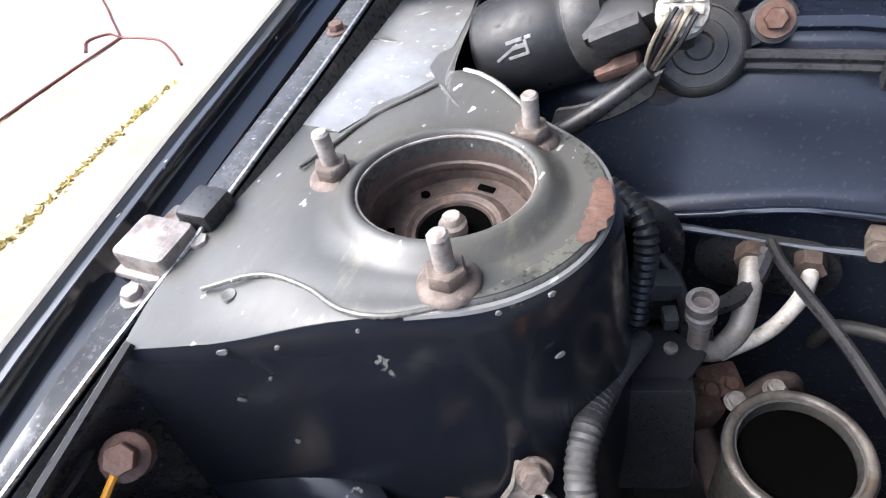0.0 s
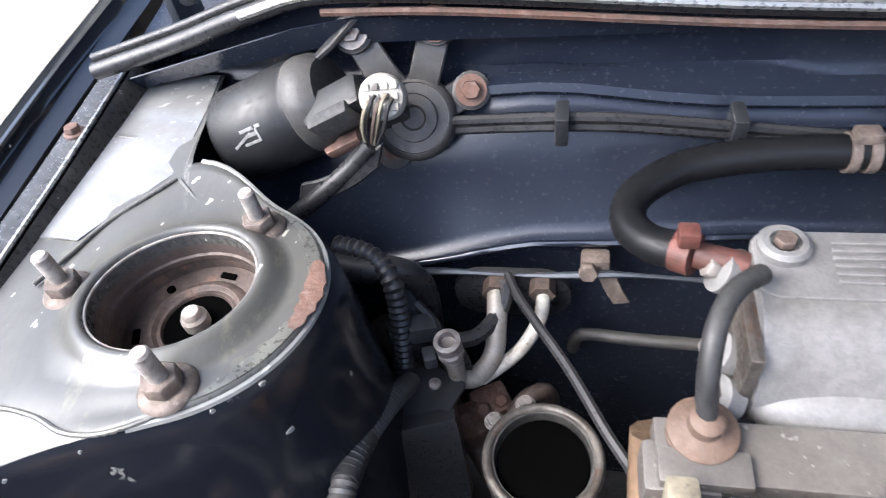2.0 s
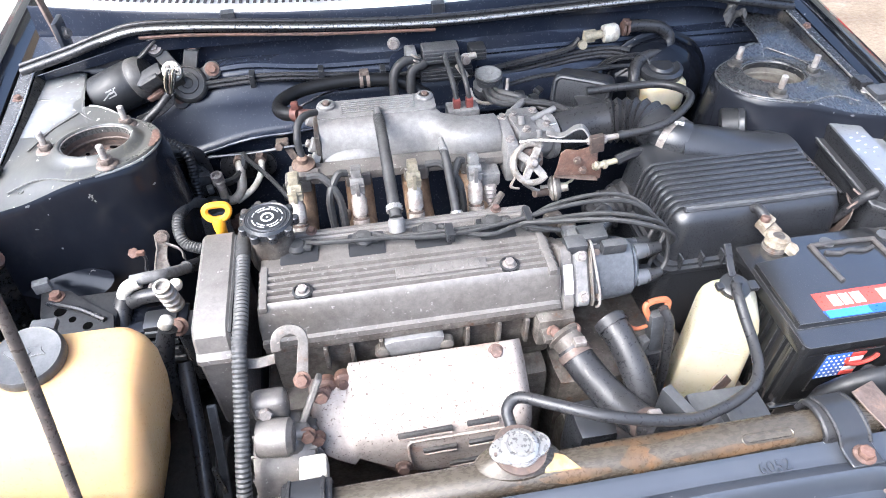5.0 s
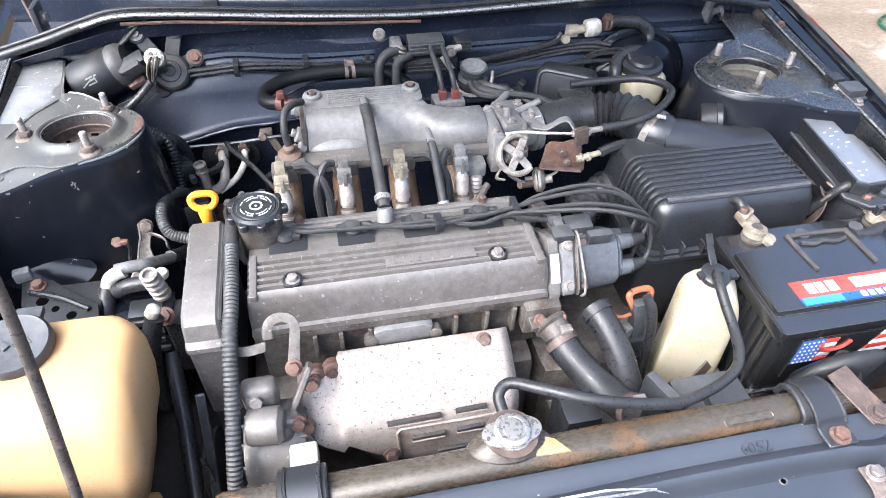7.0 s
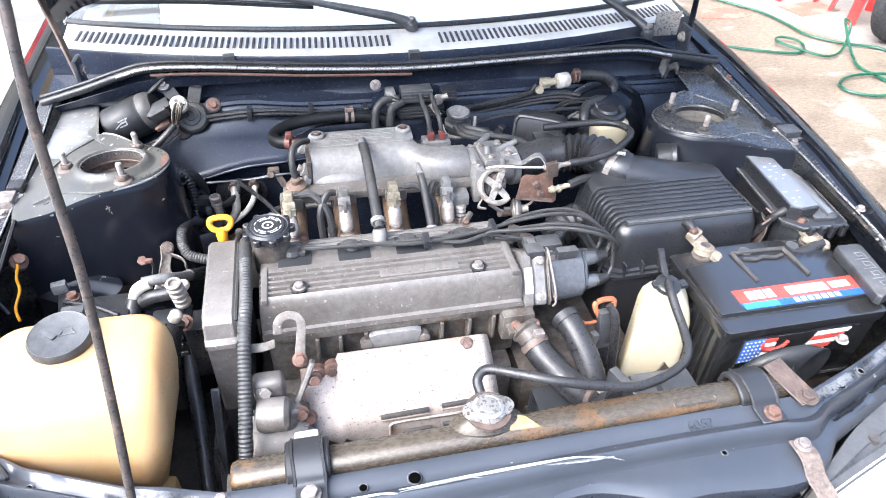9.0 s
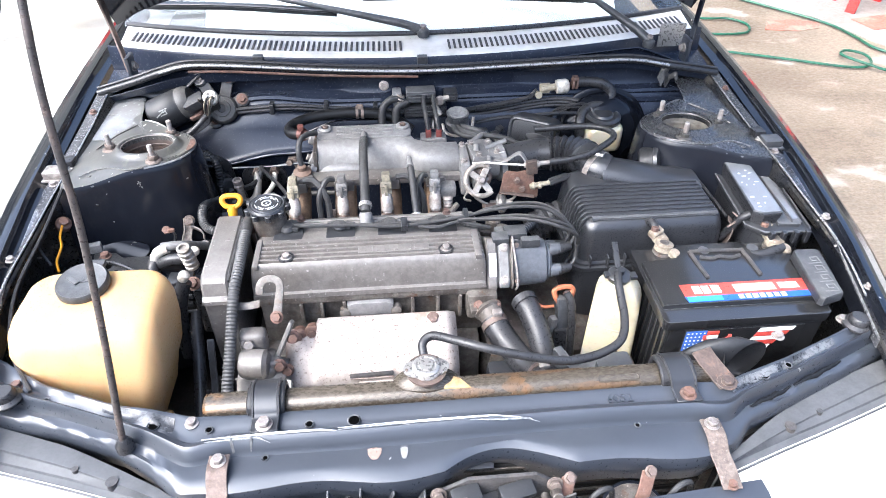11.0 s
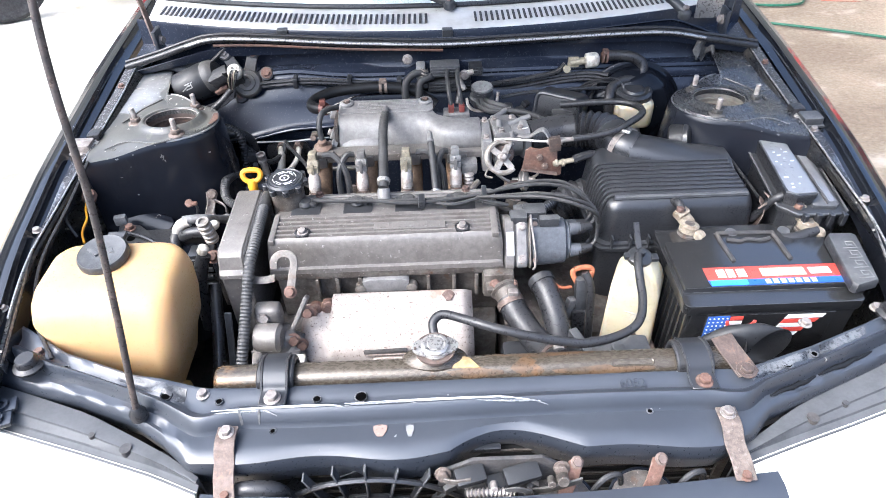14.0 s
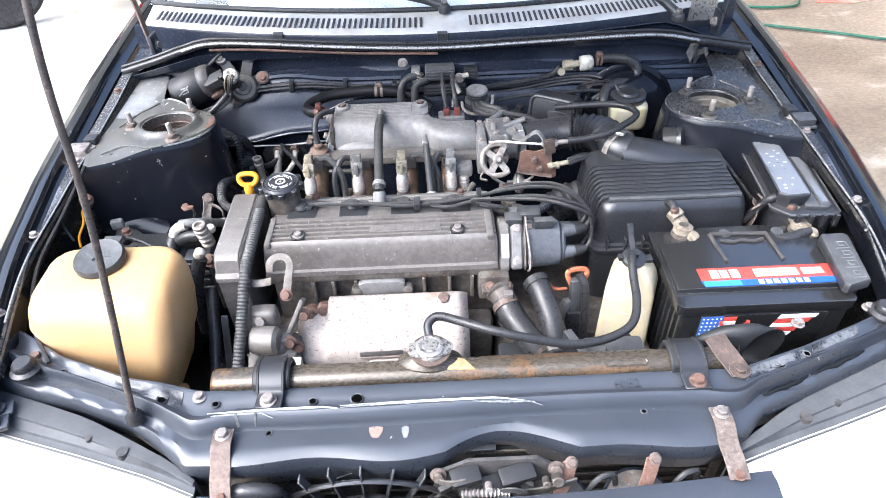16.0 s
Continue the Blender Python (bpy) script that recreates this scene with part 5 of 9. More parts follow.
def horn(x, label):
    h = thing("horn", label, "horn", (x, -0.15, 0.60), "horns")
    c = Vector((x, -0.15, 0.655))
    part("shell", lathe([(0.002, -0.02), (0.03, -0.02), (0.044, -0.012), (0.047, 0.0), (0.044, 0.006), (0.03, 0.012), (0.012, 0.014), (0.010, 0.022), (0.002, 0.023)], c, (0, -0.35, 1), 28), alu_dirty, h, "dusty tan horn shell")
    part("rim", lathe([(0.044, -0.003), (0.049, -0.002), (0.049, 0.003), (0.044, 0.004)], c, (0, -0.35, 1), 28), paint, h)
    part("bracket", strip([c + Vector((0, 0.002, 0.022)), (x + 0.012, -0.132, 0.695), (x + 0.02, -0.116, 0.716)], 0.02, 0.003, (1, 0, 0)), rust, h, "rusty mounting bracket")
    bolt(h, (x + 0.02, -0.12, 0.718), (0, -0.6, 1), 0.006, rust_dark)
    part("wire", tube([c + Vector((0.03, 0, 0.01)), c + Vector((0.05, 0.01, 0.05)), c + Vector((0.075, 0.02, 0.045)), c + Vector((0.085, 0.025, 0.0))], 0.004, 8), rubber_grey, h)
    part("terminal", box(c + Vector((0.018, -0.02, 0.008)), c + Vector((0.036, 0.0, 0.024)), 0.003), rust_dark, h)


horn(0.125, "dusty horn with a rusty bracket")
horn(0.235, "pale dusty horn with a looped wire")
# scuffs and chips on the front panel
for k, (x, y, z, nx, ny, nz, l_, w_, a) in enumerate(((-0.300, -0.0515, 0.7451, 0.2, -0.9, 0.38, 0.02, 0.0025, 90), (-0.275, -0.0506, 0.7485, -0.02, -0.92, 0.38, 0.014, 0.002, 85), (0.433, -0.0037, 0.7448, 0.24, -0.79, 0.57, 0.006, 0.003, 0))):
    paint_chip(fp, (x, y, z), (nx, ny, nz), l_, w_, k + 40, chip_pale, a)

# ---- engine ----
engine = thing("engine", "dusty four-cylinder engine with a ribbed aluminium cover", "engine", (-0.13, 0.34, 0.3))
COVER = [(0.434, 0.722), (0.434, 0.757), (0.430, 0.762), (0.4255, 0.7625), (0.4235, 0.7655), (0.4195, 0.766), (0.4175, 0.7635), (0.4145, 0.764), (0.4125, 0.767), (0.4085, 0.7675), (0.4065, 0.765), (0.400, 0.7655), (0.396, 0.769), (0.355, 0.775), (0.344, 0.777), (0.341, 0.7835), (0.336, 0.7845)]
for k in range(5):
    y = 0.331 - 0.0115 * k
    COVER += [(y, 0.7845), (y - 0.0016, 0.7785), (y - 0.0056, 0.7785), (y - 0.0074, 0.7845)]
COVER += [(0.2755, 0.7835), (0.2705, 0.7765), (0.2665, 0.763), (0.2635, 0.744), (0.262, 0.732), (0.2565, 0.7305), (0.2555, 0.7215)]
rows = []
for x, dz, dy in ((-0.318, -0.05, 0), (-0.3175, -0.02, 0), (-0.315, -0.006, 0), (-0.31, -0.001, 0), (-0.303, 0, 0), (0.07, 0, 0), (0.078, -0.001, 0), (0.083, -0.006, 0), (0.0855, -0.02, 0), (0.086, -0.05, 0)):
    ring = []
    for y, z in COVER:
        ring.append(Vector((x, y, max(0.7215, z + dz * (z - 0.7215) / 0.063))))
    rows.append(ring)
cover = part("valve_cover", loft(rows, True, True), alu, engine, "grey-brown ribbed aluminium valve cover", 32)
# smooth ends of the ribbed panel
for x0, x1 in ((-0.312, -0.302), (0.066, 0.078)):
    part("panel_end", box((x0, 0.268, 0.776), (x1, 0.343, 0.7865), 0.003), alu, cover)
part("cover_emblem", box((-0.135, 0.292, 0.779), (-0.012, 0.312, 0.7852), 0.002), alu, cover, "worn raised lettering pad")
for k in range(5):
    part("emblem_bar", box((-0.125 + 0.022 * k, 0.2955, 0.7845), (-0.110 + 0.022 * k, 0.3085, 0.7862), 0.001), alu, cover)
for x in (-0.257, 0.017):
    part("bolt_seat", lathe([(0.0135, -0.004), (0.0135, 0.001), (0.0105, 0.002), (0.0105, -0.001)], (x, 0.291, 0.785), (0, 0, 1), 20), rubber, cover)
    bolt(cover, (x, 0.291, 0.784), (0, 0, 1), 0.007, steel)
PLUGS = (-0.262, -0.168, -0.075, 0.018)
for x in PLUGS:
    pad = part("plug_well_pad", prism(rounded(x - 0.026, 0.350, x + 0.026, 0.397, 0.004), 0.7655, 0.776, 0.0012), plastic, cover, "black rubber plug-well pad")
    part("plug_boot", join(lathe([(0.013, 0), (0.014, 0.006), (0.010, 0.012), (0.002, 0.014)], (x - 0.002, 0.381, 0.774), (0, 0, 1), 16), box((x - 0.020, 0.374, 0.776), (x + 0.02, 0.388, 0.784), 0.004, (0, 0, -14)), box((x - 0.016, 0.386, 0.7765), (x - 0.002, 0.396, 0.782), 0.003, (0, 0, 35))), rubber_grey, pad, "grey plug lead boot")
for x, y in ((-0.245, 0.424), (0.03, 0.424), (-0.30, 0.40)):
    bolt(cover, (x, y, 0.765), (0, 0, 1), 0.006, rust)
# oil filler cap
cap = part("oil_filler_cap", lathe([(0.028, -0.02), (0.028, -0.002), (0.0335, 0.0), (0.034, 0.010), (0.031, 0.014), (0.0295, 0.0125), (0.0265, 0.0125), (0.0255, 0.014), (0.002, 0.0145)], (-0.296, 0.396, 0.812), (0, 0, 1), 32), plastic, engine, "black oil filler cap with worn white print")
for k in range(9):
    a = 2 * math.pi * k / 9
    part("grip_lug", rod((-0.296 + 0.035 * math.cos(a), 0.396 + 0.035 * math.sin(a), 0.811), (-0.296 + 0.035 * math.cos(a), 0.396 + 0.035 * math.sin(a), 0.8225), 0.0062, n=10, bevel=0.001), plastic, cap)
for r, seg in ((0.0205, ((10, 50), (60, 85), (100, 140), (150, 170), (190, 225), (235, 260), (280, 320), (328, 350))), (0.0165, ((30, 70), (80, 140), (215, 260), (270, 330))), (0.008, ((0, 360),))):
    for a0, a1 in seg:
        part("print_mark", sweep([Vector((-0.296 + r * math.cos(radians(a)), 0.396 + r * math.sin(radians(a)), 0.8266)) for a in np.linspace(a0, a1, 12)], 0.0007 if r > 0.015 else 0.0013, 6), label_white, cap, "worn white print")
part("print_mark", box((-0.2975, 0.3945, 0.826), (-0.2945, 0.3975, 0.8270), 0.0006), label_white, cap)
part("filler_neck", rod((-0.296, 0.396, 0.74), (-0.296, 0.396, 0.812), 0.030, n=24), alu_dirty, engine)
# timing cover
tc_rows = []
for x, g in ((-0.394, 0.010), (-0.393, 0.003), (-0.389, 0.0), (-0.352, 0.0), (-0.348, 0.003), (-0.347, 0.010)):
    tc_rows.append([Vector((x, y, z)) for y, z in ((0.232 + g, 0.60), (0.231 + g, 0.742), (0.224 + g, 0.745), (0.225 + g, 0.752), (0.233 + g, 0.757), (0.240 + g, 0.779 - g), (0.252 + g, 0.787 - g), (0.415 - g, 0.788 - g), (0.424 - g, 0.782 - g), (0.428 - g, 0.76), (0.428 - g, 0.60))])
tim = part("timing_cover", loft(tc_rows), alu, engine, "grey-brown timing belt cover", 35)
part("cover_seam", tube([(-0.3462, 0.236, 0.75), (-0.3462, 0.243, 0.778), (-0.3462, 0.26, 0.7845), (-0.3462, 0.41, 0.785)], 0.0028, 6), rubber_grey, tim)
part("timing_cover_lower", box((-0.395, 0.238, 0.36), (-0.348, 0.44, 0.735), 0.012), dark_void, engine, "oily black lower timing cover")
loom = part("corrugated_loom", ribbed([(-0.338, 0.425, 0.775), (-0.336, 0.39, 0.785), (-0.334, 0.33, 0.788), (-0.333, 0.26, 0.786), (-0.336, 0.225, 0.775), (-0.339, 0.19, 0.748), (-0.343, 0.15, 0.712), (-0.347, 0.11, 0.678), (-0.352, 0.075, 0.63), (-0.354, 0.07, 0.58)], 0.0092, 0.0058, 0.07, 14), loom_grey, engine, "grey corrugated wiring loom")
part("loom_tape", tube([(-0.338, 0.428, 0.772), (-0.3365, 0.40, 0.7835), (-0.335, 0.36, 0.7875)], 0.0102, 12), rubber_grey, loom)
# head and block
part("cylinder_head", join(box((-0.315, 0.272, 0.60), (0.085, 0.43, 0.7205), 0.008), box((-0.318, 0.257, 0.705), (0.09, 0.436, 0.7205), 0.004)), alu_dirty, engine, "oil-stained aluminium cylinder head")
part("engine_block", box((-0.34, 0.235, 0.32), (0.08, 0.45, 0.60), 0.02), alu_dirty, engine)
for x in (-0.24, -0.205, -0.165, -0.12, -0.045, 0.0, 0.04):
    part("head_rib", box((x - 0.003, 0.254, 0.655), (x + 0.003, 0.276, 0.705), 0.002), alu_dirty, engine)
part("head_plug", prism([(-0.155, 0.672), (-0.085, 0.672), (-0.078, 0.70), (-0.092, 0.705), (-0.148, 0.705), (-0.162, 0.70)], 0.25, 0.275, 0.004, "y"), alu_clean, engine, "smooth grey casting boss")
for x in (-0.165, -0.075):
    part("casting_lug", lathe([(0.010, 0), (0.010, 0.012), (0.006, 0.014)], (x, 0.262, 0.682), (0, -1, 0), 14), alu_dirty, engine)
# lifting hook at the front corner
HOOK = Matrix.Translation((-0.272, 0.203, 0.795)) @ pose(0, 0, 0, 48, 0, 0)
mid_ = smooth_path([(-0.0165, -0.009, 0), (-0.0165, 0.002, 0), (-0.0115, 0.0115, 0), (0.0, 0.0155, 0), (0.0115, 0.0115, 0), (0.0155, 0.001, 0), (0.013, -0.018, 0), (0.009, -0.046, 0)], 4)
rim_l, rim_r = [], []
for k, q in enumerate(mid_):
    d = (mid_[min(k + 1, len(mid_) - 1)] - mid_[max(k - 1, 0)]).normalized()
    w_ = 0.0058 + 0.005 * max(0, k / len(mid_) - 0.7)
    rim_l.append((q.x - d.y * w_, q.y + d.x * w_))
    rim_r.append((q.x + d.y * w_, q.y - d.x * w_))
hook = part("lifting_hook", moved(prism(rim_l[::-1] + rim_r, -0.003, 0.003, 0.001), HOOK), alu_dirty, engine, "dirty flat steel lifting hook")
bolt(hook, HOOK @ Vector((0.009, -0.046, 0.003)), (0, -0.74, 0.67), 0.0075, rust)
part("hook_bracket", strip([(-0.345, 0.216, 0.752), (-0.320, 0.214, 0.749), (-0.297, 0.216, 0.751)], 0.013, 0.004, (0, 0.7, 0.7)), alu_dirty, hook, "grey bracket plate")

# heat shield over the exhaust manifold
HS = [(0.247, 0.676), (0.243, 0.683), (0.236, 0.685), (0.222, 0.680), (0.205, 0.670), (0.185, 0.656), (0.168, 0.643), (0.157, 0.632), (0.151, 0.620), (0.148, 0.605), (0.147, 0.585), (0.147, 0.565), (0.147, 0.545), (0.148, 0.53)]
HS_RUN = [(k / (len(HS) - 1), y) for k, (y, z) in enumerate(HS)]
HS_Z = [(k / (len(HS) - 1), z) for k, (y, z) in enumerate(HS)]

HS_FOOT = [(-0.30, 0.36), (-0.272, 0.42), (-0.266, 0.50), (-0.256, 0.56), (-0.24, 0.63), (-0.22, 0.70), (-0.20, 0.77), (-0.17, 0.88), (-0.14, 0.97), (-0.12, 1.0), (0.10, 1.0)]


def on_shield(x, g):
    """A point of the shield: g runs from its top edge over the roll to its foot."""
    lobe = min(1, max(0, (-0.2125 - x) / 0.007))
    foot = at_of(x, HS_FOOT)
    g0 = 0.13 * lobe
    u = g0 + (foot - g0) * g
    end = max(0, (x - 0.008) / 0.022, (-0.250 - x) / 0.022)
    return Vector((x, at_of(u, HS_RUN) + 0.016 * end ** 2 - 0.004 * lobe, at_of(u, HS_Z) - 0.015 * lobe - 0.022 * end ** 2 * (1 - u)))


cols = list(np.linspace(-0.272, -0.220, 11)) + list(np.linspace(-0.2125, 0.006, 18)) + [0.014, 0.020, 0.025, 0.029, 0.031]
hshield = part("heat_shield", sheet([[on_shield(x, g) for g in np.linspace(0, 1, 24)] for x in cols], 0.0022), shield, engine, "whitish speckled exhaust heat shield with rust", 55)
# pressed frame round the slots
part("pressed_frame", sweep([on_shield(x, g) + Vector((0, -0.002, 0.001)) for x, g in ((0.004, 0.635), (-0.06, 0.64), (-0.13, 0.645), (-0.142, 0.665), (-0.146, 0.70), (-0.146, 0.80), (-0.143, 0.93))], 0.0022, 6), shield, hshield, "pressed bead round the slots", 60)
for x, z, ln in ((-0.122, 0.631, 0.074), (-0.044, 0.636, 0.044), (-0.104, 0.595, 0.046), (-0.045, 0.598, 0.038), (-0.060, 0.548, 0.062)):
    y = 0.1445 if z < 0.61 else 0.1515
    tilt = 0 if z < 0.61 else -22
    sl = part("shield_slot", box((x - ln / 2, y - 0.003, z - 0.0034), (x + ln / 2, y + 0.003, z + 0.0034), 0.002, (tilt, -2, 0)), dark_void, hshield, "dark vent slot")
    part("slot_lip", tube([(x - ln / 2, y - 0.0025, z - 0.0055), (x, y - 0.0025, z - 0.0055), (x + ln / 2, y - 0.0025, z - 0.0052)], 0.0018, 6), shield, sl)
for p in ((-0.011, 0.228, 0.6795), (-0.156, 0.142, 0.566)):
    bolt(hshield, p, (0, -0.6, 0.8) if p[2] > 0.6 else (0, -1, 0.2), 0.0085, rust)
for p in ((-0.222, 0.226, 0.668), (-0.245, 0.224, 0.664)):
    part("manifold_flange", lathe([(0.013, -0.01), (0.013, 0.004), (0.010, 0.007)], p, (0, -1, 0.4), 16), rust, engine, "rusty manifold flange")
    bolt(engine, Vector(p) + Vector((0, -0.005, 0.002)), (0, -1, 0.4), 0.007, rust)
part("exhaust_manifold", join(*[tube([(x, 0.255, 0.63), (x, 0.20, 0.60), (lerp(x, -0.1, 0.5), 0.18, 0.52), (-0.1, 0.19, 0.42)], 0.02, 10) for x in (-0.23, -0.16, -0.07, 0.0)]), rust_dark, engine)

# ---- inlet side ----
inlet = part("inlet_flange", box((-0.285, 0.432, 0.672), (0.075, 0.444, 0.72), 0.004), runner_tan, engine, "brown-stained inlet flange")
for x in PLUGS:
    part("inlet_runner", tube([(x, 0.435, 0.700), (x, 0.47, 0.698), (x, 0.515, 0.705), (x, 0.55, 0.725), (x, 0.575, 0.752)], 0.023, 12), runner_tan, inlet)
bar_ = part("rail_bar", box((-0.275, 0.536, 0.762), (0.08, 0.572, 0.778), 0.003), alu, engine, "grey inlet flange bar")
part("bar_step", box((-0.275, 0.532, 0.774), (-0.228, 0.552, 0.784), 0.003), alu, bar_)
for x in PLUGS:
    part("bar_boss", box((x - 0.02, 0.53, 0.752), (x + 0.02, 0.56, 0.776), 0.005), alu, bar_)
full = [(0.690, 0.755), (0.692, 0.800), (0.688, 0.812), (0.680, 0.818), (0.655, 0.819), (0.635, 0.8205), (0.622, 0.8205), (0.610, 0.818), (0.600, 0.812), (0.592, 0.802), (0.587, 0.790), (0.584, 0.776), (0.583, 0.762), (0.588, 0.750), (0.61, 0.744), (0.66, 0.742)]
neck = [(0.612, 0.760), (0.614, 0.800), (0.6135, 0.808), (0.610, 0.813), (0.602, 0.8155), (0.592, 0.816), (0.580, 0.816), (0.568, 0.8152), (0.558, 0.812), (0.5515, 0.806), (0.5485, 0.797), (0.548, 0.786), (0.550, 0.775), (0.558, 0.766), (0.580, 0.758), (0.600, 0.755)]


def casting(bm):
    """Pulls the plenum's main box in to its true width and depth."""
    for v in bm.verts:
        x, y, z = v.co
        if x < -0.005:
            x = -0.124 + (x + 0.1255) * 0.885
        if y > 0.60:
            y, z = 0.60 + (y - 0.60) * 0.68, z + 0.08 * (y - 0.60)
        v.co = (x, y, z)
    return bm


def sec(x, f, shrink=0.0):
    out = []
    for (a, b), (c, d) in zip(full, neck):
        y, z = lerp(a, c, f), lerp(b, d, f)
        out.append(Vector((x, lerp(y, 0.63 - 0.05 * f, shrink), lerp(z, 0.775, shrink))))
    return out


plen = part("inlet_plenum", casting(loft([sec(-0.236, 0, 0.10), sec(-0.234, 0, 0.02), sec(-0.229, 0), sec(-0.06, 0), sec(-0.035, 0.06), sec(-0.02, 0.35), sec(-0.008, 0.72), sec(0.005, 0.93), sec(0.02, 1), sec(0.066, 1), sec(0.068, 1, 0.04)])), alu_clean, engine, "cast aluminium inlet plenum", 40)
part("plenum_top_plate", casting(prism(rounded(-0.236, 0.632, -0.015, 0.697, 0.014), 0.815, 0.8225, 0.002)), alu_clean, plen)
for k in range(6):
    y = 0.645 + 0.0075 * k
    part("plate_rib", casting(box((-0.19, y, 0.8215), (-0.055, y + 0.0034, 0.8245), 0.001)), alu_clean, plen)
for x in (-0.205, -0.042):
    part("bolt_boss", lathe([(0.0145, -0.012), (0.0145, 0.003), (0.012, 0.005), (0.0085, 0.005), (0.0085, 0.001)], (x, 0.6545, 0.829), (0, 0, 1), 20), alu_clean, plen)
    bolt(plen, (x, 0.6545, 0.830), (0, 0, 1), 0.0062, rust_dark, False)
part("plenum_end_plate", casting(box((-0.245, 0.586, 0.748), (-0.235, 0.688, 0.815), 0.004)), alu_dirty, plen)
for y, z in ((0.612, 0.782), (0.59, 0.768), (0.648, 0.81)):
    part("end_lug", lathe([(0.013, 0), (0.013, 0.010), (0.008, 0.012)], (-0.229, y, z), (-1, 0, 0.5), 16), alu_clean, plen)
    bolt(plen, (-0.238, y, z + 0.005), (-1, 0, 0.5), 0.007, steel, False)
part("plenum_belly", loft([[Vector((-0.17 + 0.052 * s * math.cos(a), 0.590 - 0.014 * q, 0.768 + 0.020 * s * math.sin(a) - 0.003 * q)) for a in np.linspace(0, 2 * math.pi, 25)[:-1]] for s, q in ((1.0, 0.0), (0.95, 0.6), (0.8, 1.0), (0.4, 1.3))]), alu_clean, plen, "smooth silver casting bulge")
# breather hoses from the plenum to the cover
for a, k1, b, r, m in (((-0.124, 0.612, 0.826), (-0.124, 0.52, 0.835), (-0.122, 0.404, 0.790), 0.0105, rubber_grey), ((-0.034, 0.522, 0.818), (-0.03, 0.48, 0.79), (-0.026, 0.437, 0.745), 0.008, rubber_grey)):
    hose = part("breather_hose", tube([a, Vector(a).lerp(Vector(k1), 0.5) + Vector((0, 0, 0.006)), k1, Vector(k1).lerp(Vector(b), 0.55), b], 0.86 * r, 12), m, engine, "dusty grey breather hose")
    part("hose_nipple", rod(Vector(a) + Vector((0, 0.018, 0.004)), Vector(a) - Vector((0, 0.012, -0.002)), r * 0.55, r * 0.8, 12, 0.001), alu_clean, hose)
    part("hose_clip", lathe([(r * 1.18, -0.004), (r * 1.18, 0.004)], Vector(b).lerp(Vector(k1), 0.12), Vector(k1) - Vector(b), 14), chrome, hose)
part("breather_spigot", lathe([(0.012, 0), (0.012, 0.016), (0.010, 0.02)], (-0.122, 0.396, 0.772), (0, 0.45, 1), 16), alu_clean, engine)


def injector(x, cap_mat, tint):
    """A fuel injector with its plug and loom."""
    b, d = Vector((x, 0.478, 0.715)), Vector((0, 0.034, 0.07)).normalized()
    body = part("injector", lathe([(0.013, 0), (0.013, 0.012), (0.0095, 0.013), (0.0095, 0.019), (0.012, 0.020), (0.012, 0.045), (0.010, 0.048), (0.010, 0.056)], b, d, 18), stud_steel, engine, "dull silver fuel injector")
    part("injector_ring", lathe([(0.0125, 0.012), (0.0125, 0.0155)], b, d, 18), rust_dark, body)
    c = b + d * 0.066
    plug = part("injector_plug", join(box(c - Vector((0.011, 0.009, 0.013)), c + Vector((0.011, 0.009, 0.013)), 0.003, (-26, 0, 0)), box(c + Vector((-0.008, 0.0, 0.008)), c + Vector((0.008, 0.022, 0.026)), 0.003, (-10, 0, 0))), cap_mat, body, tint)
    part("plug_rib", join(box(c + Vector((-0.003, -0.016, -0.010)), c + Vector((0.003, -0.010, 0.016)), 0.001), box(c + Vector((-0.011, -0.014, 0.004)), c + Vector((0.011, -0.010, 0.008)), 0.001)), cap_mat, plug)
    return body


for x, m, t in zip((-0.266, -0.171, -0.083, 0.014), (beige_plastic, grey_plastic, beige_plastic, grey_plastic), ("pale injector plug", "grey injector plug", "yellowed injector plug", "grey injector plug")):
    injector(x, m, t)
for x0, x1 in ((-0.245, -0.20), (-0.185, -0.215), (-0.062, -0.012), (-0.002, -0.022)):
    part("injector_loom", tube([(x0, 0.518, 0.792), (lerp(x0, x1, 0.5), 0.512, 0.793), (x1, 0.49, 0.765), (x1 + 0.004, 0.465, 0.70), (x1 + 0.004, 0.46, 0.66)], 0.0062, 8), rubber_grey, engine, "grey injector loom")
part("idle_spring", ribbed([(0.040, 0.505, 0.748), (0.041, 0.502, 0.70)], 0.0095, 0.008, 0.2), steel, engine)
part("sensor_body", box((0.025, 0.505, 0.742), (0.058, 0.535, 0.768), 0.006), grey_plastic, engine)
part("fuel_union", rod((-0.195, 0.50, 0.69), (-0.196, 0.512, 0.722), 0.009, 0.009, 12, 0.001), steel, engine)
part("oil_pipe", tube([(-0.03, 0.47, 0.70), (0.03, 0.475, 0.715), (0.06, 0.50, 0.73)], 0.006, 8), alu_dirty, engine)
# vacuum valve and its pipe at the plenum's end
valve = part("vacuum_valve", lathe([(0.016, 0), (0.0185, 0.003), (0.0185, 0.006), (0.0165, 0.007), (0.0185, 0.008), (0.0185, 0.011), (0.013, 0.014), (0.009, 0.016), (0.009, 0.024), (0.006, 0.026)], (-0.251, 0.562, 0.776), (0, -0.1, 1), 22), brown_cap, engine, "rust-brown vacuum valve")
part("valve_hose", tube([(-0.251, 0.563, 0.80), (-0.254, 0.570, 0.825), (-0.250, 0.590, 0.842), (-0.238, 0.612, 0.842), (-0.222, 0.628, 0.836)], 0.0058, 10), rubber_grey, valve)
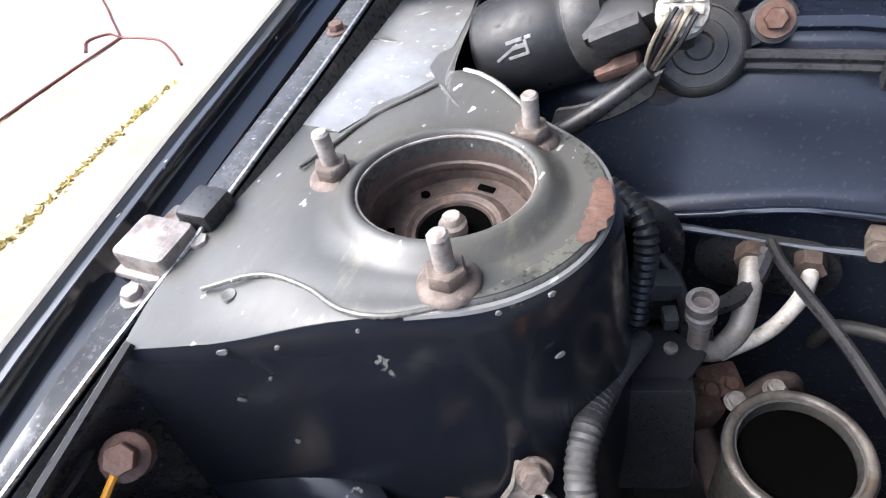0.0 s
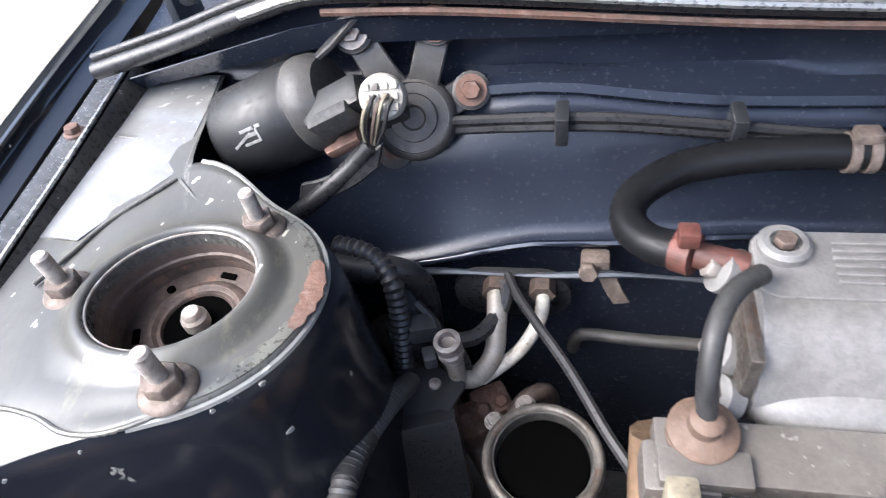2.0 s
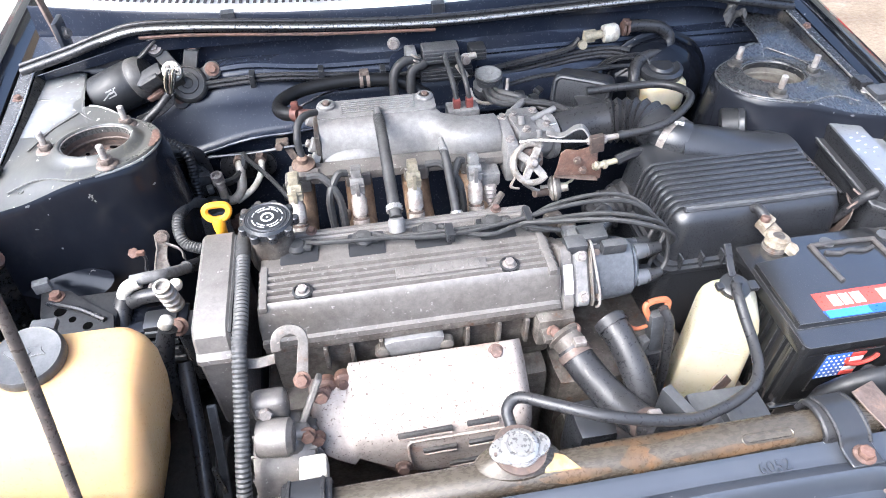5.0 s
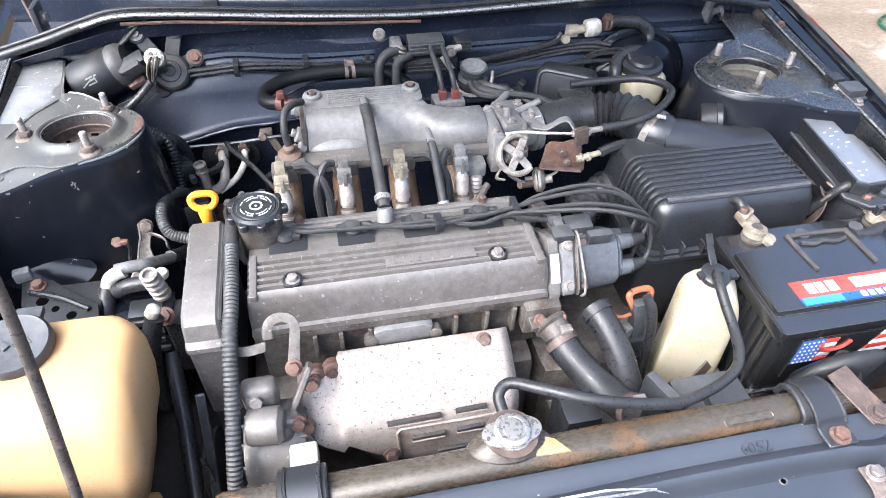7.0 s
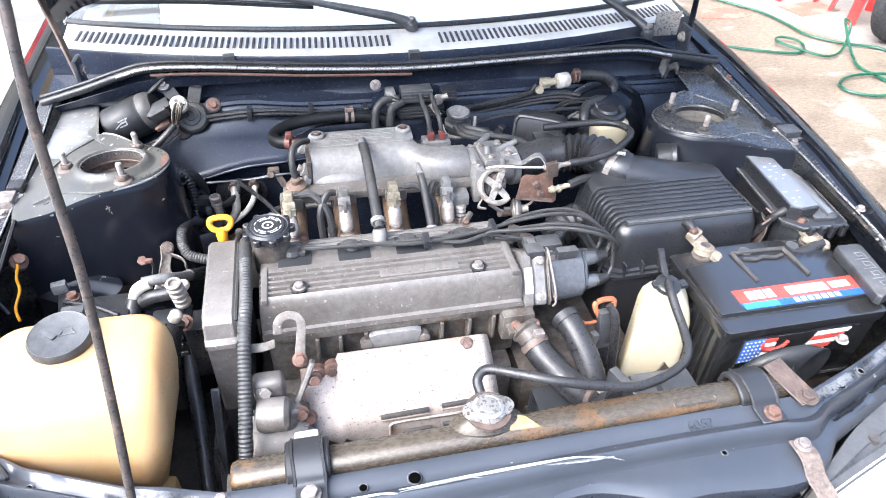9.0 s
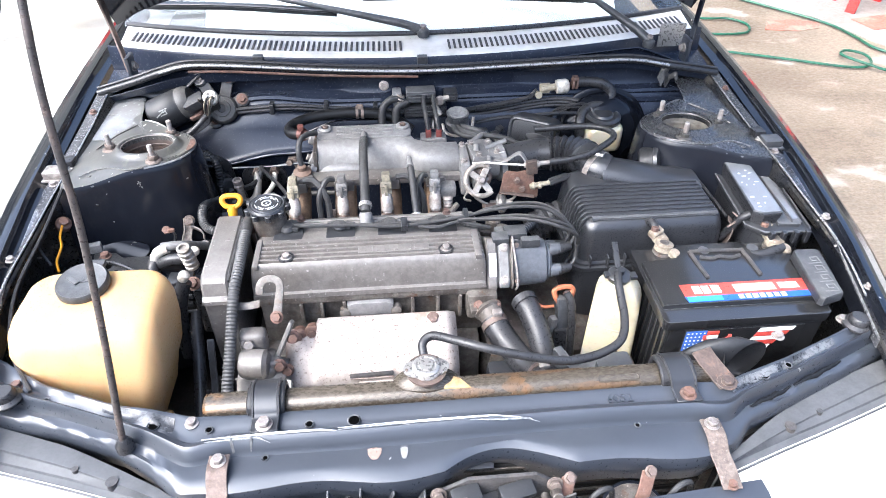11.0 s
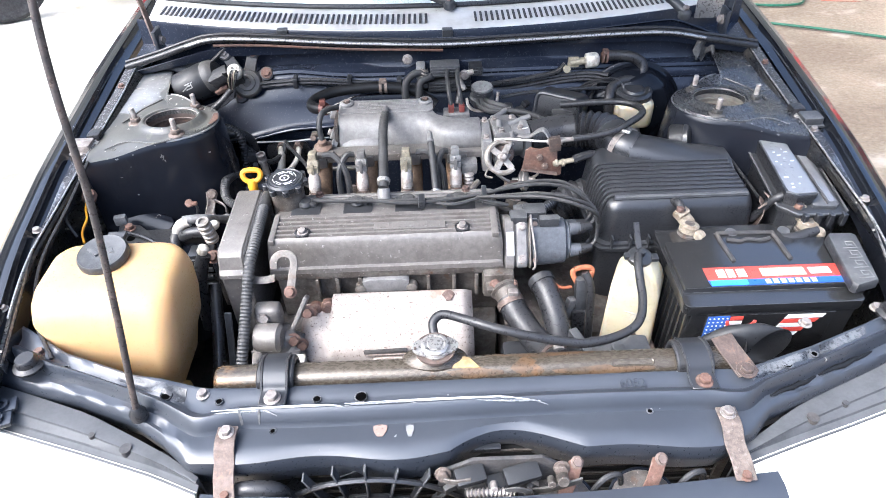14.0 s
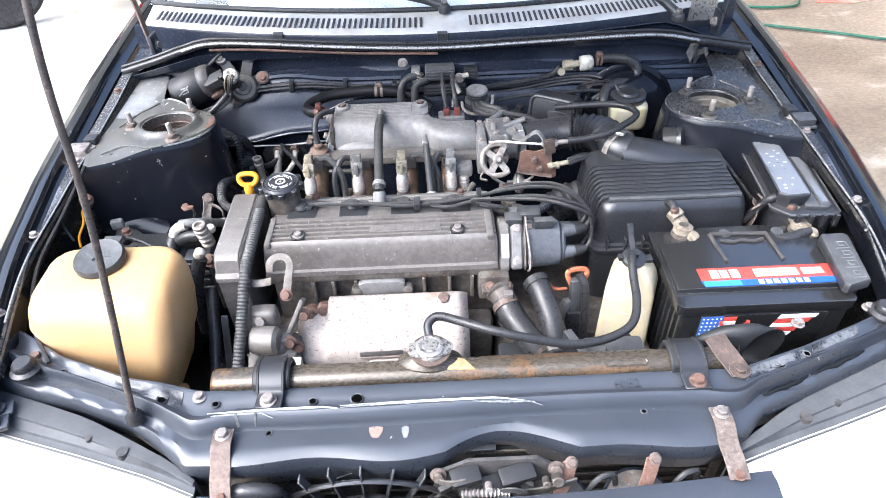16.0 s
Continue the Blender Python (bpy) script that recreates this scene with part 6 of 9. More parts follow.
part("hose_joint", join(rod((-0.260, 0.662, 0.816), (-0.250, 0.656, 0.818), 0.0135), box((-0.262, 0.650, 0.829), (-0.250, 0.662, 0.840), 0.002), rod((-0.250, 0.657, 0.818), (-0.222, 0.648, 0.818), 0.0085)), clamp_red, engine, "red-brown hose clamp and stub")
part("heater_hose", tube([(-0.02, 0.735, 0.775), (-0.07, 0.755, 0.802), (-0.135, 0.757, 0.812), (-0.19, 0.754, 0.813), (-0.245, 0.742, 0.812), (-0.278, 0.718, 0.810), (-0.286, 0.692, 0.810), (-0.275, 0.670, 0.813), (-0.254, 0.658, 0.818)], 0.0118, 14), rubber_dark, engine, "black heater hose, darkened for its shade")
part("heater_hose_clip", join(*[lathe([(0.014, -0.003), (0.014, 0.003)], (-0.141 + d, 0.757, 0.812), (1, 0, 0), 16) for d in (0, 0.012)], box((-0.143, 0.750, 0.823), (-0.127, 0.763, 0.831), 0.002)), nut_rust, engine)
# throttle body: flanges, bore, cast ledges and stubs
tb = part("throttle_body", lathe([(0.036, 0), (0.040, 0.004), (0.040, 0.010), (0.035, 0.013), (0.033, 0.05), (0.039, 0.055), (0.039, 0.066)], (0.098, 0.575, 0.772), (1, 0.18, 0), 24), alu_clean, engine, "pitted aluminium throttle body")
for lo_, hi_, t_ in (((0.068, 0.515, 0.74), (0.088, 0.606, 0.812), (0, 0, 0)), ((0.090, 0.545, 0.786), (0.128, 0.60, 0.812), (0, 6, 8)), ((0.094, 0.585, 0.792), (0.150, 0.63, 0.806), (0, 8, 12)), ((0.112, 0.535, 0.772), (0.150, 0.565, 0.800), (0, 0, 10)), ((0.128, 0.556, 0.79), (0.162, 0.585, 0.806), (4, 10, -14)), ((0.09, 0.51, 0.76), (0.125, 0.545, 0.786), (8, 0, 6)), ((0.10, 0.62, 0.775), (0.13, 0.65, 0.79), (0, 0, 20))):
    part("cast_ledge", box(lo_, hi_, 0.006, t_), alu_clean, tb)
for x, y, z in ((0.098, 0.598, 0.811), (0.135, 0.612, 0.807), (0.108, 0.552, 0.812), (0.148, 0.57, 0.806), (0.076, 0.53, 0.812), (0.077, 0.594, 0.812)):
    bolt(tb, (x, y, z), (0.1, 0, 1), 0.0055, steel)
for a_, b_, r_ in (((0.09, 0.61, 0.80), (0.135, 0.655, 0.806), 0.007), ((0.12, 0.59, 0.802), (0.172, 0.606, 0.812), 0.006), ((0.105, 0.57, 0.812), (0.104, 0.575, 0.826), 0.0065), ((0.13, 0.548, 0.80), (0.128, 0.55, 0.812), 0.005)):
    part("pipe_stub", rod(a_, b_, r_, r_ * 0.9, 12, 0.001), alu_clean, tb)
part("bright_tag", box((0.148, 0.566, 0.803), (0.162, 0.586, 0.8045), 0.0005, (-20, 0, 10)), label_white, tb, "bright paper tag")
# open cam wheel with a hub, spokes and a rim groove
cc = Vector((0.107, 0.504, 0.782))
cn_ = Vector((0.12, -0.80, 0.58)).normalized()
m3 = frame_of(cn_).to_3x3()
camw = part("throttle_cam", sweep([cc + m3 @ Vector((0.031 * math.cos(a), 0.031 * math.sin(a), 0.0)) for a in np.linspace(0.9, 5.4, 34)], 0.0052, 8), pipe_white, tb, "pale throttle cam wheel")
part("cam_flange", sweep([cc + m3 @ Vector((0.0335 * math.cos(a), 0.0335 * math.sin(a), -0.006)) for a in np.linspace(0.7, 3.6, 22)], 0.0022, 6), pipe_white, camw)
for a in (1.0, 2.4, 4.1, 5.3):
    d = m3 @ Vector((math.cos(a), math.sin(a), 0))
    part("cam_spoke", strip([cc + d * 0.004, cc + d * 0.018, cc + d * 0.030], 0.013, 0.004, cn_.cross(d)), pipe_white, camw)
part("cam_hub", lathe([(0.010, -0.004), (0.010, 0.004), (0.007, 0.006), (0.005, 0.012), (0.002, 0.0125)], cc, cn_, 14), steel, camw, "zinc cam nut")
part("return_spring", ribbed([cc + Vector((0.0, 0.012, -0.006)), cc + Vector((0.006, 0.03, -0.01))], 0.019, 0.005, 0.12), rust_dark, tb, "rusty return spring")
part("cam_lever", strip([cc + Vector((-0.024, -0.004, -0.016)), cc + Vector((-0.034, -0.008, -0.036)), cc + Vector((-0.02, -0.01, -0.042))], 0.012, 0.003, (0, -0.7, 0.7)), pipe_white, tb)
part("linkage", strip([cc + Vector((-0.012, -0.004, -0.036)), cc + Vector((0.006, -0.006, -0.05)), cc + Vector((0.016, -0.004, -0.056))], 0.014, 0.004, (0, -0.7, 0.7)), alu_clean, tb)
part("link_pin", rod(cc + Vector((0.006, -0.01, -0.056)), cc + Vector((0.034, 0.0, -0.064)), 0.0065, 0.0065, 12, 0.001), rust_dark, tb)
part("dashpot", lathe([(0.007, -0.012), (0.007, 0.0), (0.014, 0.002), (0.0205, 0.006), (0.0215, 0.009), (0.019, 0.010), (0.0215, 0.011), (0.0215, 0.015), (0.015, 0.021), (0.008, 0.022), (0.007, 0.034)], (0.142, 0.512, 0.718), (0.95, -0.25, 0.2), 24), pipe_white, tb, "pale throttle dashpot")
part("dashpot_hook", tube([(0.165, 0.505, 0.728), (0.178, 0.50, 0.742), (0.176, 0.503, 0.757)], 0.0025, 6), pipe_white, tb)
# the cable bracket stands across the bay, with two threaded cable ends
bk = part("cable_bracket", prism([(0.144, 0.752), (0.160, 0.749), (0.196, 0.745), (0.214, 0.737), (0.224, 0.742), (0.223, 0.764), (0.214, 0.772), (0.211, 0.806), (0.203, 0.813), (0.196, 0.806), (0.178, 0.802), (0.158, 0.806), (0.150, 0.80), (0.148, 0.778)], 0.496, 0.4995, 0.0012, "y"), rust, engine, "rusty throttle cable bracket")
part("bracket_strut", strip([(0.140, 0.545, 0.806), (0.160, 0.528, 0.812), (0.176, 0.516, 0.832), (0.186, 0.508, 0.836), (0.197, 0.502, 0.820), (0.207, 0.499, 0.803)], 0.014, 0.003, (0.3, 1, 0)), alu_clean, bk, "bright bracket strut")
part("bracket_flap", box((0.194, 0.488, 0.800), (0.216, 0.498, 0.830), 0.002, (0, -8, 0)), rust_dark, bk)
part("bracket_fold", strip([(0.146, 0.498, 0.757), (0.18, 0.492, 0.753), (0.214, 0.489, 0.748)], 0.012, 0.002, (0, 1, 0)), rust_dark, bk)
for p in ((0.178, 0.4945, 0.785), (0.19, 0.4945, 0.764)):
    bolt(bk, p, (0, -1, 0.1), 0.005, rust_dark)
for p in ((0.201, 0.496, 0.819), (0.214, 0.496, 0.819), (0.209, 0.492, 0.771), (0.222, 0.492, 0.772)):
    part("cable_nut", hexagon(p, (1, 0, 0), 0.0078, 0.006), steel if p[2] > 0.8 else beige_plastic, bk)
part("cable_ferrule", rod((0.19, 0.496, 0.818), (0.246, 0.498, 0.822), 0.0055, 0.0045, 12, 0.001), steel, bk)
part("cable_ferrule", rod((0.205, 0.492, 0.770), (0.25, 0.494, 0.777), 0.0055, 0.0048, 12, 0.001), beige_plastic, bk)
part("inner_cable", tube([(0.092, 0.53, 0.806), (0.118, 0.522, 0.812), (0.15, 0.508, 0.816), (0.195, 0.496, 0.818)], 0.0026, 6), chrome, engine)
part("accelerator_cable", tube([(0.24, 0.498, 0.822), (0.28, 0.498, 0.826), (0.32, 0.503, 0.833), (0.350, 0.52, 0.838), (0.378, 0.548, 0.836), (0.391, 0.575, 0.833), (0.384, 0.606, 0.829), (0.355, 0.626, 0.826), (0.30, 0.634, 0.822), (0.24, 0.642, 0.815)], 0.0068, 10), rubber, engine, "black accelerator cable")
part("kickdown_cable", tube([(0.245, 0.494, 0.776), (0.268, 0.497, 0.783), (0.286, 0.50, 0.782), (0.297, 0.495, 0.765), (0.297, 0.48, 0.72), (0.29, 0.46, 0.66)], 0.0085, 8), rubber, engine)
# sensor block with red plugs, and the round regulator
sb = part("sensor_block", box((-0.005, 0.635, 0.78), (0.050, 0.668, 0.806), 0.004), grey_plastic, engine, "grey sensor block")
for x in (0.012, 0.034):
    part("red_plug", box((x - 0.006, 0.642, 0.805), (x + 0.006, 0.656, 0.822), 0.002), red_plastic, sb)
    part("plug_wire", tube([(x, 0.65, 0.82), (x - 0.004, 0.665, 0.845), (x - 0.006, 0.71, 0.855), (x - 0.002, 0.76, 0.85)], 0.0045, 8), rubber_grey, sb)
rg = part("pressure_regulator", lathe([(0.020, -0.03), (0.026, -0.02), (0.027, -0.008), (0.022, -0.004), (0.022, 0.006), (0.0245, 0.008), (0.0245, 0.014)], (0.081, 0.712, 0.813), (0, -0.1, 1), 24), plastic_grey, engine, "grey vacuum regulator")
part("regulator_disc", lathe([(0.0215, 0.013), (0.0215, 0.0165), (0.010, 0.017), (0.006, 0.0155), (0.002, 0.0155)], (0.081, 0.712, 0.813), (0, -0.1, 1), 24), grey_plastic, rg, "pale round lid")
part("regulator_wire_clip", tube([(0.048, 0.712, 0.80), (0.052, 0.694, 0.79), (0.07, 0.682, 0.786), (0.098, 0.684, 0.788), (0.112, 0.70, 0.795), (0.116, 0.71, 0.815)], 0.0035, 6), pipe_white, rg)
for k, (e, h) in enumerate((((0.165, 0.645, 0.80), 0.0), ((0.18, 0.63, 0.802), 0.006), ((0.145, 0.655, 0.798), 0.012))):
    part("vacuum_hose", tube([(0.070 + 0.009 * k, 0.692, 0.806), (0.076 + 0.009 * k, 0.672, 0.800 + h), (0.10 + 0.012 * k, 0.652, 0.80 + h), e, Vector(e) + Vector((0.03, -0.03, -0.01))], 0.0055, 8), rubber_grey, engine, "grey vacuum hose")
part("fuel_pipe", tube([(0.125, 0.73, 0.79), (0.18, 0.735, 0.797), (0.25, 0.735, 0.80), (0.33, 0.74, 0.80), (0.40, 0.75, 0.79)], 0.0042, 8), rubber, engine)
part("small_clutter", join(*[box((x, y, z), (x + 0.018, y + 0.014, z + 0.012), 0.003, (10 * k, 8, 24 * k)) for k, (x, y, z) in enumerate(((0.13, 0.70, 0.775), (0.155, 0.695, 0.768), (0.17, 0.715, 0.77), (0.12, 0.69, 0.76)))]), plastic, engine, "small black connectors")

# distributor and leads
DC, DU, DV = Vector((0, 0.316, 0.726)), Vector((0, 0.82, -0.57)), Vector((0, 0.57, 0.82))


def on_cap(x, u, v):
    return Vector((x, 0, 0)) + DC + DU * u + DV * v


def cap_block(x0, x1, h, r, shrink=0.0):
    rows = []
    for x, g in ((x0, 0.003), (x0 + 0.003, 0), (lerp(x0, x1, 0.6), shrink * 0.4), (x1 - 0.004, shrink), (x1, shrink + 0.004)):
        rows.append([on_cap(x, a, b) for a, b in rounded(-h + g, -h + g, h - g, h - g, r)])
    return loft(rows)


ds = part("distributor", cap_block(0.088, 0.108, 0.047, 0.012), alu, engine, "grey distributor body", 40)
part("mount_flange", cap_block(0.109, 0.131, 0.044, 0.010), alu_clean, ds, "grey cast mounting flange", 40)
part("distributor_rim", cap_block(0.1315, 0.137, 0.046, 0.014), alu_dirty, ds, "", 40)
dcap = part("distributor_cap", cap_block(0.137, 0.200, 0.0435, 0.026, 0.003), cap_blue, ds, "blue-grey plastic distributor cap", 40)
part("cap_step", cap_block(0.198, 0.208, 0.034, 0.022), cap_blue, dcap, "", 40)
part("white_tag", moved(box((-0.0065, -0.021, -0.0006), (0.0065, 0.021, 0.0006), 0.0003), Matrix.Translation(on_cap(0.099, -0.0476, 0.0)) @ Matrix((Vector((1, 0, 0)), DV, Vector((0, -0.82, 0.57)))).transposed().to_4x4()), label_white, ds, "white paper tag")
part("cap_clip", tube([on_cap(0.139 + 0.003 * math.sin(0.9 * k), u, v) for k, (u, v) in enumerate(((-0.038, -0.047), (-0.047, -0.040), (-0.0485, -0.02), (-0.0475, 0.0), (-0.0485, 0.02), (-0.047, 0.038), (-0.036, 0.0475), (0.0, 0.0475)))], 0.002, 6), steel, dcap, "bright wire spring clip")
for u_, w__ in ((-0.02, 0.009), (0.004, 0.011)):
    part("top_connector", box(on_cap(0.112, u_, 0.046), on_cap(0.112, u_, 0.046) + Vector((0.022, 0.018, w__)), 0.002), grey_plastic, ds, "pale grey connector")
for v in (-0.028, 0.03):
    bolt(ds, on_cap(0.12, -0.044, v), (0, -0.82, 0.57), 0.006, steel)
    part("cap_screw", rod(on_cap(0.142, -0.047, v * 1.1), on_cap(0.142, -0.040, v * 1.1), 0.0045, n=10), rust_dark, dcap)
part("vent_block", box((0.118, 0.315, 0.766), (0.150, 0.335, 0.782), 0.004, (20, 0, 0)), alu_clean, ds)
towers = [tuple(on_cap(0.206, u, v)) for u, v in ((0.018, 0.022), (-0.02, 0.02), (-0.02, -0.018), (0.018, -0.02))]
for i, (x, tw) in enumerate(zip(PLUGS, towers)):
    part("cap_tower", rod(tw, Vector(tw) + Vector((0.02, 0, 0.002)), 0.0125, 0.0105, 14, 0.001), cap_blue, dcap)
    part("lead_boot", rod(Vector(tw) + Vector((0.014, 0, 0)), Vector(tw) + Vector((0.040, 0.002, 0.004)), 0.0115, 0.0075, 14, 0.001), rubber, dcap)
    y0 = 0.381
    lane = 0.366 - 0.011 * i
    hi_ = 0.006 * (i % 2) + 0.003 * i
    pts = [(x + 0.012, y0, 0.786), (x + 0.04, lerp(y0, lane, 0.6), 0.789), (max(x + 0.08, lerp(x, 0.06, 0.5)), lane, 0.789 + 0.002 * i), (0.045, lane + 0.003 * i, 0.792 + hi_), (0.10, lane + 0.012 - 0.006 * i, 0.802 + hi_), (0.155, lane + 0.012 - 0.012 * i, 0.812 + hi_), (0.205, lane + 0.008 - 0.016 * i, 0.808 + hi_), (0.240 + 0.004 * i, lane - 0.012 - 0.008 * i, 0.79), (0.254, tw[1] + 0.012, tw[2] + 0.02), (tw[0] + 0.034, tw[1], tw[2] + 0.003)]
    part("spark_plug_lead", tube(pts, 0.0034, 8), rubber_grey, engine, "grey spark plug lead")
part("lead_holder", box((-0.058, 0.346, 0.784), (-0.046, 0.372, 0.799), 0.002), plastic, engine)
part("lead_holder", box((0.055, 0.348, 0.786), (0.064, 0.378, 0.808), 0.002), plastic, engine)
part("distributor_connector", join(box((0.125, 0.315, 0.765), (0.165, 0.345, 0.79), 0.005), box((0.10, 0.30, 0.775), (0.13, 0.325, 0.792), 0.004), box((0.15, 0.295, 0.772), (0.185, 0.31, 0.79), 0.004)), plastic_grey, engine)
part("connector_hose", ribbed([(0.16, 0.34, 0.775), (0.185, 0.37, 0.77), (0.20, 0.41, 0.75), (0.205, 0.45, 0.70)], 0.008, 0.006, 0.12), plastic, engine)
for x, y, z in ((0.118, 0.42, 0.745), (0.135, 0.40, 0.74), (0.10, 0.41, 0.73)):
    part("water_outlet", lathe([(0.014, 0), (0.014, 0.02), (0.011, 0.022)], (x, y, z - 0.02), (0.2, 0.1, 1), 14), alu_dirty, engine)

# coolant outlets, hoses
th = part("thermostat_housing", join(lathe([(0.024, 0), (0.026, 0.006), (0.022, 0.01), (0.021, 0.03)], (0.085, 0.235, 0.69), (0.35, -0.85, -0.2), 20), box((0.05, 0.24, 0.66), (0.105, 0.275, 0.715), 0.008), box((0.055, 0.22, 0.69), (0.08, 0.245, 0.70), 0.003)), alu_dirty, engine, "corroded thermostat housing")
bolt(th, (0.07, 0.232, 0.70), (0, -0.6, 0.8), 0.007, rust)
bolt(th, (0.10, 0.232, 0.70), (0, -0.6, 0.8), 0.007, rust)
top_hose = part("radiator_hose", tube([(0.093, 0.214, 0.684), (0.105, 0.185, 0.672), (0.13, 0.14, 0.66), (0.15, 0.095, 0.67), (0.16, 0.055, 0.70)], 0.0225, 16), rubber, engine, "black top radiator hose")
for p, d in (((0.096, 0.205, 0.680), (0.3, -0.8, -0.3)), ((0.153, 0.085, 0.676), (0.2, -0.8, 0.5))):
    part("hose_clamp", lathe([(0.0245, -0.005), (0.0245, 0.005)], p, d, 18), rust_dark, top_hose)
    part("clamp_ear", box(Vector(p) + Vector((-0.006, -0.006, 0.022)), Vector(p) + Vector((0.010, 0.006, 0.032)), 0.002), steel, top_hose)
h2 = part("bypass_hose", tube([(0.145, 0.232, 0.712), (0.155, 0.205, 0.705), (0.168, 0.16, 0.675), (0.176, 0.115, 0.62), (0.178, 0.085, 0.54)], 0.0205, 16), rubber, engine, "black lower radiator hose")
part("hose_clamp", lathe([(0.023, -0.006), (0.023, 0.006)], (0.149, 0.224, 0.711), (0.3, -0.9, -0.2), 18), rubber, h2)
part("gearbox", join(box((0.085, 0.22, 0.34), (0.32, 0.46, 0.58), 0.04), box((0.10, 0.14, 0.34), (0.24, 0.3, 0.5), 0.03)), alu_dirty, engine, "oily gearbox casing")
part("starter_clutter", join(box((0.075, 0.10, 0.52), (0.13, 0.16, 0.64), 0.012), box((0.13, 0.10, 0.44), (0.2, 0.14, 0.53), 0.01)), plastic, engine)
# lifting eye in orange with a connector
LV = Vector((0, 0.5, 0.86))
loop_pts = [Vector((0.222 + 0.8 * a, 0.24, 0.708)) + LV * (0.78 * b) for a, b in ((-0.016, 0.014), (0.0, 0.017), (0.016, 0.016), (0.021, 0.008), (0.014, -0.010), (0.004, -0.022), (-0.008, -0.022), (-0.016, -0.010), (-0.021, 0.006), (-0.016, 0.014))]
part("orange_loop", tube(loop_pts, 0.0048, 8), orange, engine, "orange plastic wiring loop")
part("loop_connector", box((0.209, 0.218, 0.645), (0.230, 0.236, 0.708), 0.005, (-14, 0, 6)), plastic_grey, engine)
part("loop_sleeve", box((0.204, 0.20, 0.58), (0.228, 0.226, 0.65), 0.006, (-8, 0, 4)), rubber, engine)
part("foil_wrap", box((0.192, 0.212, 0.62), (0.208, 0.226, 0.672), 0.004, (0, 12, 20)), grey_plastic, engine)
part("ground_wire", tube([(0.16, 0.225, 0.715), (0.18, 0.215, 0.705), (0.20, 0.22, 0.70)], 0.0028, 6), orange, engine)
part("loom_drop", tube([(0.222, 0.228, 0.725), (0.232, 0.215, 0.70), (0.236, 0.20, 0.62), (0.236, 0.19, 0.52)], 0.007, 10), rubber, engine)

# dipstick
dip = part("dipstick", tube([(-0.378, 0.462, 0.771), (-0.378, 0.466, 0.72), (-0.376, 0.47, 0.6)], 0.004, 8), steel, engine)
HD = Vector((0, 0.45, 0.89))
ring_d = [Vector((-0.378 + 0.84 * a, 0.464, 0.774)) + HD * (0.84 * b) for a, b in ((-0.004, 0.0), (-0.0135, 0.004), (-0.0195, 0.0115), (-0.020, 0.0195), (-0.014, 0.0255), (0.0, 0.027), (0.014, 0.0255), (0.020, 0.0195), (0.0195, 0.0115), (0.0135, 0.004), (0.004, 0.0), (-0.004, 0.0))]
part("dipstick_handle", join(tube(ring_d, 0.0052, 8), lathe([(0.0085, -0.016), (0.0098, -0.006), (0.0085, 0.0), (0.007, 0.004)], (-0.378, 0.463, 0.774), (0, 0.15, 1), 14), rod((-0.378, 0.462, 0.748), (-0.378, 0.462, 0.758), 0.0085)), yellow, dip, "yellow dipstick handle")
# round can behind the engine
can = part("oil_filter", lathe([(0.043, -0.09), (0.043, -0.002), (0.046, 0.0), (0.046, 0.006), (0.042, 0.007), (0.037, 0.006), (0.036, -0.004), (0.001, -0.006)], (-0.337, 0.600, 0.642), (0, 0, 1), 32), motor_grey, engine, "grimy round pump housing")
part("housing_rim", sweep([Vector((-0.337 + 0.042 * math.cos(q), 0.600 + 0.042 * math.sin(q), 0.6475)) for q in np.linspace(0, 2 * math.pi, 41)], 0.0038, 8), alu_dirty, can, "pale thin rim", 60)
# black disc paints the shade inside the open rim
part("filter_cap", lathe([(0.0355, -0.004), (0.0345, -0.001), (0.030, 0.0005), (0.001, 0.001)], (-0.337, 0.600, 0.642), (0, 0, 1), 32), hole_black, can, "black disc for the shaded inside of the rim")
for a in (1.9, 2.5):
    bolt(can, (-0.337 + 0.049 * math.cos(a), 0.600 + 0.049 * math.sin(a), 0.642), (0, 0, 1), 0.006, steel)

# alternator and brackets at the front corner
alt = part("alternator", join(lathe([(0.03, 0), (0.052, 0.004), (0.055, 0.015), (0.055, 0.07), (0.05, 0.08), (0.03, 0.084)], (-0.345, 0.175, 0.575), (1, 0, 0), 24), box((-0.335, 0.155, 0.60), (-0.275, 0.215, 0.645), 0.019, None, 4), lathe([(0.010, 0), (0.022, 0.002), (0.024, 0.006), (0.024, 0.040), (0.018, 0.046), (0.008, 0.047)], (-0.332, 0.170, 0.652), (1, -0.1, 0), 24)), alu, engine, "dusty aluminium alternator")
for a in range(10):
    q = 2 * math.pi * a / 10
    part("alternator_fin", box((-0.344, 0.175 + 0.045 * math.cos(q) - 0.002, 0.575 + 0.045 * math.sin(q) - 0.008), (-0.262, 0.175 + 0.045 * math.cos(q) + 0.002, 0.575 + 0.045 * math.sin(q) + 0.008), 0.001), alu, alt)
part("alternator_bracket", join(box((-0.335, 0.19, 0.645), (-0.29, 0.22, 0.69), 0.012, None, 3), strip([(-0.285, 0.185, 0.625), (-0.265, 0.205, 0.66), (-0.248, 0.222, 0.69)], 0.022, 0.008, (0, 1, -0.6)), box((-0.305, 0.165, 0.615), (-0.268, 0.19, 0.65), 0.011, None, 3)), alu, alt, "cast alternator bracket")
